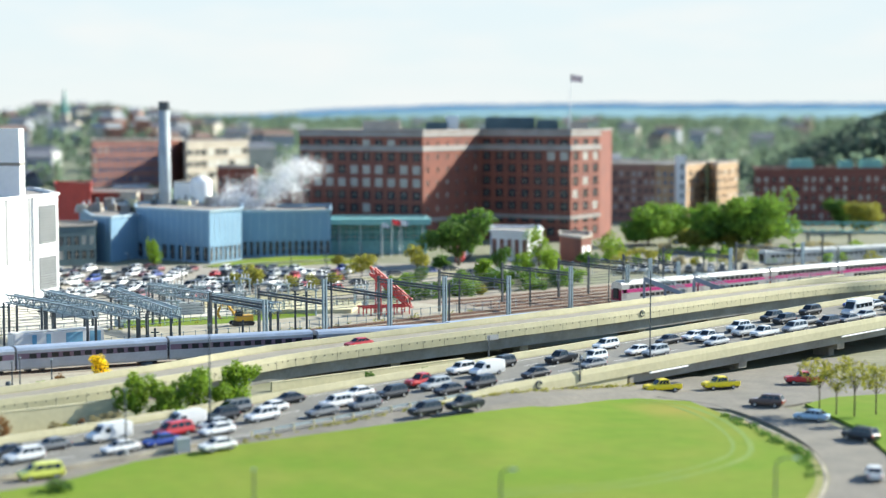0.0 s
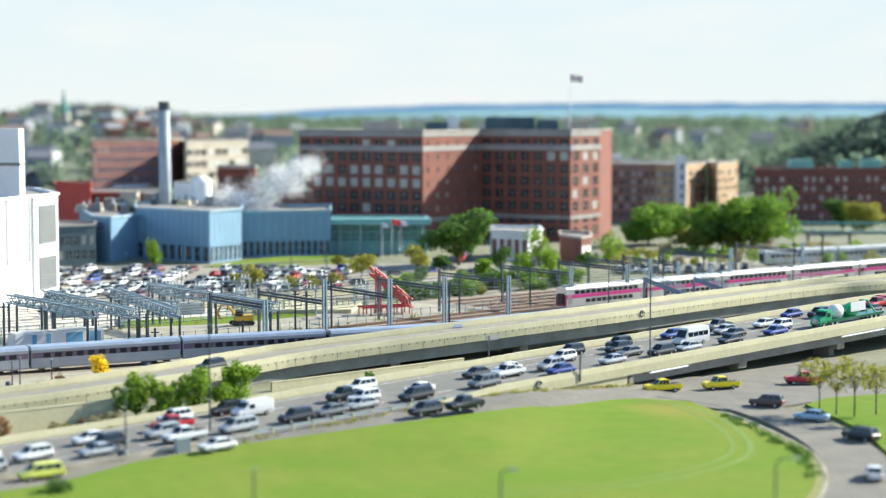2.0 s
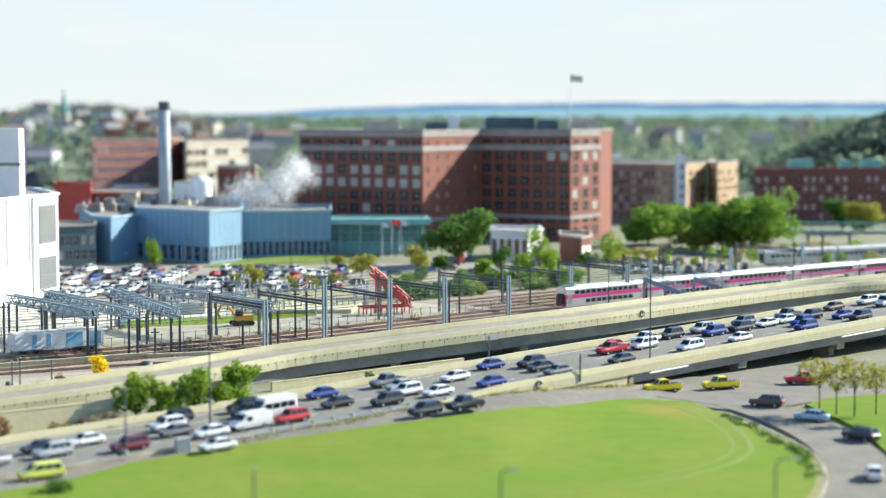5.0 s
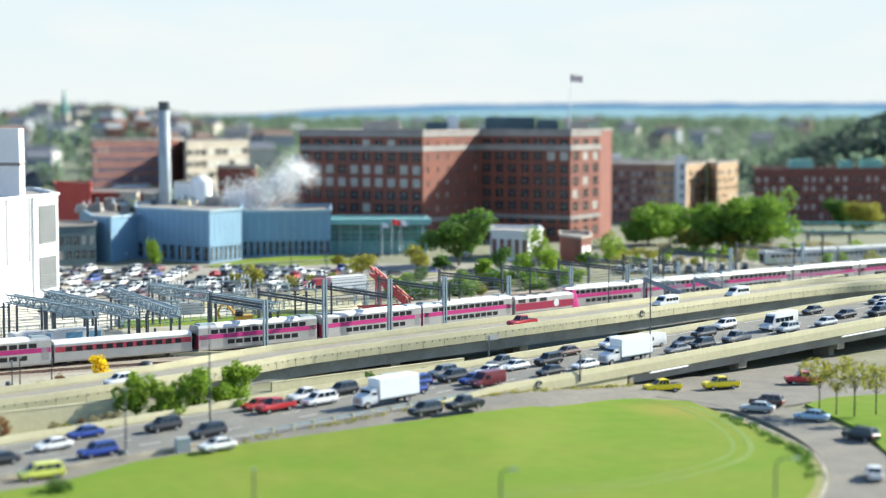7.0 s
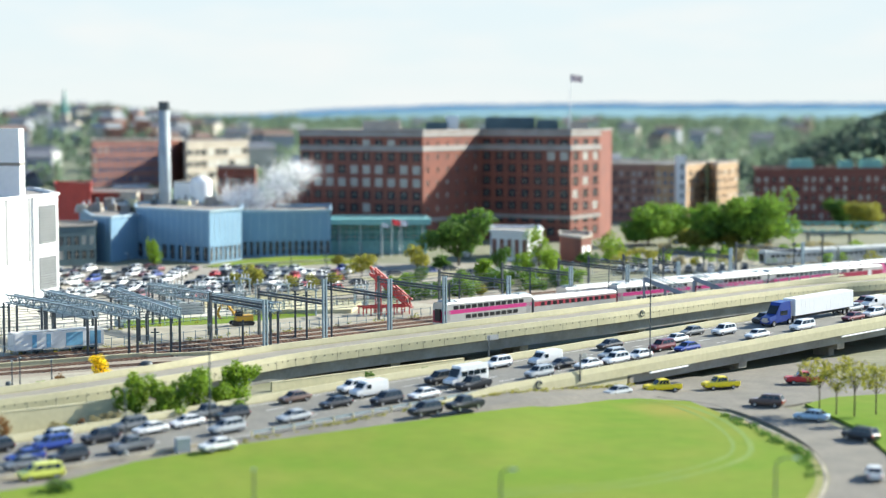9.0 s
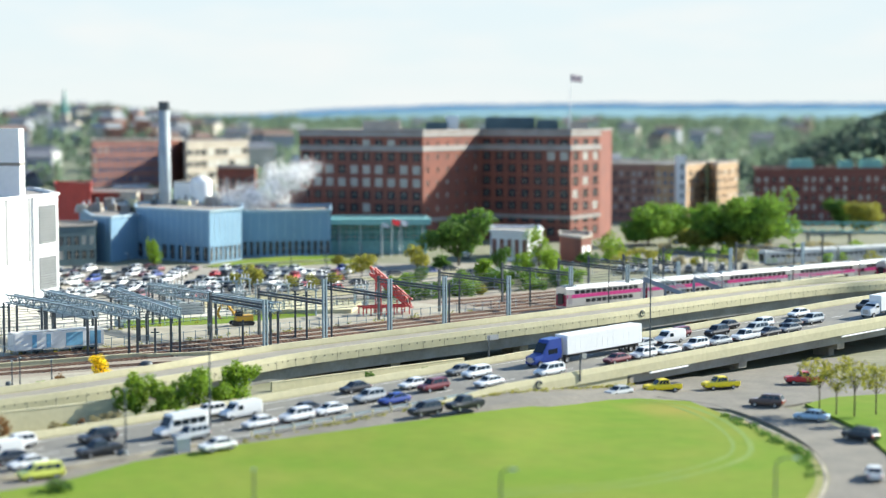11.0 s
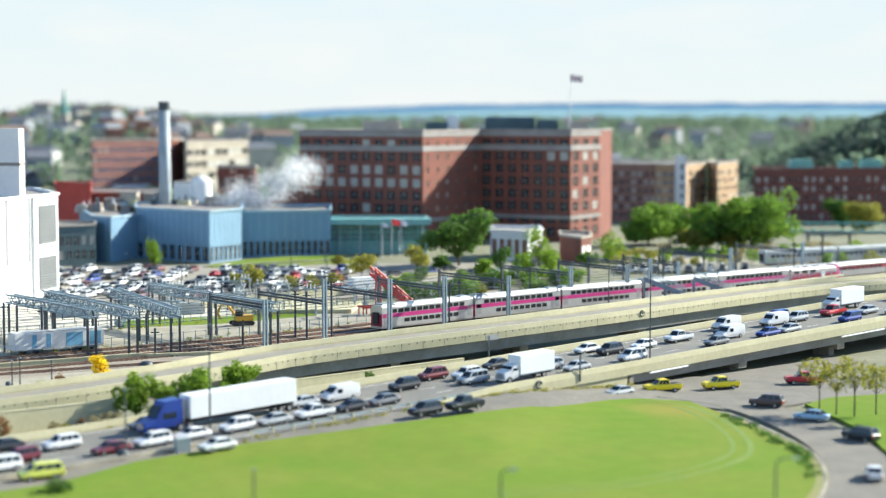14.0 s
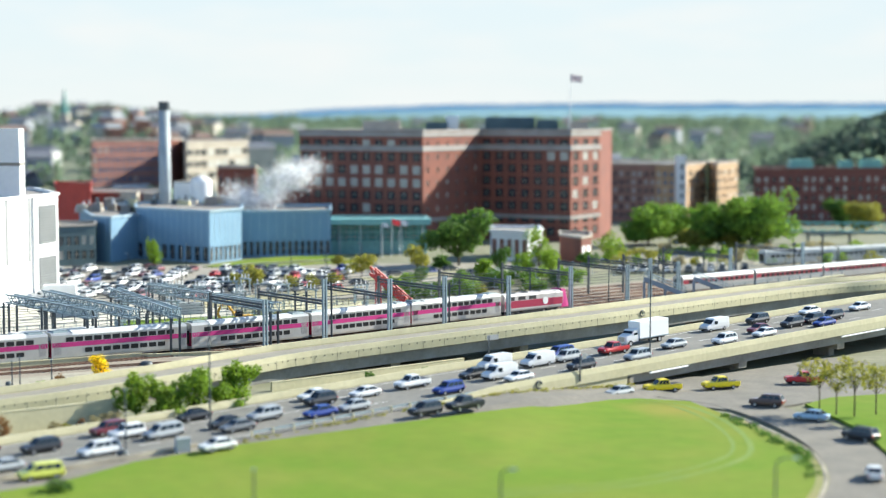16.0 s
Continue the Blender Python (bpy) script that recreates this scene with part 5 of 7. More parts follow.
def building(name, label, outline, h, faces, wall, roof=None, cornice=None):
    """An upright block on the outline (corners in turn, the first sides seen); faces: side number, columns, rows and more for facade()."""
    t = thing(name, Matrix.Translation((0, 0, -0.3)), label, "building")
    ring_body(t, "core", shrink(outline, 0.35), 0, h - 0.5, mat("interior_dark", (0.05, 0.05, 0.05), 0.9))
    n = len(outline)
    for i in range(n):
        a, b = outline[i], outline[(i + 1) % n]
        m, L = wall_pose(a, b)
        if i in faces:
            facade(t, m, L, h, **faces[i])
        else:
            bm = bmesh.new()
            box(bm, 0, L, 0, 0.3, 0, h)
            part("wall", bm, wall, t, m=m)
    ring_body(t, "roof", shrink(outline, 0.25), h - 0.7, h - 0.4, roof or ROOFGREY)
    for i in range(n):
        m, L = wall_pose(outline[i], outline[(i + 1) % n])
        bm = bmesh.new()
        box(bm, -0.3, L + 0.3, -0.35, 0.34, h - 0.25, h + 0.35)
        part("cornice", bm, cornice or STONE, t, m=m)
    return t


OLDSTONE = mat("weathered_stone", (0.36, 0.33, 0.31), 0.88, size=4.0, spread=0.25)
# the large brick block with two wings round a court
PAL = (-6.3, 560.0)
P_LEFT, P_COURT, P_NEAR, P_END = (-46.1, 583.0), (12.2, 592.0), (40.6, 575.6), (51.7, 594.8)
back = Vector((0.5, 0.866)) * 42
hall = building("brick_warehouse", "eight-storey red brick warehouse with stone cornice", [P_LEFT, PAL, P_COURT, P_NEAR, P_END, (P_END[0] + 6, P_END[1] + 24), (P_LEFT[0] + back.x, P_LEFT[1] + back.y)], 35.6,
                {0: dict(cols=10, rows=8, wall=BRICK, blinds=0.06, seed=3, fill=(0.6, 0.66), lit=(4, 5)), 1: dict(cols=6, rows=8, wall=BRICK, blinds=0.05, fill=(0.22, 0.4)), 2: dict(cols=7, rows=8, wall=BRICK, blinds=0.06, seed=4, fill=(0.6, 0.66)), 3: dict(cols=3, rows=8, wall=BRICK, blinds=0.1, fill=(0.5, 0.66))}, BRICK, cornice=OLDSTONE)
for i, (a, b) in enumerate(((P_LEFT, PAL), (PAL, P_COURT), (P_COURT, P_NEAR), (P_NEAR, P_END))):
    m, L = wall_pose(a, b)
    for z in ((33.7, 35.2), (29.2, 30.9), (7.2, 8.4)):
        bm = bmesh.new()
        box(bm, -0.1, L + 0.1, -0.25, 0.02, *z)
        part("string_course", bm, OLDSTONE, hall, m=m)
for x, y, w, d, h, c in ((3, 590, 4, 4, 4.5, "tower"), (22, 600, 16, 7, 4.2, "machine_room"), (-20, 592, 12, 7, 3.0, "penthouse"), (44, 592, 6, 6, 3.0, "penthouse"), (34, 594, 7, 5, 3.4, "machine_room"), (-2, 586, 7, 5, 2.6, "machine_room")):
    bm = bmesh.new()
    box(bm, x - w / 2, x + w / 2, y - d / 2, y + d / 2, 35.0, 35.6 + h)
    part(c, bm, {"tower": WHITEWALL, "penthouse": STONE}.get(c, mat("dark_teal_wall", (0.08, 0.13, 0.15), 0.7, size=4.0)), hall)
bm = bmesh.new()
beam(bm, (41, 585, 35.2), (41, 585, 52.5), 0.16, 0.08)
part("flagpole", bm, WHITE, hall)

# teal glazed lobby in front
lob = building("glass_lobby", "low teal glass lobby before the brick warehouse", [(-39.2, 525), (-4.8, 528), (-4.9, 545), (-40.7, 545)], 10.0,
               {0: dict(cols=14, rows=2, wall=mat("teal_frame", (0.2, 0.42, 0.42), 0.4), base=3.6, top=0.8, fill=(0.86, 0.85), blinds=0.0, glass=TEALGLASS)}, TEALGLASS, cornice=mat("teal_frame", (0.2, 0.42, 0.42), 0.4))
for k in range(6):
    bm = bmesh.new()
    beam(bm, (-36.0 + k * 6.0, 523, 0), (-36.0 + k * 6.0, 523, 9.0), 0.22, sides=10)
    part("column", bm, GALV, lob)
bm = bmesh.new()
box(bm, -40.5, -3.6, 521.5, 530, 8.8, 10.5)
part("canopy", bm, mat("teal_fascia", (0.22, 0.45, 0.44), 0.5, size=4.0, spread=0.15), lob, "pale teal roof fascia")

# pale blue plant in stepped blocks


def plant(name, label, outline, h, louvre=()):
    t = building(name, label, outline, h, {i: dict(cols=c, rows=1, wall=BLUEWALL, base=0.3, top=h - 4.6, fill=(0.62, 0.92), blinds=0.0, seed=i) for i, c in louvre}, BLUEWALL, cornice=mat("blue_coping", (0.4, 0.53, 0.62), 0.5))
    for i in range(2):
        m, L = wall_pose(outline[i], outline[i + 1])
        for x in np.arange(2.5, L, 2.5):
            bm = bmesh.new()
            box(bm, x - 0.05, x + 0.05, -0.04, 0.02, 5.0, h - 0.4)
            part("panel_seam", bm, mat("blue_coping", (0.4, 0.53, 0.62), 0.5), t, m=m)
    return t


plant("process_plant", "pale blue metal-clad plant block with louvres", [(-87.0, 512), (-63.7, 492), (-56.5, 506), (-60.3, 545), (-92.7, 545)], 14.2, ((0, 9), (1, 7)))
plant("process_plant", "long pale blue metal-clad plant wing", [(-57.3, 514), (-32.3, 520), (-34.5, 555), (-61.4, 550)], 13.0, ((0, 14),))
plant("process_plant", "grey-blue stepped plant annex", [(-96.7, 500), (-91.1, 495), (-86.2, 512), (-92.7, 545), (-109.7, 545)], 12.4)
t = thing("plant_stack", pose(-83.0, 540, -0.3), "tall grey steel chimney stack with dark rim", "chimney")
bm = bmesh.new()
beam(bm, (0, 0, 0), (0, 0, 42.2), 2.0, 1.6, 20)
part("shaft", bm, mat("stack_grey", (0.42, 0.47, 0.5), 0.6, size=5.0), t, smooth=True)
bm = bmesh.new()
beam(bm, (0, 0, 42.0), (0, 0, 44.4), 1.75, 1.75, 20)
part("rim", bm, DARKSTEEL, t, "dark rim")
t = thing("silo", pose(-73.6, 550, -0.3), "white round-topped silo on the plant roof", "silo")
bm = bmesh.new()
loft(bm, [[(r * math.cos(k * math.tau / 18), r * math.sin(k * math.tau / 18), z) for k in range(18)] for r, z in ((3.4, 0), (3.4, 20.0), (2.6, 21.3), (0.6, 22.0))])
part("shell", bm, WHITEWALL, t, smooth=True)
for x, y, w, h, c in ((-78.3, 552, 7, 20.0, WHITEWALL), (-88.4, 548, 4, 16.5, ROOFGREY), (-94.9, 548, 5, 17.0, STONE), (-99.2, 548, 6, 15.0, ROOFGREY), (-66.6, 540, 4, 16.0, STONE), (-63.2, 538, 3, 15.6, DARKSTEEL), (-55.0, 552, 8, 14.5, DARKBRICK), (-47.1, 562, 9, 17, DARKBRICK)):
    t = thing("plant_house", pose(x, y, -0.3), "roof plant housing beside the stack", "plant housing")
    bm = bmesh.new()
    box(bm, -w / 2, w / 2, -3, 3, 0, h)
    part("casing", bm, c, t)
    bm = bmesh.new()
    box(bm, -w / 2 - 0.2, w / 2 + 0.2, -3.2, 3.2, h, h + 0.35)
    part("roof", bm, ROOFGREY, t)

rc = random.Random(31)
for k in range(24):
    px = rc.uniform(-108, -60)
    if abs(px + 83.0) < 2.5:
        continue
    t = thing("roof_unit", pose(px, rc.uniform(532, 543), 12.0 if px < -92 else 13.6, 0, 0, rc.uniform(-20, 20)), rc.choice(("small weathered roof unit with a capped vent", "pale metal roof unit with a capped vent")), "roof unit", "roof units of the plant")
    w, d, h = rc.uniform(0.8, 2.2), rc.uniform(0.8, 1.6), rc.uniform(0.9, 2.6)
    bm = bmesh.new()
    box(bm, -w, w, -d, d, -0.5, h, 0.08)
    part("casing", bm, rc.choice((STONE, WHITEWALL, ROOFGREY, DARKSTEEL, CONCRETE, RUST)), t)
    bm = bmesh.new()
    beam(bm, (w * 0.3, 0, h - 0.1), (w * 0.3, 0, h + rc.uniform(0.6, 1.8)), 0.3, 0.3, 8)
    beam(bm, (w * 0.3, 0, h + 0.5), (w * 0.3, 0, h + 0.75), 0.5, 0.2, 8)
    part("vent", bm, rc.choice((GALV, WHITEWALL, DARKSTEEL)), t)

# white plant on the near left with louvred bays and its stack
wp = building("white_plant", "bright white concrete plant with grey louvre bays", [(-95.0, 360), (-85.25, 400), (-97, 430), (-125, 430), (-125, 360)], 23.0, {}, WHITEWALL, cornice=WHITEWALL)
m, L = wall_pose((-95.0, 360), (-85.25, 400))
LOUVRE = mat("grey_louvre", (0.28, 0.29, 0.29), 0.6, size=2.0)
for z0, z1 in ((12.5, 20.8), (2.5, 9.5)):
    bm = bmesh.new()
    box(bm, L * 0.76, L * 0.97, -0.1, 0.02, z0, z1)
    part("louvre_frame", bm, DARKSTEEL, wp, m=m)
    for z in np.arange(z0 + 0.2, z1, 0.55):
        bm = bmesh.new()
        box(bm, L * 0.77, L * 0.96, -0.2, -0.06, z, z + 0.3)
        part("louvre", bm, LOUVRE, wp, m=m)
for f in (0.41, 0.66):
    bm = bmesh.new()
    box(bm, L * f - 0.5, L * f + 0.5, -0.06, 0.02, 9, 22.6)
    part("dark_slot", bm, LOUVRE, wp, m=m)
bm = bmesh.new()
box(bm, L * 0.69, L * 0.74, -0.5, 0.02, 0, 23.2)
part("pilaster", bm, WHITEWALL, wp, m=m)
t = thing("white_stack", pose(-93.6, 392, -0.3), "square white concrete stack behind the plant", "chimney")
bm = bmesh.new()
box(bm, -2.6, 2.6, -2.6, 2.6, 0, 37.5, 0.25)
part("shaft", bm, WHITEWALL, t)
bm = bmesh.new()
box(bm, -2.5, 2.5, -2.5, 2.5, 29.5, 30.2)
part("collar", bm, ROOFGREY, t)

# apartments and brick blocks further off
building("apartment_block", "tan and brown brick apartment block with bays", [(59.9, 690), (80.1, 682), (89.1, 676), (103.7, 712), (104.7, 735), (63.9, 735)], 22.0,
         {0: dict(cols=9, rows=6, wall=mat("dusty_brick", (0.34, 0.2, 0.16), 0.88, size=5.0), blinds=0.35, seed=5), 1: dict(cols=4, rows=6, wall=TANBRICK, blinds=0.3, glass=mat("blue_glass", (0.08, 0.18, 0.32), 0.15)), 2: dict(cols=4, rows=6, wall=TANBRICK, blinds=0.3)}, TANBRICK)
t = thing("stair_tower", pose(88.9, 675.6, -0.3, 0, 0, 20), "white stair tower of the apartment block", "tower")
bm = bmesh.new()
box(bm, -1.5, 1.5, -0.9, 2.0, 0, 25.5)
part("shaft", bm, WHITEWALL, t)
for k in range(6):
    bm = bmesh.new()
    box(bm, -0.5, 0.5, -0.96, -0.85, 2.0 + k * 3.6, 4.2 + k * 3.6)
    part("window", bm, GLASS, t)
building("apartment_block", "pale tan apartment block with flat roof", [(104.7, 716), (105.0, 694), (118.4, 726), (120.1, 745), (111.3, 745)], 22.0, {0: dict(cols=3, rows=6, wall=TANBRICK, seed=8), 1: dict(cols=6, rows=6, wall=TANBRICK, blinds=0.3, seed=9)}, TANBRICK)
building("brick_mill", "long dark brown brick mill with small windows", [(115.0, 668), (181.9, 680), (188.6, 705), (120.5, 700)], 20.5, {0: dict(cols=22, rows=5, wall=DARKBRICK, blinds=0.45, fill=(0.45, 0.55), seed=6)}, DARKBRICK, cornice=DARKBRICK)
for x, w, h in ((1420, 9, 23.5), (1500, 5, 23), (1545, 8, 23.5)):
    t = thing("roof_house", pose((x - 784) / 3200 * 685, 690, 19.9), "green copper roof house on the mill", "roof house")
    bm = bmesh.new()
    box(bm, -w / 2, w / 2, -4, 4, 0, h - 20, 0.6)
    part("copper_shell", bm, mat("green_copper", (0.2, 0.42, 0.35), 0.6), t)
building("brick_clinic", "red and grey brick block with blue glazing", [(-154.3, 795), (-123.5, 825), (-120.5, 840), (-124.8, 870), (-166.9, 860)], 29.5,
         {0: dict(cols=14, rows=6, wall=mat("faded_brick", (0.42, 0.2, 0.16), 0.85, size=6.0), blinds=0.15, glass=mat("blue_glass", (0.08, 0.18, 0.32), 0.15))}, BRICK)
building("tan_block", "tan stone block with ribbon windows", [(-110.7, 780), (-89.8, 835), (-95.1, 860), (-121.9, 850)], 29.0, {0: dict(cols=9, rows=5, wall=mat("buff_stone", (0.42, 0.37, 0.3), 0.85, size=5.0), fill=(0.8, 0.5), blinds=0.35)}, STONE)
building("brick_annex", "small red brick annex before the clinic", [(-79.8, 640), (-66.0, 636), (-67.9, 660), (-82.3, 660)], 22.0, {0: dict(cols=6, rows=3, wall=BRICK)}, BRICK)
building("red_shed", "bright red cladded hall behind the plant", [(-128.6, 600), (-116.2, 596), (-120.5, 620), (-132.9, 620)], 17.5, {}, mat("red_cladding", (0.55, 0.07, 0.05), 0.6, size=6.0), cornice=mat("red_cladding", (0.55, 0.07, 0.05), 0.6))
building("dark_shed", "dark teal flat-roofed shed before the red hall", [(-102.6, 480), (-93.6, 486), (-96.2, 500), (-106.9, 500)], 11.0, {0: dict(cols=5, rows=2, wall=mat("dark_teal_wall", (0.08, 0.13, 0.15), 0.7, size=4.0))}, mat("dark_teal_wall", (0.08, 0.13, 0.15), 0.7))
building("brown_shed", "long low brown shed behind the plant", [(-120.9, 610), (-92.3, 610), (-96.8, 640), (-126.8, 640)], 14.5, {0: dict(cols=16, rows=1, wall=DARKBRICK, fill=(0.5, 0.3))}, DARKBRICK)
building("white_kiosk", "small white portico building with brick bays", [(13.3, 505), (23.5, 498), (28.1, 510), (28.1, 525), (13.8, 525)], 8.2, {0: dict(cols=5, rows=1, wall=WHITEWALL, fill=(0.62, 0.8), base=0.4, top=1.6, glass=BRICK, blinds=0)}, WHITEWALL, cornice=WHITEWALL)
an = building("brick_gatehouse", "brick gatehouse with white painted panels", [(32.8, 505), (37.5, 492), (41.1, 500), (42.0, 515), (33.8, 520)], 7.0, {}, BRICK, cornice=STONE)
for i, (a, b) in enumerate(((0.15, 0.45), (0.6, 0.9))):
    m, L = wall_pose((37.5, 492), (41.1, 500))
    bm = bmesh.new()
    box(bm, L * a, L * b, -0.05, 0.02, 1.6, 4.6)
    part("painted_panel", bm, WHITEWALL, an, m=m)

# green footbridge behind the trees
t = thing("green_bridge", pose(90.3, 575, -0.3, 0, 0, -14), "long pale green steel truss bridge", "bridge")
GREENSTEEL = mat("green_steel", (0.22, 0.5, 0.44), 0.5, size=3.0)
for z in (4.0, 6.8):
    bm = bmesh.new()
    box(bm, 0, 78, -0.3, 0.3, z - 0.25, z + 0.25)
    part("chord", bm, GREENSTEEL, t)
bm = bmesh.new()
for k in range(26):
    beam(bm, (k * 3, 0, 4), (k * 3 + 1.5, 0, 6.8), 0.14, sides=4)
    beam(bm, (k * 3 + 1.5, 0, 6.8), (k * 3 + 3, 0, 4), 0.14, sides=4)
part("lattice", bm, GREENSTEEL, t)
bm = bmesh.new()
box(bm, 0, 78, -1.6, 1.6, 3.4, 3.8)
part("deck", bm, DIRTY_CONCRETE, t)
for k in range(7):
    bm = bmesh.new()
    box(bm, k * 12.8 - 0.5, k * 12.8 + 0.5, -1, 1, 0, 3.5)
    part("pier", bm, DIRTY_CONCRETE, t)

# ---- trees and shrubs ----
def foliage(name, colour, second):
    if name in MATS:
        return MATS[name]
    m = mat(name, colour, 0.75, size=1.5, spread=0.3, second=second)
    nt = m.node_tree
    b = nt.nodes["Principled BSDF"]
    src = b.inputs["Base Color"].links[0].from_socket
    geo = nt.nodes.new("ShaderNodeNewGeometry")
    rng_ = nt.nodes.new("ShaderNodeMapRange")
    rng_.inputs["To Min"].default_value, rng_.inputs["To Max"].default_value = 0.55, 1.45
    nt.links.new(geo.outputs["Random Per Island"], rng_.inputs["Value"])
    h = nt.nodes.new("ShaderNodeHueSaturation")
    nt.links.new(rng_.outputs[0], h.inputs["Value"])
    nt.links.new(src, h.inputs["Color"])
    nt.links.new(h.outputs[0], b.inputs["Base Color"])
    tr = nt.nodes.new("ShaderNodeBsdfTranslucent")
    nt.links.new(h.outputs[0], tr.inputs["Color"])
    mx = nt.nodes.new("ShaderNodeMixShader")
    mx.inputs[0].default_value = 0.5
    nt.links.new(b.outputs[0], mx.inputs[1])
    nt.links.new(tr.outputs[0], mx.inputs[2])
    nt.links.new(mx.outputs[0], nt.nodes["Material Output"].inputs["Surface"])
    return m


LEAF = foliage("leaf_green", (0.125, 0.22, 0.035), (0.09, 0.18, 0.03))
LEAFBRIGHT = foliage("leaf_bright_green", (0.27, 0.385, 0.032), (0.18, 0.3, 0.03))
LEAFMID = foliage("leaf_mid_green", (0.24, 0.37, 0.045), (0.16, 0.29, 0.04))
LEAFOLIVE = foliage("leaf_olive", (0.36, 0.33, 0.05), (0.27, 0.28, 0.05))
LEAFYELLOW = foliage("leaf_yellow", (0.93, 0.74, 0.03), (0.85, 0.64, 0.02))
# leaf of the far woods, paled and greyed: aerial haze put into its colour
LEAFHAZED = foliage("leaf_hazed", (0.19, 0.25, 0.15), (0.14, 0.2, 0.14))
LEAFRUST = foliage("leaf_rust", (0.3, 0.13, 0.04), (0.2, 0.12, 0.04))


def leaves(lobes, count, size, seed):
    """Small leaf clumps scattered through the outer part of a few lobes (x, y, z, rx, rz)."""
    r = np.random.RandomState(seed)
    lobes = np.array(lobes, float)
    weight = lobes[:, 3] ** 2 * lobes[:, 4]
    pick = r.choice(len(lobes), count, p=weight / weight.sum())
    d = r.normal(size=(count, 3))
    d /= np.linalg.norm(d, axis=1)[:, None]
    rad = r.uniform(0.35, 1.0, count) ** 0.45 * (1 + 0.16 * np.sin(d[:, 0] * 6 + seed) * np.cos(d[:, 2] * 7 + seed))
    c = lobes[pick, :3] + d * rad[:, None] * np.stack([lobes[pick, 3], lobes[pick, 3], lobes[pick, 4]], 1)
    n = d + r.normal(scale=0.6, size=(count, 3))
    n /= np.linalg.norm(n, axis=1)[:, None]
    u = np.cross(n, r.normal(size=(count, 3)))
    u /= np.linalg.norm(u, axis=1)[:, None]
    v = np.cross(n, u)
    s = size * r.uniform(0.6, 1.3, count)[:, None]
    quads = np.stack([c - u * s, c - v * s * 0.7 + n * s * 0.2, c + u * s, c + v * s * 0.7 + n * s * 0.15], 1).reshape(-1, 3)
    me = bpy.data.meshes.new("crown")
    me.from_pydata(quads.tolist(), [], np.arange(count * 4).reshape(-1, 4).tolist())
    return me


def tree(x, y, z, high, wide, leaf, label, count=1400, size=0.32, seed=1, trunk=0.35, name="tree", lobes=7):
    r = random.Random(seed)
    t = thing(name, pose(x, y, z, 0, 0, r.uniform(0, 360)), label, "bush" if name == "shrub" else "tree")
    foot = high * trunk
    bm = bmesh.new()
    tr = (0.014 if trunk > 0.4 else 0.028) * high
    beam(bm, (0, 0, -0.3), (0, 0, foot), tr, tr * 0.8, 8)
    beam(bm, (0, 0, foot), (0.1, 0.05, high * 0.8), tr * 0.8, tr * 0.25, 8)
    L = [(0, 0, high * (1 + trunk) / 2, wide * 0.29, (high - foot) * 0.45)]
    for k in range(lobes):
        a = k * math.tau / lobes + r.uniform(-0.4, 0.4)
        q = r.uniform(0.22, 0.4) * wide
        zz = foot + (high - foot) * r.uniform(0.15, 0.86)
        p = (q * math.cos(a), q * math.sin(a), zz)
        L.append((*p, wide * r.uniform(0.12, 0.25), (high - foot) * r.uniform(0.13, 0.28)))
        beam(bm, (0, 0, foot * 0.9 + 0.1 * k * (high - foot) / lobes), p, tr * 0.4, tr * 0.12, 5)
    part("trunk", bm, BARK, t)
    me = leaves(L, count, size, seed)
    me.materials.append(leaf)
    part("crown", me, None, t)
    return t


BUSHY = "round-headed bright green tree between the roads"
for i, (x, y, h, w) in enumerate(((-40.63, 236.71, 6.4, 5.2), (-36.17, 235.38, 5.0, 4.4), (-33.04, 238.51, 6.3, 4.8), (-29.40, 240.79, 4.8, 3.8), (-28.02, 244.07, 7.0, 5.0))):
    tree(x, y, -0.2, h, w * 1.25, LEAFBRIGHT, BUSHY, 2800, 0.2, 20 + i, 0.12)
tree(-51.12, 266.85, 0.0, 4.6, 3.6, LEAFYELLOW, "small tree in bright yellow autumn leaf", 1500, 0.18, 31, 0.1)
for i, (x, y, h, w, c) in enumerate(((-58.63, 262.40, 1.7, 2.6, LEAFBRIGHT), (-46.17, 259.70, 1.6, 3.0, LEAFOLIVE), (-10.80, 265.73, 2.6, 2.8, LEAF), (-2.77, 275.01, 2.0, 3.0, LEAF), (-54.55, 220.87, 3.6, 3.0, LEAFRUST), (-42.77, 228.10, 1.2, 3.0, LEAFOLIVE), (-19.16, 271.46, 0.8, 4.0, LEAFOLIVE), (-41.13, 190.00, 1.8, 4.5, LEAF))):
    tree(x, y, -0.25, h, w, c, "low scrubby bush on the verge", 420, 0.18, 40 + i, 0.05, "shrub", 4)
for i, (x, y, h, w, c) in enumerate(((11.50, 416.26, 4.2, 4.6, LEAF), (13.88, 405.61, 3.4, 4.0, LEAFBRIGHT), (17.51, 426.04, 5.4, 5.6, LEAF), (20.12, 416.26, 4.6, 5.0, LEAF), (23.69, 428.92, 5.0, 5.2, LEAFBRIGHT), (26.61, 421.79, 4.2, 4.8, LEAF), (30.05, 433.31, 3.6, 4.4, LEAF), (8.27, 399.23, 2.6, 3.4, LEAFOLIVE))):
    tree(x, y, -0.2, h, w, c, "wild green thicket beside the rail yard", 800, 0.24, 160 + i, 0.06, "shrub", 6)
tk = random.Random(41)
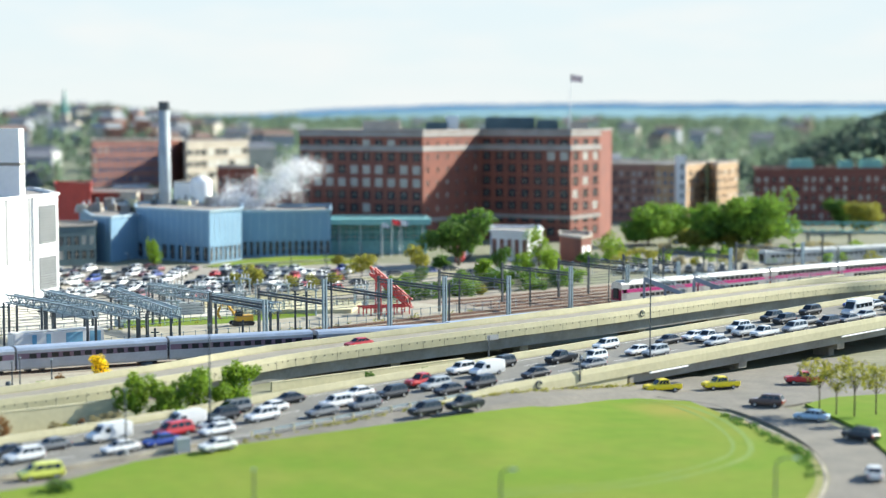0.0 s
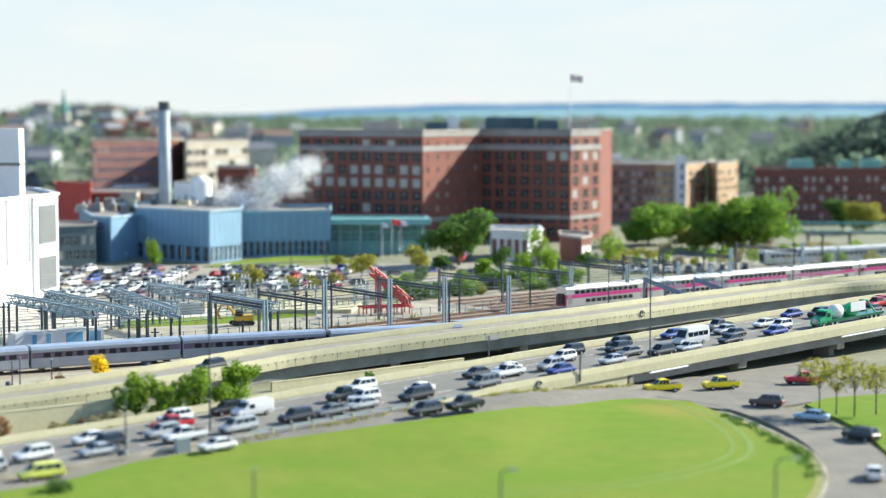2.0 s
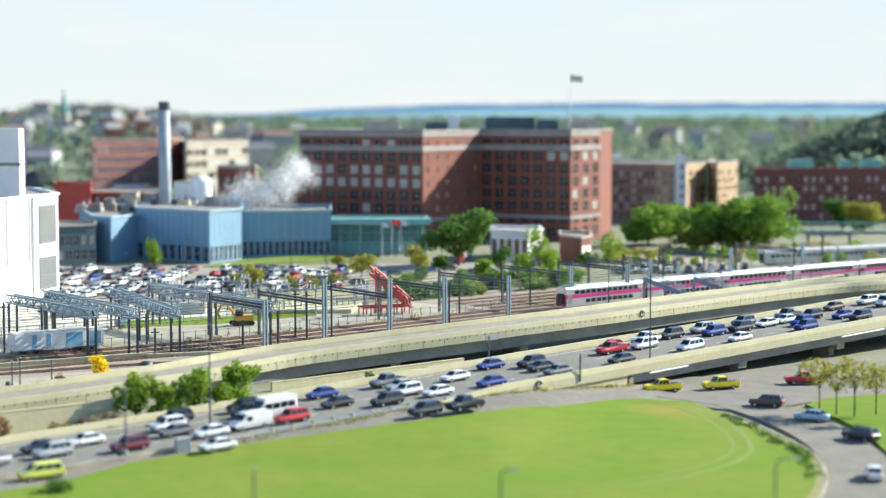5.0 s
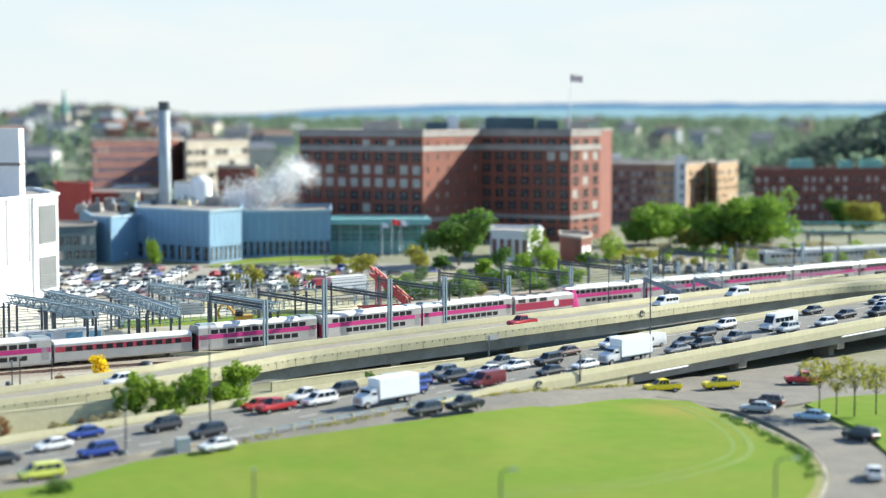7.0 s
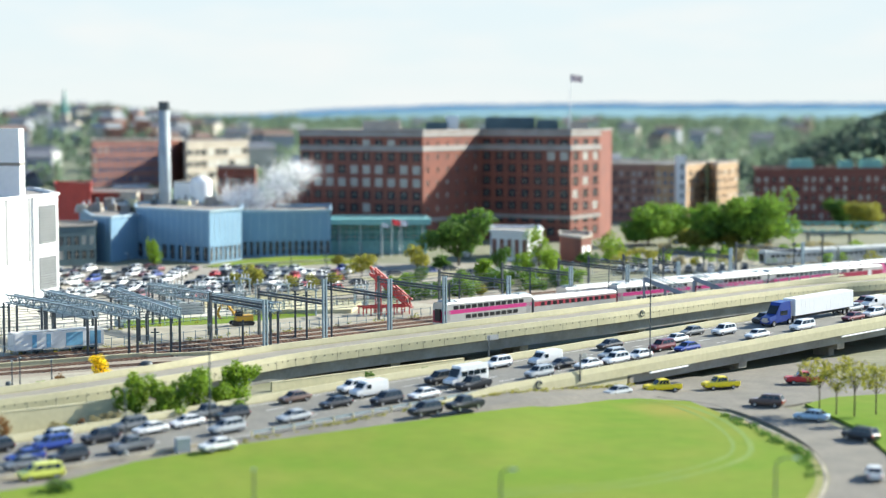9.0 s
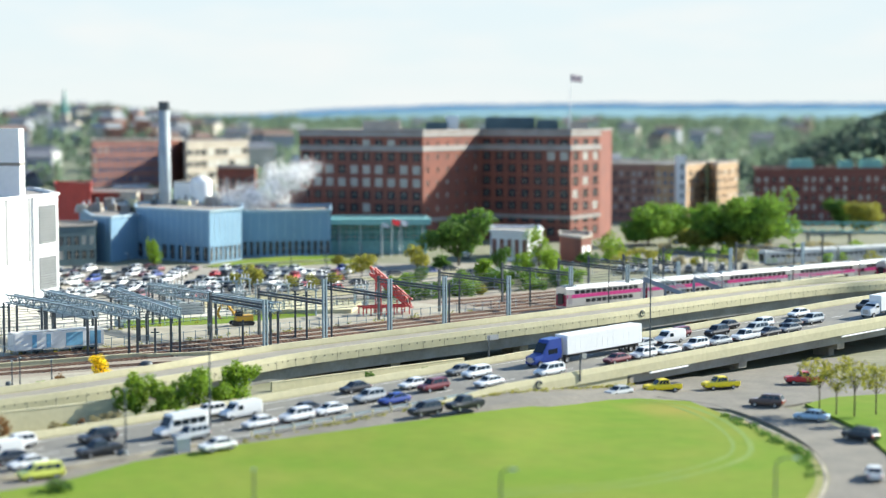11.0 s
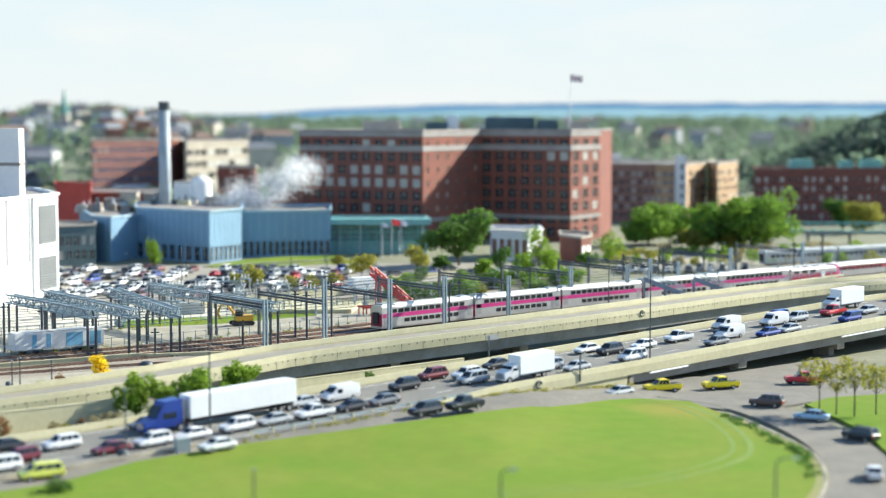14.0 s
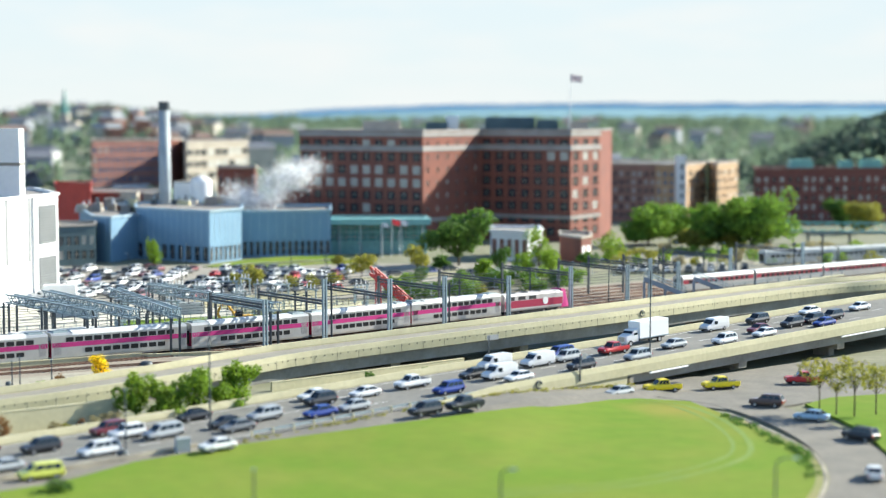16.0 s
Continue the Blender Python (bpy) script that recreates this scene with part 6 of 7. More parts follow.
for k in range(22):
    y = tk.uniform(392, 432)
    x = tk.uniform(-2.0, 25.0) + (y - 400) * 0.25 if k < 16 else tk.uniform(-12.0, 0.0)
    tree(x, y, -0.2, tk.uniform(2.4, 5.4), tk.uniform(4.0, 7.0), tk.choice((LEAF, LEAF, LEAFMID)), "dense dark green shrub beside the rail yard", 700, 0.24, 400 + k, 0.06, "shrub", 6)
LEAFDRY = foliage("leaf_dry", (0.42, 0.35, 0.18), (0.33, 0.3, 0.16))
for i, (x, y, h, w, c) in enumerate(((-49.08, 225.64, 1.9, 2.6, LEAFDRY), (-47.62, 226.45, 1.5, 2.4, LEAFOLIVE), (-45.85, 227.28, 2.2, 1.6, LEAFRUST), (-44.52, 228.94, 2.0, 2.8, LEAFDRY), (-42.51, 230.62, 2.4, 3.0, LEAFDRY), (-38.06, 232.33, 1.4, 2.5, LEAFDRY), (-56.44, 265.73, 1.9, 2.8, LEAFRUST), (-54.88, 266.29, 1.5, 2.4, LEAFDRY), (-53.31, 266.85, 1.3, 2.0, LEAFRUST), (-61.78, 263.50, 0.9, 2.6, LEAFDRY))):
    tree(x, y, -0.25, h, w, c, "dry straggling bush on the bank", 320, 0.16, 140 + i, 0.05, "shrub", 4)
rim = curve_path([(37.70, 238.51, 0), (41.02, 221.65, 0), (42.30, 210.48, 0), (40.67, 196.58, 0)], 0.8)
wr = random.Random(12)
me = leaves([(p.x + wr.uniform(-0.7, 0.7), p.y + wr.uniform(-0.7, 0.7), 0.2, wr.uniform(0.4, 0.9), wr.uniform(0.2, 0.55)) for p in rim if wr.random() < 0.75], 2600, 0.13, 8)
me.materials.append(LEAF)
weeds = new("weeds", me)
tagged(weeds, "ragged dark weeds along the lawn's rim", "weeds", kind="stuff")
spots = []
for s in np.arange(-14, 56, 0.7):
    if wr.random() < 0.7:
        q = HIGHWAY.at(H0 + s, -10.4 - wr.uniform(0, 0.9))[0]
        spots.append((q.x, q.y, frontage_height(s) + 0.12, wr.uniform(0.3, 0.7), wr.uniform(0.15, 0.45)))
me = leaves(spots, 2400, 0.12, 18)
me.materials.append(LEAFOLIVE)
tagged(new("weeds", me), "dry olive weeds along the foot of the parapet", "weeds", kind="stuff")
spots = [(q.x + wr.uniform(-1, 1), q.y + wr.uniform(-1, 1), wr.uniform(0.7, 1.1), wr.uniform(0.3, 0.8), wr.uniform(0.2, 0.5)) for q in [TRACK.at(u, wr.choice((10.8, 12.5, 33.0)))[0] for u in np.arange(290, 425, 1.1)]]
me = leaves(spots, 2600, 0.14, 19)
me.materials.append(LEAFOLIVE)
tagged(new("weeds", me), "scattered scrubby weeds beside the tracks", "weeds", kind="stuff")
tree(4.24, 482.70, 0, 14.6, 21.0, LEAF, "broad dark green maple in full leaf", 4200, 0.5, 61, 0.14, lobes=10)
tree(-6.64, 459.99, 0, 7.6, 6.5, LEAFOLIVE, "tree turning olive and gold", 900, 0.35, 62, 0.2)
tree(-19.98, 442.37, 0, 6.0, 9.5, LEAFOLIVE, "low spreading olive tree by the car park", 900, 0.35, 63, 0.25)
tree(-76.91, 479.06, 0, 7.4, 5.4, LEAFBRIGHT, "conical green tree by the plant", 900, 0.3, 64, 0.08)
tree(-43.18, 408.22, 0, 6.2, 6.2, LEAFOLIVE, "tree turning orange in the car park", 900, 0.3, 65, 0.25)
for i, (x, y) in enumerate(((-34.58, 409.54), (-29.60, 408.22), (-25.35, 416.26), (-27.33, 468.46), (-47.56, 416.26))):
    tree(x, y, 0, 4.0, 4.0, LEAFOLIVE, "small olive tree on a car park island", 500, 0.26, 70 + i, 0.3)
for i, (px, y, h, w, c) in enumerate(((25.6, 480, 10.5, 8.5, LEAFBRIGHT), (14.6, 462, 6.5, 6.0, LEAF), (20.0, 455, 5.5, 7.0, LEAFBRIGHT), (27.2, 455, 6.5, 7.0, LEAFBRIGHT), (45.3, 490, 9.8, 8.6, LEAFBRIGHT), (37.6, 470, 5.0, 6.0, LEAF), (9.3, 420, 7.5, 4.2, LEAFBRIGHT), (-10.6, 402, 4.5, 3.6, LEAFBRIGHT), (-0.6, 470, 4.0, 5.0, LEAF), (16.1, 425, 3.4, 4.0, LEAF), (29.0, 432, 3.6, 5.0, LEAF))):
    tree(px, y, -0.2, h, w, c, "green tree beside the rail yard", 1000, 0.32, 80 + i, 0.12)
for i, (px, y, h, w, c) in enumerate(((63.7, 560, 11.5, 17, LEAFMID), (71.3, 568, 13, 15, LEAFMID), (79.0, 540, 15.0, 17, LEAFMID), (87.3, 538, 16.0, 19, LEAF), (95.4, 534, 18.5, 21, LEAFMID), (91.0, 530, 15.5, 15, LEAFMID), (59.7, 560, 8, 8, LEAFMID), (75.5, 540, 6.5, 13, LEAFOLIVE), (85.5, 540, 5.5, 10, LEAFOLIVE), (144.5, 620, 11, 15, LEAFOLIVE), (139.0, 630, 11, 12, LEAF))):
    tree(px, y, -0.2, h, w, c, "large green tree before the apartment blocks", 3600, 0.5, 100 + i, 0.1, lobes=9)
for i, (x, y, h) in enumerate(((50.88, 242.19, 7.6), (52.67, 239.87, 7.2), (54.78, 238.51, 8.0), (57.97, 239.87, 7.0), (59.87, 235.38, 8.0))):
    tree(x, y, 0.0, h, 5.2, LEAFOLIVE, "slim young tree with thin olive-gold leaf", 420, 0.22, 120 + i, 0.45, lobes=6)


# hedges, parked cars and a paved yard beyond the right-hand tracks
bm = bmesh.new()
slab(bm, [(45.0, 470.0), (60.0, 462.0), (150.0, 506.0), (162.0, 545.0), (54.0, 518.0)], -0.28, -0.05)
structure("depot_yard", bm, YARD, "grey paved depot yard beside the tracks", "yard")
hd = random.Random(77)
for k in range(44):
    px = 1075 + (k % 22) * 26
    yy = hd.uniform(478, 498) + (34 if k > 21 else 0)
    x = (px - 784) / 3200 * yy
    tree(x, yy, -0.25, hd.uniform(2.0, 4.2), hd.uniform(4, 7), hd.choice((LEAFMID, LEAFOLIVE, LEAFBRIGHT, LEAFDRY)), "scrubby green bush along the depot fence", 320, 0.3, 300 + k, 0.05, "shrub", 4)
for k in range(24):
    px = 1100 + (k % 12) * 20
    yy = 462 + 7 * (k // 12)
    vehicle(hd.choice(("sedan", "suv")), hd.choice(("white", "silver", "dark", "grey")), pose((px - 784) / 3200 * yy, yy, -0.05, 0, 0, 80), "cars in the depot yard", True)

# ---- poles, lamps and signs ----
def street_lamp(x, y, z, high, arm=2.2, turn=0, label="slender grey street lamp with a curved arm"):
    t = thing("street_lamp", pose(x, y, z, 0, 0, turn), label, "street lamp", "street lamps")
    bm = bmesh.new()
    beam(bm, (0, 0, -0.3), (0, 0, high - 0.6), 0.13, 0.08, 8)
    part("pole", bm, DARKSTEEL, t)
    if arm:
        bm = bmesh.new()
        pts = [(0, 0, high - 0.6), (arm * 0.12, 0, high - 0.2), (arm * 0.45, 0, high), (arm, 0, high)]
        for a, b in zip(pts, pts[1:]):
            beam(bm, a, b, 0.06, sides=6)
        part("arm", bm, DARKSTEEL, t)
        bm = bmesh.new()
        box(bm, arm - 0.1, arm + 0.65, -0.16, 0.16, high - 0.12, high + 0.06, 0.04)
        part("lamp_head", bm, GALV, t)
    else:
        bm = bmesh.new()
        box(bm, -0.16, 0.16, -0.16, 0.16, high - 0.65, high - 0.5)
        part("lamp_head", bm, GALV, t)


street_lamp(-17.74, 167.51, 0, 7.5, 0)
street_lamp(5.38, 166.39, 0, 7.1, 1.0, 20)
street_lamp(31.39, 168.64, 0, 7.7, 1.9, 20)
street_lamp(-29.14, 224.03, 0, 14.6, 0, 0, "tall grey lamp mast beside the highway")
street_lamp(-37.44, 211.19, 0, 8.4, 0, 0, "grey lamp post beside the highway")
street_lamp(31.46, 272.90, 0.0, 17.2, 0.0, 0, "tall grey lamp mast beside the highway")
for x, y, h, a in ((33.70, 366.18, 11.0, -1.6), (-61.77, 426.04, 9.5, 0.0), (-63.45, 445.47, 9.0, 0.0), (-82.59, 473.70, 4.0, -1.0), (-21.79, 482.70, 6.0, -1.2), (-30.72, 475.47, 5.0, -1.2), (-39.52, 468.46, 4.5, 1.0), (-31.87, 486.39, 4.5, -1.0), (61.40, 465.04, 7.5, -1.6), (73.56, 482.70, 6.0, 1.4), (-7.42, 482.70, 6.5, 0.0)):
    street_lamp(x, y, 0, h, a)
for x, y, h in ((-61.74, 257.04, 5.5), (-60.61, 257.04, 6.0), (-57.23, 262.40, 5.0)):
    street_lamp(x, y, 0, h, 0, 0, "thin grey pole beside the ramp")
# sign posts on the parapets
for s, n, h, w in ((46.3, 9.9, 4.2, 2.4), (45.6, -9.9, 3.4, 0.9)):
    q = HIGHWAY.at(H0 + s, n)[0]
    t = thing("road_sign", pose(q.x, q.y, q.z, 0, 0, 42), "back of a road sign on a grey post", "road sign", "road signs")
    bm = bmesh.new()
    box(bm, -0.09, 0.09, -0.09, 0.09, -0.5, h)
    part("post", bm, DARKSTEEL, t)
    bm = bmesh.new()
    box(bm, -w / 2 + 0.8, w / 2 + 0.8, -0.06, -0.02, h - 0.7, h + 0.1)
    part("panel", bm, mat("sign_back", (0.35, 0.36, 0.36), 0.5), t)
# white conduits under the parapet and ring marks on the concrete
for s0, s1 in ((60.5, 69.2), (108.4, 120.6)):
    t = thing("conduit", Matrix(), "white conduit pipe along the viaduct's flank", "pipe", "conduits")
    bm = bmesh.new()
    a, b = HIGHWAY.at(H0 + s0, -10.0, -1.15)[0], HIGHWAY.at(H0 + s1, -10.0, -1.15)[0]
    beam(bm, a, b, 0.16, sides=8)
    part("pipe", bm, WHITE, t)
    for f in (0.1, 0.5, 0.9):
        bm = bmesh.new()
        q = a.lerp(b, f)
        box(bm, -0.1, 0.1, 0, 0.75, -0.12, 0.12)
        part("bracket", bm, GALV, t, m=pose(q.x, q.y, q.z, 0, 0, 42))
for line, s, n in ((HIGHWAY, H0 + 37.3, -9.86), (RAMP, 429.8, -5.26)):
    q, w = line.at(s, n, 0.1)
    t = thing("ring_mark", Matrix.Translation(q) @ Matrix.Rotation(math.atan2(w.y, w.x), 4, "Z"), "dark ring fixed to the concrete parapet", "ring", "ring marks")
    bm = bmesh.new()
    for k in range(12):
        a, b = k * math.tau / 14, (k + 1) * math.tau / 14
        beam(bm, (0.55 * math.cos(a), 0, 0.55 * math.sin(a)), (0.55 * math.cos(b), 0, 0.55 * math.sin(b)), 0.1, sides=5)
    part("ring", bm, DARKSTEEL, t)
# covered stairs and a long walkway beside the tracks
WALK = mat("stair_blue_grey", (0.3, 0.34, 0.4), 0.6, size=2.0)
for a, b in (((  40.65, 364.0, 7.77), (49.13, 364.0, 4.56)), ((51.81, 372.0, 7.18), (59.08, 372.0, 4.37))):
    a, b = Vector(a), Vector(b)
    t = thing("covered_stair", Matrix(), "dark blue-grey covered stair down to the platforms", "stair", "covered stairs")
    for dy in (-1.2, 1.2):
        bm = bmesh.new()
        v = [bm.verts.new(p + Vector((0, dy + e, z))) for e in (-0.05, 0.05) for p, z in ((a, -1.2), (b, -1.2), (b, -0.3), (a, -0.3))]
        for f in ((0, 1, 2, 3), (4, 5, 6, 7), (0, 1, 5, 4), (1, 2, 6, 5), (2, 3, 7, 6), (3, 0, 4, 7)):
            bm.faces.new([v[k] for k in f])
        part("side_panel", bm, WALK, t)
        bm = bmesh.new()
        for z in (0.3, 0.9):
            beam(bm, a + Vector((0, dy, z)), b + Vector((0, dy, z)), 0.06, sides=5)
        for k in range(15):
            p = a.lerp(b, k / 14) + Vector((0, dy, -0.3))
            beam(bm, p, p + Vector((0, 0, 1.2)), 0.045, sides=4)
        part("railing", bm, GALV, t)
    bm = bmesh.new()
    for k in range(14):
        p = a.lerp(b, (k + 0.5) / 14)
        box(bm, p.x - 0.3, p.x + 0.3, p.y - 1.15, p.y + 1.15, p.z - 1.1, p.z - 0.9)
    part("treads", bm, DIRTY_CONCRETE, t)
    for p in (a, a.lerp(b, 0.5), b):
        bm = bmesh.new()
        box(bm, p.x - 0.15, p.x + 0.15, p.y - 0.9, p.y + 0.9, -0.3, p.z - 1.0)
        part("support", bm, WALK, t)
a, b = Vector((60.66, 376.0, 3.87)), Vector((88.14, 398.0, 5.01))
t = thing("walkway", Matrix(), "long pale sloping walkway with rails", "walkway")
bm = bmesh.new()
sweep(bm, [a.lerp(b, k / 10) for k in range(11)], [(-0.9, -0.2), (0.9, -0.2), (0.9, 0.0), (-0.9, 0.0)])
part("deck", bm, CONCRETE, t)
for n in (-0.9, 0.9):
    bm = bmesh.new()
    sweep(bm, [a.lerp(b, k / 10) for k in range(11)], [(n - 0.04, 0.95), (n + 0.04, 0.95), (n + 0.04, 1.05), (n - 0.04, 1.05)])
    part("handrail", bm, GALV, t)
for k in range(11):
    p = a.lerp(b, k / 10)
    bm = bmesh.new()
    box(bm, p.x - 0.08, p.x + 0.08, p.y - 0.08, p.y + 0.08, -0.3, p.z + 1.0)
    part("post", bm, GALV, t)
# guard rail on posts beside the lower highway
t = thing("guard_rail", Matrix(), "weathered steel guard rail on pale posts", "guard rail")
bm = bmesh.new()
sweep(bm, [HIGHWAY.at(H0 + s, -9.4)[0] for s in range(-12, 31, 3)], [(-0.04, 0.45), (0.04, 0.45), (0.04, 0.72), (-0.04, 0.72)])
part("rail", bm, GALV, t)
for s in np.arange(-12, 31, 3.2):
    q, w = HIGHWAY.at(H0 + s, -9.52)
    bm = bmesh.new()
    box(bm, -0.1, 0.1, -0.08, 0.08, -0.6, 0.8)
    part("post", bm, CONCRETE, t, m=pose(q.x, q.y, q.z, 0, 0, 42))
bm = bmesh.new()
sweep(bm, [HIGHWAY.at(H0 + s, -9.5)[0] for s in range(-200, -11, 9)], [(-0.25, -0.5), (0.25, -0.5), (0.15, 0.55), (-0.15, 0.55)])
structure("kerb_wall", bm, DIRTY_CONCRETE, "low stained concrete wall beside the highway", "wall")
# control cabinet by the lawn
t = thing("control_cabinet", pose(-30.77, 211.19, 0, 0, 0, 30), "pale grey metal control cabinet on the verge", "cabinet")
bm = bmesh.new()
box(bm, -0.85, 0.85, -0.45, 0.45, 0, 2.1)
part("body", bm, mat("cabinet_grey", (0.55, 0.57, 0.57), 0.5), t)
for k in (-0.42, 0.42):
    bm = bmesh.new()
    box(bm, k - 0.39, k + 0.39, -0.48, -0.44, 0.1, 2.0)
    part("door", bm, mat("cabinet_grey", (0.55, 0.57, 0.57), 0.5), t)
# dark crash cushions and boxes at the ramp's nose
for x, y, z, w in ((-46.94, 283.97, 0.0, 1.2), (-37.22, 208.03, 0.0, 0.8), (-11.52, 234.06, 0.0, 0.4), (-45.62, 226.86, 0.0, 0.5), (-63.59, 262.40, 0.0, 0.5)):
    t = thing("crash_drum", pose(x, y, z), "dark plastic crash barrel on the verge", "barrel", "crash barrels")
    bm = bmesh.new()
    loft(bm, [[(r * math.cos(k * math.tau / 12), r * math.sin(k * math.tau / 12), q) for k in range(12)] for r, q in ((w * 0.9, 0), (w, 0.25), (w * 0.85, 0.9), (w * 0.7, 1.2))])
    part("shell", bm, DARKSTEEL, t, smooth=True)

# low pale walls in the yard and along the left-hand verge
for a, b, h, z in (((-72.32, 278.66), (-49.24, 292.90), 1.3, 0), ((-49.24, 292.90), (-29.49, 298.45), 1.1, 0), ((-25.14, 262.40), (3.27, 288.88), 1.0, 0), ((-52.07, 373.35), (-18.34, 405.61), 1.6, 0), ((8.85, 292.90), (35.31, 324.52), 0.8, 0), ((-19.58, 433.31), (14.00, 465.04), 1.0, 0), ((-11.97, 405.61), (28.88, 426.04), 1.8, 0), ((-53.18, 479.06), (-22.56, 499.77), 0.7, 0), ((-57.07, 224.83), (-42.87, 236.71), 2.6, 0)):
    t = thing("low_wall", Matrix(), "low weathered concrete wall", "wall", "low walls")
    m, L = wall_pose(a, b)
    bm = bmesh.new()
    box(bm, 0, L, -0.2, 0.2, -0.3, h)
    part("stem", bm, CONCRETE, t, m=m)
    bm = bmesh.new()
    box(bm, -0.05, L + 0.05, -0.26, 0.26, h, h + 0.12)
    part("coping", bm, CONCRETE, t, m=m)

# loading dock with a dark shaded face beside the car park
t = thing("loading_dock", Matrix(), "long pale concrete loading dock with shaded face", "loading dock")
bm = bmesh.new()
slab(bm, [(-37.93, 357.25), (-18.23, 358.30), (-16.90, 373.67), (-33.63, 377.13)], -0.3, 1.5)
part("deck", bm, CONCRETE, t)
for k in range(16):
    bm = bmesh.new()
    p = Vector((-36.18, 366.92, 1.5)).lerp(Vector((-17.98, 366.92, 1.5)), k / 15)
    box(bm, p.x - 0.12, p.x + 0.12, p.y - 0.12, p.y + 0.12, 1.5, 2.5 + 0.15 * (k % 3))
    part("post", bm, CONCRETE if k % 3 else GALV, t)
# red steel loading ramp
t = thing("red_loading_frame", pose(-10.56, 357.54, -0.3, 0, 0, 20), "bright red steel loading frame with sloping conveyor", "loading frame")
for y in (-1.5, 1.5):
    for k in range(7):
        bm = bmesh.new()
        beam(bm, (-6 + k * 1.6, y, 0), (-6 + k * 1.6, y, 2.6 + 0.5 * max(0, k - 3)), 0.14, sides=5)
        part("leg", bm, REDPAINT, t)
    bm = bmesh.new()
    box(bm, -6.2, 4.0, y - 0.15, y + 0.15, 2.4, 2.75)
    part("rail", bm, REDPAINT, t)
    for dz in (0, 1.6):
        bm = bmesh.new()
        beam(bm, (4.2, y, 2.2 + dz), (-3.6, y, 8.8 + dz), 0.22, sides=5)
        part("boom_chord", bm, REDPAINT, t)
    bm = bmesh.new()
    for k in range(9):
        f, g = k / 9, (k + 1) / 9
        beam(bm, (4.2 - 7.8 * f, y, 2.2 + 6.6 * f), (4.2 - 7.8 * g, y, 3.8 + 6.6 * g), 0.13, sides=4)
    part("boom_lacing", bm, REDPAINT, t)
for k in range(8):
    f = k / 7
    bm = bmesh.new()
    box(bm, 4.0 - 7.8 * f, 4.35 - 7.8 * f, -1.6, 1.6, 2.2 + 6.6 * f, 2.5 + 6.6 * f)
    part("cross_beam", bm, REDPAINT, t)
bm = bmesh.new()
beam(bm, (-2.4, -1.5, 0), (-2.4, -1.5, 8.4), 0.2, sides=6)
beam(bm, (-2.4, 1.5, 0), (-2.4, 1.5, 8.4), 0.2, sides=6)
part("tower_legs", bm, REDPAINT, t)

# yellow excavator
EXY = mat("digger_yellow", (0.75, 0.42, 0.03), 0.5, size=1.5)
t = thing("excavator", pose(-37.77, 337.52, 0.7, 0, 0, 200), "yellow tracked excavator with folded boom", "excavator")
for y in (-1.1, 1.1):
    bm = bmesh.new()
    loft(bm, [[(x, y - 0.3, z) for x, z in ((-1.9, 0.1), (1.9, 0.1), (2.2, 0.5), (1.9, 0.9), (-1.9, 0.9), (-2.2, 0.5))], [(x, y + 0.3, z) for x, z in ((-1.9, 0.1), (1.9, 0.1), (2.2, 0.5), (1.9, 0.9), (-1.9, 0.9), (-2.2, 0.5))]])
    part("track", bm, TRIM, t)
bm = bmesh.new()
box(bm, -2.0, 1.2, -1.2, 1.2, 0.95, 2.0, 0.08)
part("house", bm, EXY, t)
bm = bmesh.new()
box(bm, 0.0, 1.4, 0.3, 1.2, 1.9, 3.1, 0.1)
part("cab", bm, CARGLASS, t)
for a, b, n in (((1.0, -0.3, 1.8), (3.2, -0.3, 4.8), "boom"), ((3.2, -0.3, 4.8), (4.6, -0.3, 2.6), "stick"), ((4.6, -0.3, 2.6), (4.0, -0.3, 1.4), "bucket")):
    bm = bmesh.new()
    beam(bm, a, b, 0.32, 0.22, 6)
    part(n, bm, EXY, t)

# pale store containers
for x, y, w in ((-53.59, 363.71, 10.0), (-73.33, 359.57, 9.0)):
    t = thing("store_container", pose(x, y, 0, 0, 0, 12), "pale steel store container in the yard", "container", "store containers")
    bm = bmesh.new()
    box(bm, -w / 2, w / 2, -1.3, 1.3, 0.0, 2.3)
    bmesh.ops.bevel(bm, geom=bm.edges[:], offset=0.05, segments=1, affect="EDGES")
    part("shell", bm, mat("container_grey", (0.5, 0.52, 0.5), 0.6, size=3.0), t)
    for k in range(int(w / 0.9)):
        bm = bmesh.new()
        box(bm, -w / 2 + 0.3 + k * 0.9, -w / 2 + 0.6 + k * 0.9, -1.34, 1.34, 0.15, 2.15)
        part("rib", bm, mat("container_grey", (0.5, 0.52, 0.5)), t)
FLAGS = []
def flag(x, y, base, high, cloth, w, h, label, pole=True):
    t = thing("flag", pose(x, y, base), label, "flag", "flags")
    if pole:
        bm = bmesh.new()
        beam(bm, (0, 0, 0), (0, 0, high), 0.1, 0.06)
        part("pole", bm, WHITE, t)
    bm = bmesh.new()
    for k in range(5):
        x0, x1 = w * k / 5, w * (k + 1) / 5
        y0, y1 = 0.18 * w * math.sin(k * 1.3) * 0.4, 0.18 * w * math.sin((k + 1) * 1.3) * 0.4
        v = [bm.verts.new(p) for p in ((x0, y0, high - h - 0.08 * k), (x1, y1, high - h - 0.08 * (k + 1)), (x1, y1, high - 0.1 - 0.12 * k), (x0, y0, high - 0.1 - 0.12 * k))]
        bm.faces.new(v)
    bmesh.ops.solidify(bm, geom=bm.faces[:], thickness=0.03)
    f = part("cloth", bm, cloth, t)
    FLAGS.append(f)
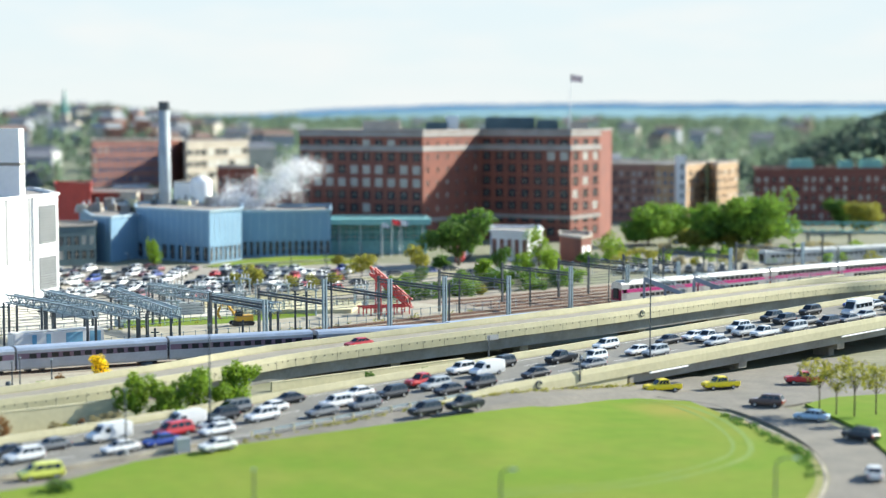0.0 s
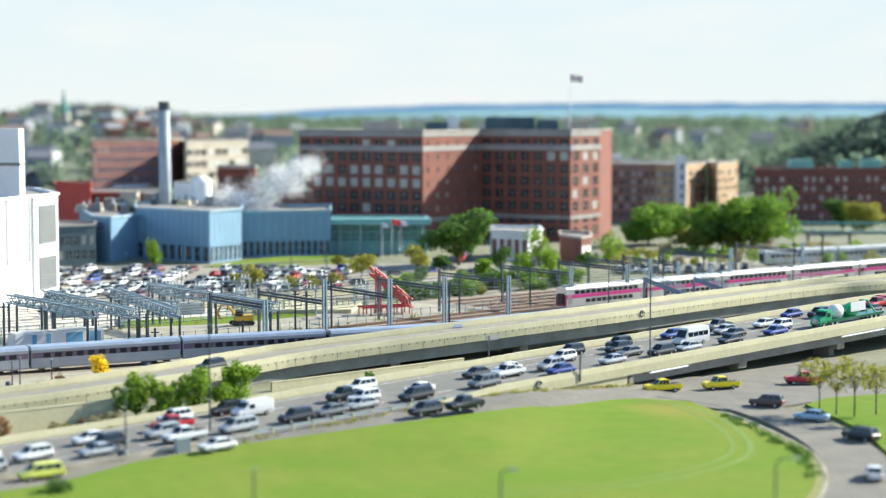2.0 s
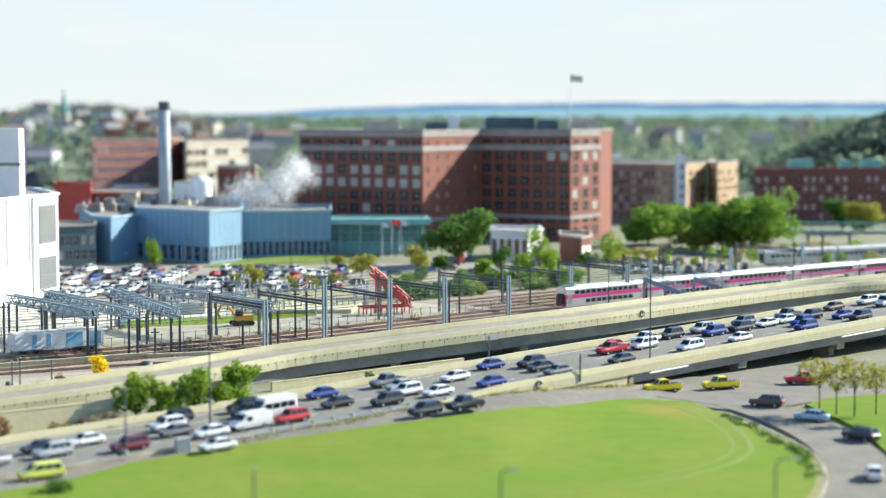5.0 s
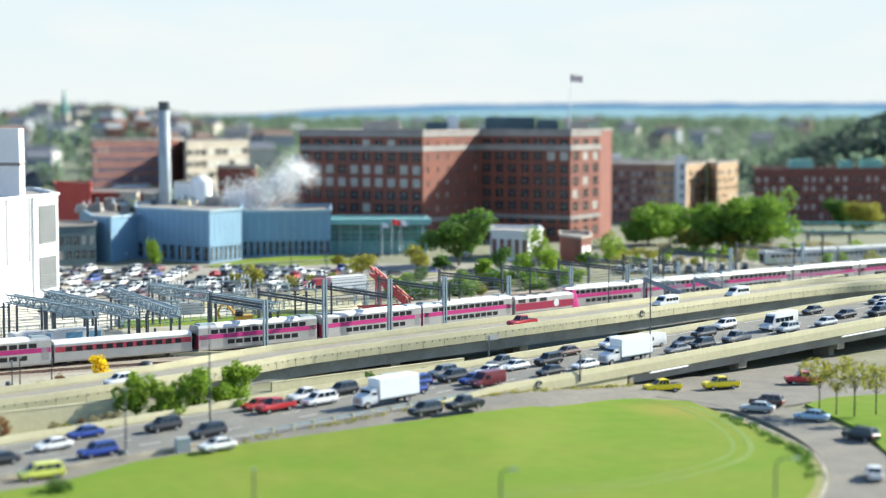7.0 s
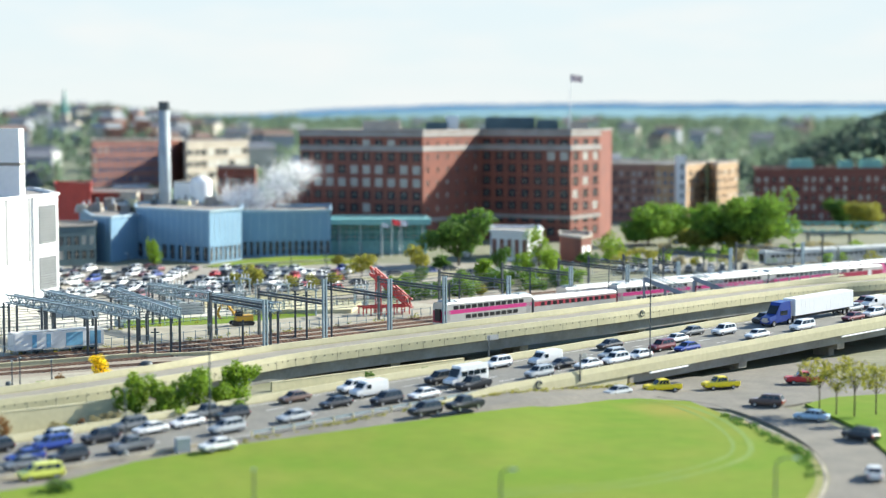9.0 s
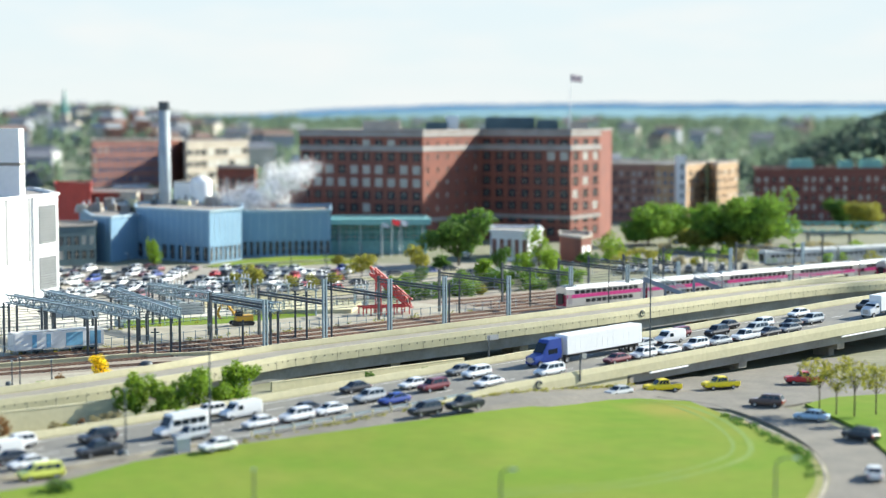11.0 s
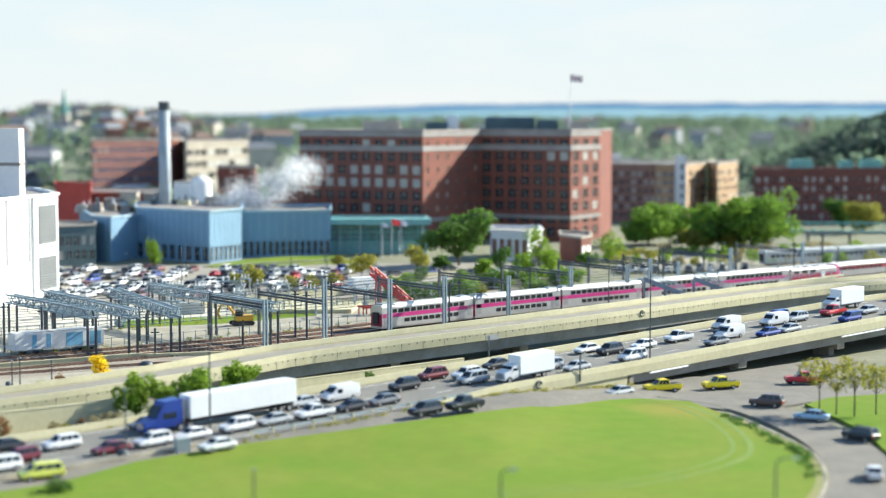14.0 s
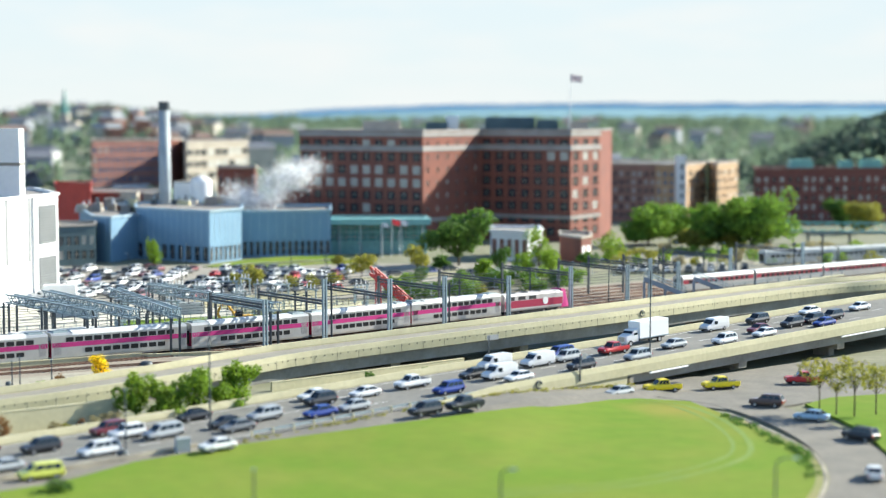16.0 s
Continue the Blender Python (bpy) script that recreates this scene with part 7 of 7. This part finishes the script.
FLAGGREY = mat("flag_grey", (0.5, 0.46, 0.5), 0.8)
flag(41, 585, 35.3, 18.0, FLAGGREY, 3.9, 2.3, "dark flag flying on the roof pole", False)
flag(-14.6, 515, -0.3, 11.0, mat("flag_red", (0.6, 0.12, 0.14), 0.8), 2.6, 1.6, "red and white flag on a white pole")
flag(-12.5, 518, -0.3, 10.6, mat("flag_pale", (0.5, 0.55, 0.65), 0.8), 2.6, 1.6, "pale blue flag on a white pole")
flag(-17.3, 513, -0.3, 10.0, mat("flag_pale", (0.5, 0.55, 0.65)), 2.2, 1.3, "pale blue flag on a white pole")

# ---- the town beyond ----
HOUSEMATS = [mat("house_" + n, c, 0.85, size=6.0) for n, c in (("cream", (0.55, 0.5, 0.42)), ("grey", (0.35, 0.37, 0.4)), ("brick", (0.36, 0.17, 0.12)), ("white", (0.7, 0.7, 0.68)), ("tan", (0.45, 0.36, 0.26)))]
ROOFMATS = [mat("roof_" + n, c, 0.9, size=5.0) for n, c in (("slate", (0.16, 0.17, 0.2)), ("brown", (0.22, 0.15, 0.12)), ("pale", (0.4, 0.4, 0.4)))]


def hill(x, y):
    """Height of the land far off."""
    far = max(0.0, min(1.0, (y - 760) / 1400))
    left = math.exp(-((x + 0.2 * y) / 130) ** 2) * 20 * max(0, min(1, (y - 850) / 500))
    right = math.exp(-((x - 0.262 * y) / 62) ** 2 - ((y - 950) / 260) ** 2) * 31
    return far * 20 + left + right


bm = bmesh.new()
xs, ys = [i * 50 for i in range(-44, 45)], [720 + j * 60 for j in range(54)]
grid = [[bm.verts.new((x, y, hill(x, y) - 0.25 + noise.noise(Vector((x / 160, y / 160, 0))) * 4 * min(1, max(0, (y - 760) / 500)))) for y in ys] for x in xs]
for i in range(len(xs) - 1):
    for j in range(len(ys) - 1):
        bm.faces.new((grid[i][j], grid[i + 1][j], grid[i + 1][j + 1], grid[i][j + 1]))
structure("land", bm, mat("far_land", (0.13, 0.16, 0.09), 0.95, size=60.0, spread=0.4, second=(0.2, 0.2, 0.14)), "rolling wooded land beyond the town", "land")
hr = random.Random(5)


def house(i):
    w, d, h = hr.uniform(9, 22), hr.uniform(9, 15), hr.uniform(6, 13)
    bm = bmesh.new()
    box(bm, -w / 2, w / 2, -d / 2, d / 2, -3, h)
    t = tagged(new("town_house", mesh("town_house", bm, HOUSEMATS[i % 5])), ("pale", "grey", "brick red", "white", "tan")[i % 5] + " town house with a pitched roof", "house", "town houses")
    bm = bmesh.new()
    v = [bm.verts.new(p) for p in ((-w / 2 - 0.4, -d / 2 - 0.4, h), (w / 2 + 0.4, -d / 2 - 0.4, h), (w / 2 + 0.4, d / 2 + 0.4, h), (-w / 2 - 0.4, d / 2 + 0.4, h), (-w / 2 - 0.4, 0, h + 3.2), (w / 2 + 0.4, 0, h + 3.2))]
    for f in ((0, 1, 5, 4), (2, 3, 4, 5), (3, 0, 4), (1, 2, 5), (3, 2, 1, 0)):
        bm.faces.new([v[k] for k in f])
    part("roof", bm, ROOFMATS[i % 3], t)
    for k in range(2):
        for q in range(1):
            part("window", window_unit(1.8, 1.7, GLASS), None, t, m=Matrix.Translation((-w / 4 + k * w / 2, -d / 2 - 0.18, 1.8 + q * 3.1)))
    return t


models = [house(i) for i in range(8)]
spots = []
for k in range(64):
    y = 760 + 1500 * hr.random() ** 1.6
    x = hr.uniform(-0.27, 0.27) * y
    if (-0.09 * y < x < 0.1 * y and y < 800) or (x > 0.13 * y and y < 1250):
        continue
    spots.append((x, y, hr.uniform(-40, 40)))
for k in range(40):
    y = hr.uniform(880, 1500)
    spots.append((-hr.uniform(0.09, 0.25) * y, y, hr.uniform(-50, 50)))
for i, (x, y, a) in enumerate(spots):
    m = pose(x, y, hill(x, y) + (2.5 if y > 860 else 0), 0, 0, a)
    if i < 8:
        models[i].matrix_basis = m
    else:
        copy_thing(models[i % 8], m)
# church with its spire on the left-hand hill
cx, cy = -269.3, 1300
t = thing("church", pose(cx, cy, hill(cx, cy)), "grey stone church with a tall green spire", "church")
bm = bmesh.new()
box(bm, -8, 8, -10, 10, -3, 10)
part("nave", bm, STONE, t)
bm = bmesh.new()
box(bm, -3, 3, -13, -7, -3, 16)
part("tower", bm, STONE, t)
bm = bmesh.new()
beam(bm, (0, -10, 16), (0, -10, 34), 3.0, 0.15, 8)
part("spire", bm, mat("green_copper", (0.2, 0.42, 0.35)), t)

# woods: clumps of leaf over the land, more where it is far
r = np.random.RandomState(8)
cl = []
for k in range(2300):
    y = 740 + 3000 * r.random_sample() ** 1.5
    x = r.uniform(-0.29, 0.29) * y
    if y < 790 and -0.1 * y < x < 0.2 * y:
        continue
    s = r.uniform(5, 9) * (1 + (y - 740) / 2500)
    cl.append((x, y, hill(x, y) + s * 0.55, s, s * 0.75))
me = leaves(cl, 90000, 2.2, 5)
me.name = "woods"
me.materials.append(LEAFHAZED)
tagged(new("woods", me), "far woods in haze-paled green between the houses", "woods", kind="stuff")
cl = []
for k in range(520):
    y = r.uniform(800, 1150)
    x = 0.262 * y + r.normal() * 40
    s = r.uniform(5, 9)
    cl.append((x, y, hill(x, y) + s * 0.5, s, s * 0.8))
me = leaves(cl, 52000, 1.4, 6)
me.name = "hillside_trees"
me.materials.append(foliage("leaf_hill", (0.06, 0.09, 0.07), (0.05, 0.08, 0.07)))
tagged(new("hillside_trees", me), "dark trees covering the hillside", "woods", kind="stuff")
# ridges on the horizon: distance haze painted as blue, with a faint glow added
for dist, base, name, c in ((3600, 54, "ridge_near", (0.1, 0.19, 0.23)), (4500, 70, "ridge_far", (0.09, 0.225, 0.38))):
    bm = bmesh.new()
    prev = None
    for k in range(121):
        a = -0.32 + 0.64 * k / 120
        h = base * (0.78 + 0.22 * math.tanh((a + 0.06) * 16)) + 5 * noise.noise(Vector((k / 9.0, dist, 0))) + 2 * noise.noise(Vector((k / 2.5, dist, 4)))
        row = [bm.verts.new((math.sin(a) * dist, math.cos(a) * dist + d, z)) for d, z in ((-260, -4), (0, h), (60, -4))]
        if prev:
            for i in range(2):
                bm.faces.new((prev[i], row[i], row[i + 1], prev[i + 1]))
        prev = row
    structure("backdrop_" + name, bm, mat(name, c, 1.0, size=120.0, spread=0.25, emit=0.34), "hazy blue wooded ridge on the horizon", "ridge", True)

# hazy sky low over the horizon, with faint thin cloud
m = bpy.data.materials.new("hazy_sky")
m.use_nodes = True
nt = m.node_tree
nt.nodes.remove(nt.nodes["Principled BSDF"])
em, geo, warp = nt.nodes.new("ShaderNodeEmission"), nt.nodes.new("ShaderNodeNewGeometry"), nt.nodes.new("ShaderNodeVectorMath")
warp.operation = "MULTIPLY"
warp.inputs[1].default_value = (1 / 420.0, 1 / 420.0, 1 / 95.0)
cloud, sep, climb, fade = nt.nodes.new("ShaderNodeTexNoise"), nt.nodes.new("ShaderNodeSeparateXYZ"), nt.nodes.new("ShaderNodeMapRange"), nt.nodes.new("ShaderNodeMapRange")
cloud.inputs["Scale"].default_value, cloud.inputs["Detail"].default_value = 1.0, 5.0
nt.links.new(geo.outputs["Position"], warp.inputs[0])
nt.links.new(warp.outputs[0], cloud.inputs["Vector"])
nt.links.new(geo.outputs["Position"], sep.inputs[0])
climb.inputs["From Min"].default_value, climb.inputs["From Max"].default_value = 60.0, 420.0
nt.links.new(sep.outputs["Z"], climb.inputs["Value"])
fade.inputs["From Min"].default_value, fade.inputs["From Max"].default_value = 0.42, 0.72
nt.links.new(cloud.outputs["Fac"], fade.inputs["Value"])
tone, veil = nt.nodes.new("ShaderNodeMix"), nt.nodes.new("ShaderNodeMix")
tone.data_type = veil.data_type = "RGBA"
tone.inputs[6].default_value, tone.inputs[7].default_value = SKY_LOW, SKY_HIGH
veil.inputs[7].default_value = SKY_CLOUD
nt.links.new(climb.outputs[0], tone.inputs[0])
nt.links.new(tone.outputs[2], veil.inputs[6])
nt.links.new(fade.outputs[0], veil.inputs[0])
nt.links.new(veil.outputs[2], em.inputs["Color"])
nt.links.new(em.outputs[0], nt.nodes["Material Output"].inputs["Surface"])
bm = bmesh.new()
rows = [[bm.verts.new((math.sin(k * math.tau / 96) * 4880, math.cos(k * math.tau / 96) * 4880, z)) for k in range(96)] for z in (-60, 150, 350, 560)]
for r0, r1 in zip(rows, rows[1:]):
    for k in range(96):
        bm.faces.new((r0[k], r0[(k + 1) % 96], r1[(k + 1) % 96], r1[k]))
structure("backdrop_sky", bm, m, "pale hazy sky with faint thin cloud", "sky", True)

# ---- steam ----
STEAM = mat("steam", (0.95, 0.95, 0.95), 1.0, size=2.0, spread=0.03, alpha=0.85)
nt = STEAM.node_tree
tl, bs = nt.nodes.new("ShaderNodeBsdfTranslucent"), nt.nodes["Principled BSDF"]
tl.inputs["Color"].default_value = (0.95, 0.95, 0.95, 1)
tp, m1, m2 = nt.nodes.new("ShaderNodeBsdfTransparent"), nt.nodes.new("ShaderNodeMixShader"), nt.nodes.new("ShaderNodeMixShader")
src = bs.inputs["Alpha"].links[0].from_socket
nt.links.new(src, m2.inputs[0])
bs.inputs["Alpha"].default_value = 1.0
nt.links.remove(bs.inputs["Alpha"].links[0])
m1.inputs[0].default_value = 0.75
nt.links.new(bs.outputs[0], m1.inputs[1])
nt.links.new(tl.outputs[0], m1.inputs[2])
nt.links.new(tp.outputs[0], m2.inputs[1])
nt.links.new(m1.outputs[0], m2.inputs[2])
nt.links.new(m2.outputs[0], nt.nodes["Material Output"].inputs["Surface"])
PUFFS = []
sr = np.random.RandomState(4)
for k in range(50):
    t = thing("steam_puff", Matrix(), "soft white puff of drifting steam", "steam", "puffs of steam")
    c = sr.normal(size=(2400, 3)) * (2.5, 1.3, 1.6)
    u, v = sr.normal(size=(2400, 3)), sr.normal(size=(2400, 3))
    u /= np.linalg.norm(u, axis=1)[:, None]
    v -= u * (u * v).sum(1)[:, None]
    v /= np.linalg.norm(v, axis=1)[:, None]
    w = sr.uniform(0.08, 0.24, 2400)[:, None]
    me = bpy.data.meshes.new("vapour")
    me.from_pydata(np.stack([c - u * w, c - v * w, c + u * w, c + v * w], 1).reshape(-1, 3).tolist(), [], np.arange(9600).reshape(-1, 4).tolist())
    me.materials.append(STEAM)
    tagged(part("vapour", me, None, t), kind="stuff")
    PUFFS.append(t)


# ---- motion of everything that moves ----
RAMP_RUNS = (("sedan", "red", 0.0, 370.1), ("suv", "dark", 1.5, 430.8), ("sedan", "silver", 2.5, 426.8), ("sedan", "grey", 6.5, 334.9), ("suv", "grey", 6.5, 315.1), ("sedan", "blue", 6.5, 380.9), ("suv", "white", 6.5, 414.8),
             ("pickup", "red", 6.5, 504.5), ("minibus", "white", 7.0, 441.3), ("minibus", "white", 7.0, 464.0), ("sedan", "grey", 13.0, 339.5), ("bus", "amber", 13.0, 401.8))
RAMP_SPEED = (441.3 - 351.2) / 0.5
runs = [(vehicle(k, c, RAMP.stand(600, -1.6, 0.0, True), "vehicles on the ramp"), t0, s0) for k, c, t0, s0 in RAMP_RUNS]
dump = dump_truck("orange tipper truck with a red cab")
late = vehicle("sedan", "silver", pose(36.97, 167.51, 0.03, 0, 0, 100), "waiting vehicles")
runs.append((dump, 6.5, 358.6))


lot_semi = semi("red", "red-cabbed articulated lorry crossing the car park", -5.0)
lot_box = boxtruck("white", "white box truck crossing the car park")
LOT_RUNS = ((lot_semi, ((0.0, 5.33, 499.77), (5.6, 4.97, 495.87), (6.0, 2.29, 456.68), (6.5, -5.79, 419.00), (7.0, -22.02, 403.03), (7.5, -36.01, 395.49), (8.0, -39.61, 394.26), (8.5, -62.0, 386.0), (9.0, -101.0, 381.0), (9.6, -122.0, 376.0), (16.0, -123.0, 375.7))),
            (lot_box, ((0.0, 6.74, 511.83), (12.6, 6.37, 507.75), (13.1, 2.29, 456.68), (13.5, -5.13, 419.00), (14.0, -19.29, 404.32), (14.5, -34.02, 395.49), (15.0, -48.23, 391.82), (15.5, -65.30, 389.42), (16.0, -84.35, 387.04))))


def motions():
    for t, rows in LOT_RUNS:
        out = []
        for k, (time, x, y) in enumerate(rows):
            j = min(k, len(rows) - 2)
            dx, dy = rows[j + 1][1] - rows[j][1], rows[j + 1][2] - rows[j][2]
            turn = math.degrees(math.atan2(dy, dx)) % 360
            out.append((time, pose(x, y, 0.03, 0, 0, max(turn, 215.0) if k < len(rows) - 2 else turn)))
        walk(t, out)
    half = [k * 0.5 for k in range(33)]
    for t, s, n, steps in MOVERS:
        rows, d = [], 0.0
        for k, time in enumerate(half):
            rows.append((time, HIGHWAY.stand(H0 + s - d, n, 0.0, True)))
            d += steps[k] if k < 32 else 0
        walk(t, rows)
    for coaches, n, back, times in TRAINS:
        for ob, off in coaches:
            walk(ob, [(time, EXPRESS.stand(s + off, 0.0, -0.16, back) if n is None else TRACK.stand(s + off, n, -0.16, back)) for time, s in times])
    for i, (t, t0, s0) in enumerate(runs):
        v = RAMP_SPEED * (1.25 if t is dump or t.name.startswith("school_bus") else 1.12 if t.name.startswith("pickup") else 1.0)
        start, end = 640.0 + 13.0 * (i % 9), 40.0 + 13.0 * (i % 9)
        rows = [(0.0, start)]
        enter, leave = t0 - (start - s0) / v, t0 + (s0 - end) / v
        if enter <= 0:
            rows = [(0.0, s0 + v * t0)]
        else:
            rows.append((enter, start))
        if t0 > 0:
            rows.append((t0, s0))
        k = t0 + 0.5
        while k < min(leave, 15.9):
            rows.append((k, s0 - v * (k - t0)))
            k += 0.5
        if leave < 15.9:
            rows += [(leave, end), (16.0, end)]
        else:
            rows.append((16.0, s0 - v * (16.0 - t0)))
        dense = []
        for (ta, sa), (tb, sb) in zip(rows, rows[1:]):
            m = max(1, int(abs(sb - sa) / 30))
            dense += [(ta + (tb - ta) * q / m, sa + (sb - sa) * q / m) for q in range(m)]
        dense.append(rows[-1])
        seen, out = set(), []
        for time, s in dense:
            if frame(time) not in seen:
                seen.add(frame(time))
                out.append((time, RAMP.stand(s, -1.6, 0.0, True)))
        walk(t, out)
    walk(late, [(0.0, pose(31.69, 156.92, 0.03, 0, 0, 75)), (5.5, pose(31.69, 156.92, 0.03, 0, 0, 75)), (6.0, pose(43.73, 187.71, 0.03, 0, 0, 95)), (6.5, pose(48.31, 214.44, 0.03, 0, 0, 125)), (7.0, pose(42.48, 242.19, 0.03, 0, 0, 158)),
                (7.5, pose(29.73, 254.20, 0.2, 0, 0, 205)), (8.0, pose(21.50, 248.85, 0.8, 0, 0, 222)), (8.5, pose(23.75, 252.80, 0.5, 0, 0, 222)), (9.0, pose(24.74, 253.95, 0.4, 0, 0, 222)), (16.0, pose(24.98, 253.95, 0.4, 0, 0, 222))])
    # steam drifts from the vent up and behind the warehouse
    a, mid, b = Vector((-64.32, 530.0, 14.04)), Vector((-51.59, 534.0, 16.19)), Vector((-40.46, 542.0, 24.64))
    for i, p in enumerate(PUFFS):
        life = 4.0
        ph = i / len(PUFFS) * (16 + life) - life
        side = math.sin(i * 2.4)
        rows = []
        for k in range(33):
            time = k * 0.5
            f = (time - ph) / life
            f = max(-0.1, min(1.1, f))
            q = a.lerp(mid, f).lerp(mid.lerp(b, f), f) + Vector((0, side * 1.5, side * 3.0 * math.sin(max(0, min(1, f)) * math.pi)))
            if f > 1:
                q = b + Vector((14, 60, -14))
            elif f < 0:
                q = a - Vector((0, 0, 9))
            rows.append((time, Matrix.Translation(q) @ Matrix.Rotation(0.5 * i + 0.12 * time, 4, "Y")))
        walk(p, rows)
    for i, f in enumerate(FLAGS):
        walk(f, [(k * 0.5, Matrix.Rotation(radians(8 * math.sin(k * 1.9 + i) - 12), 4, "Z")) for k in range(33)])


motions()
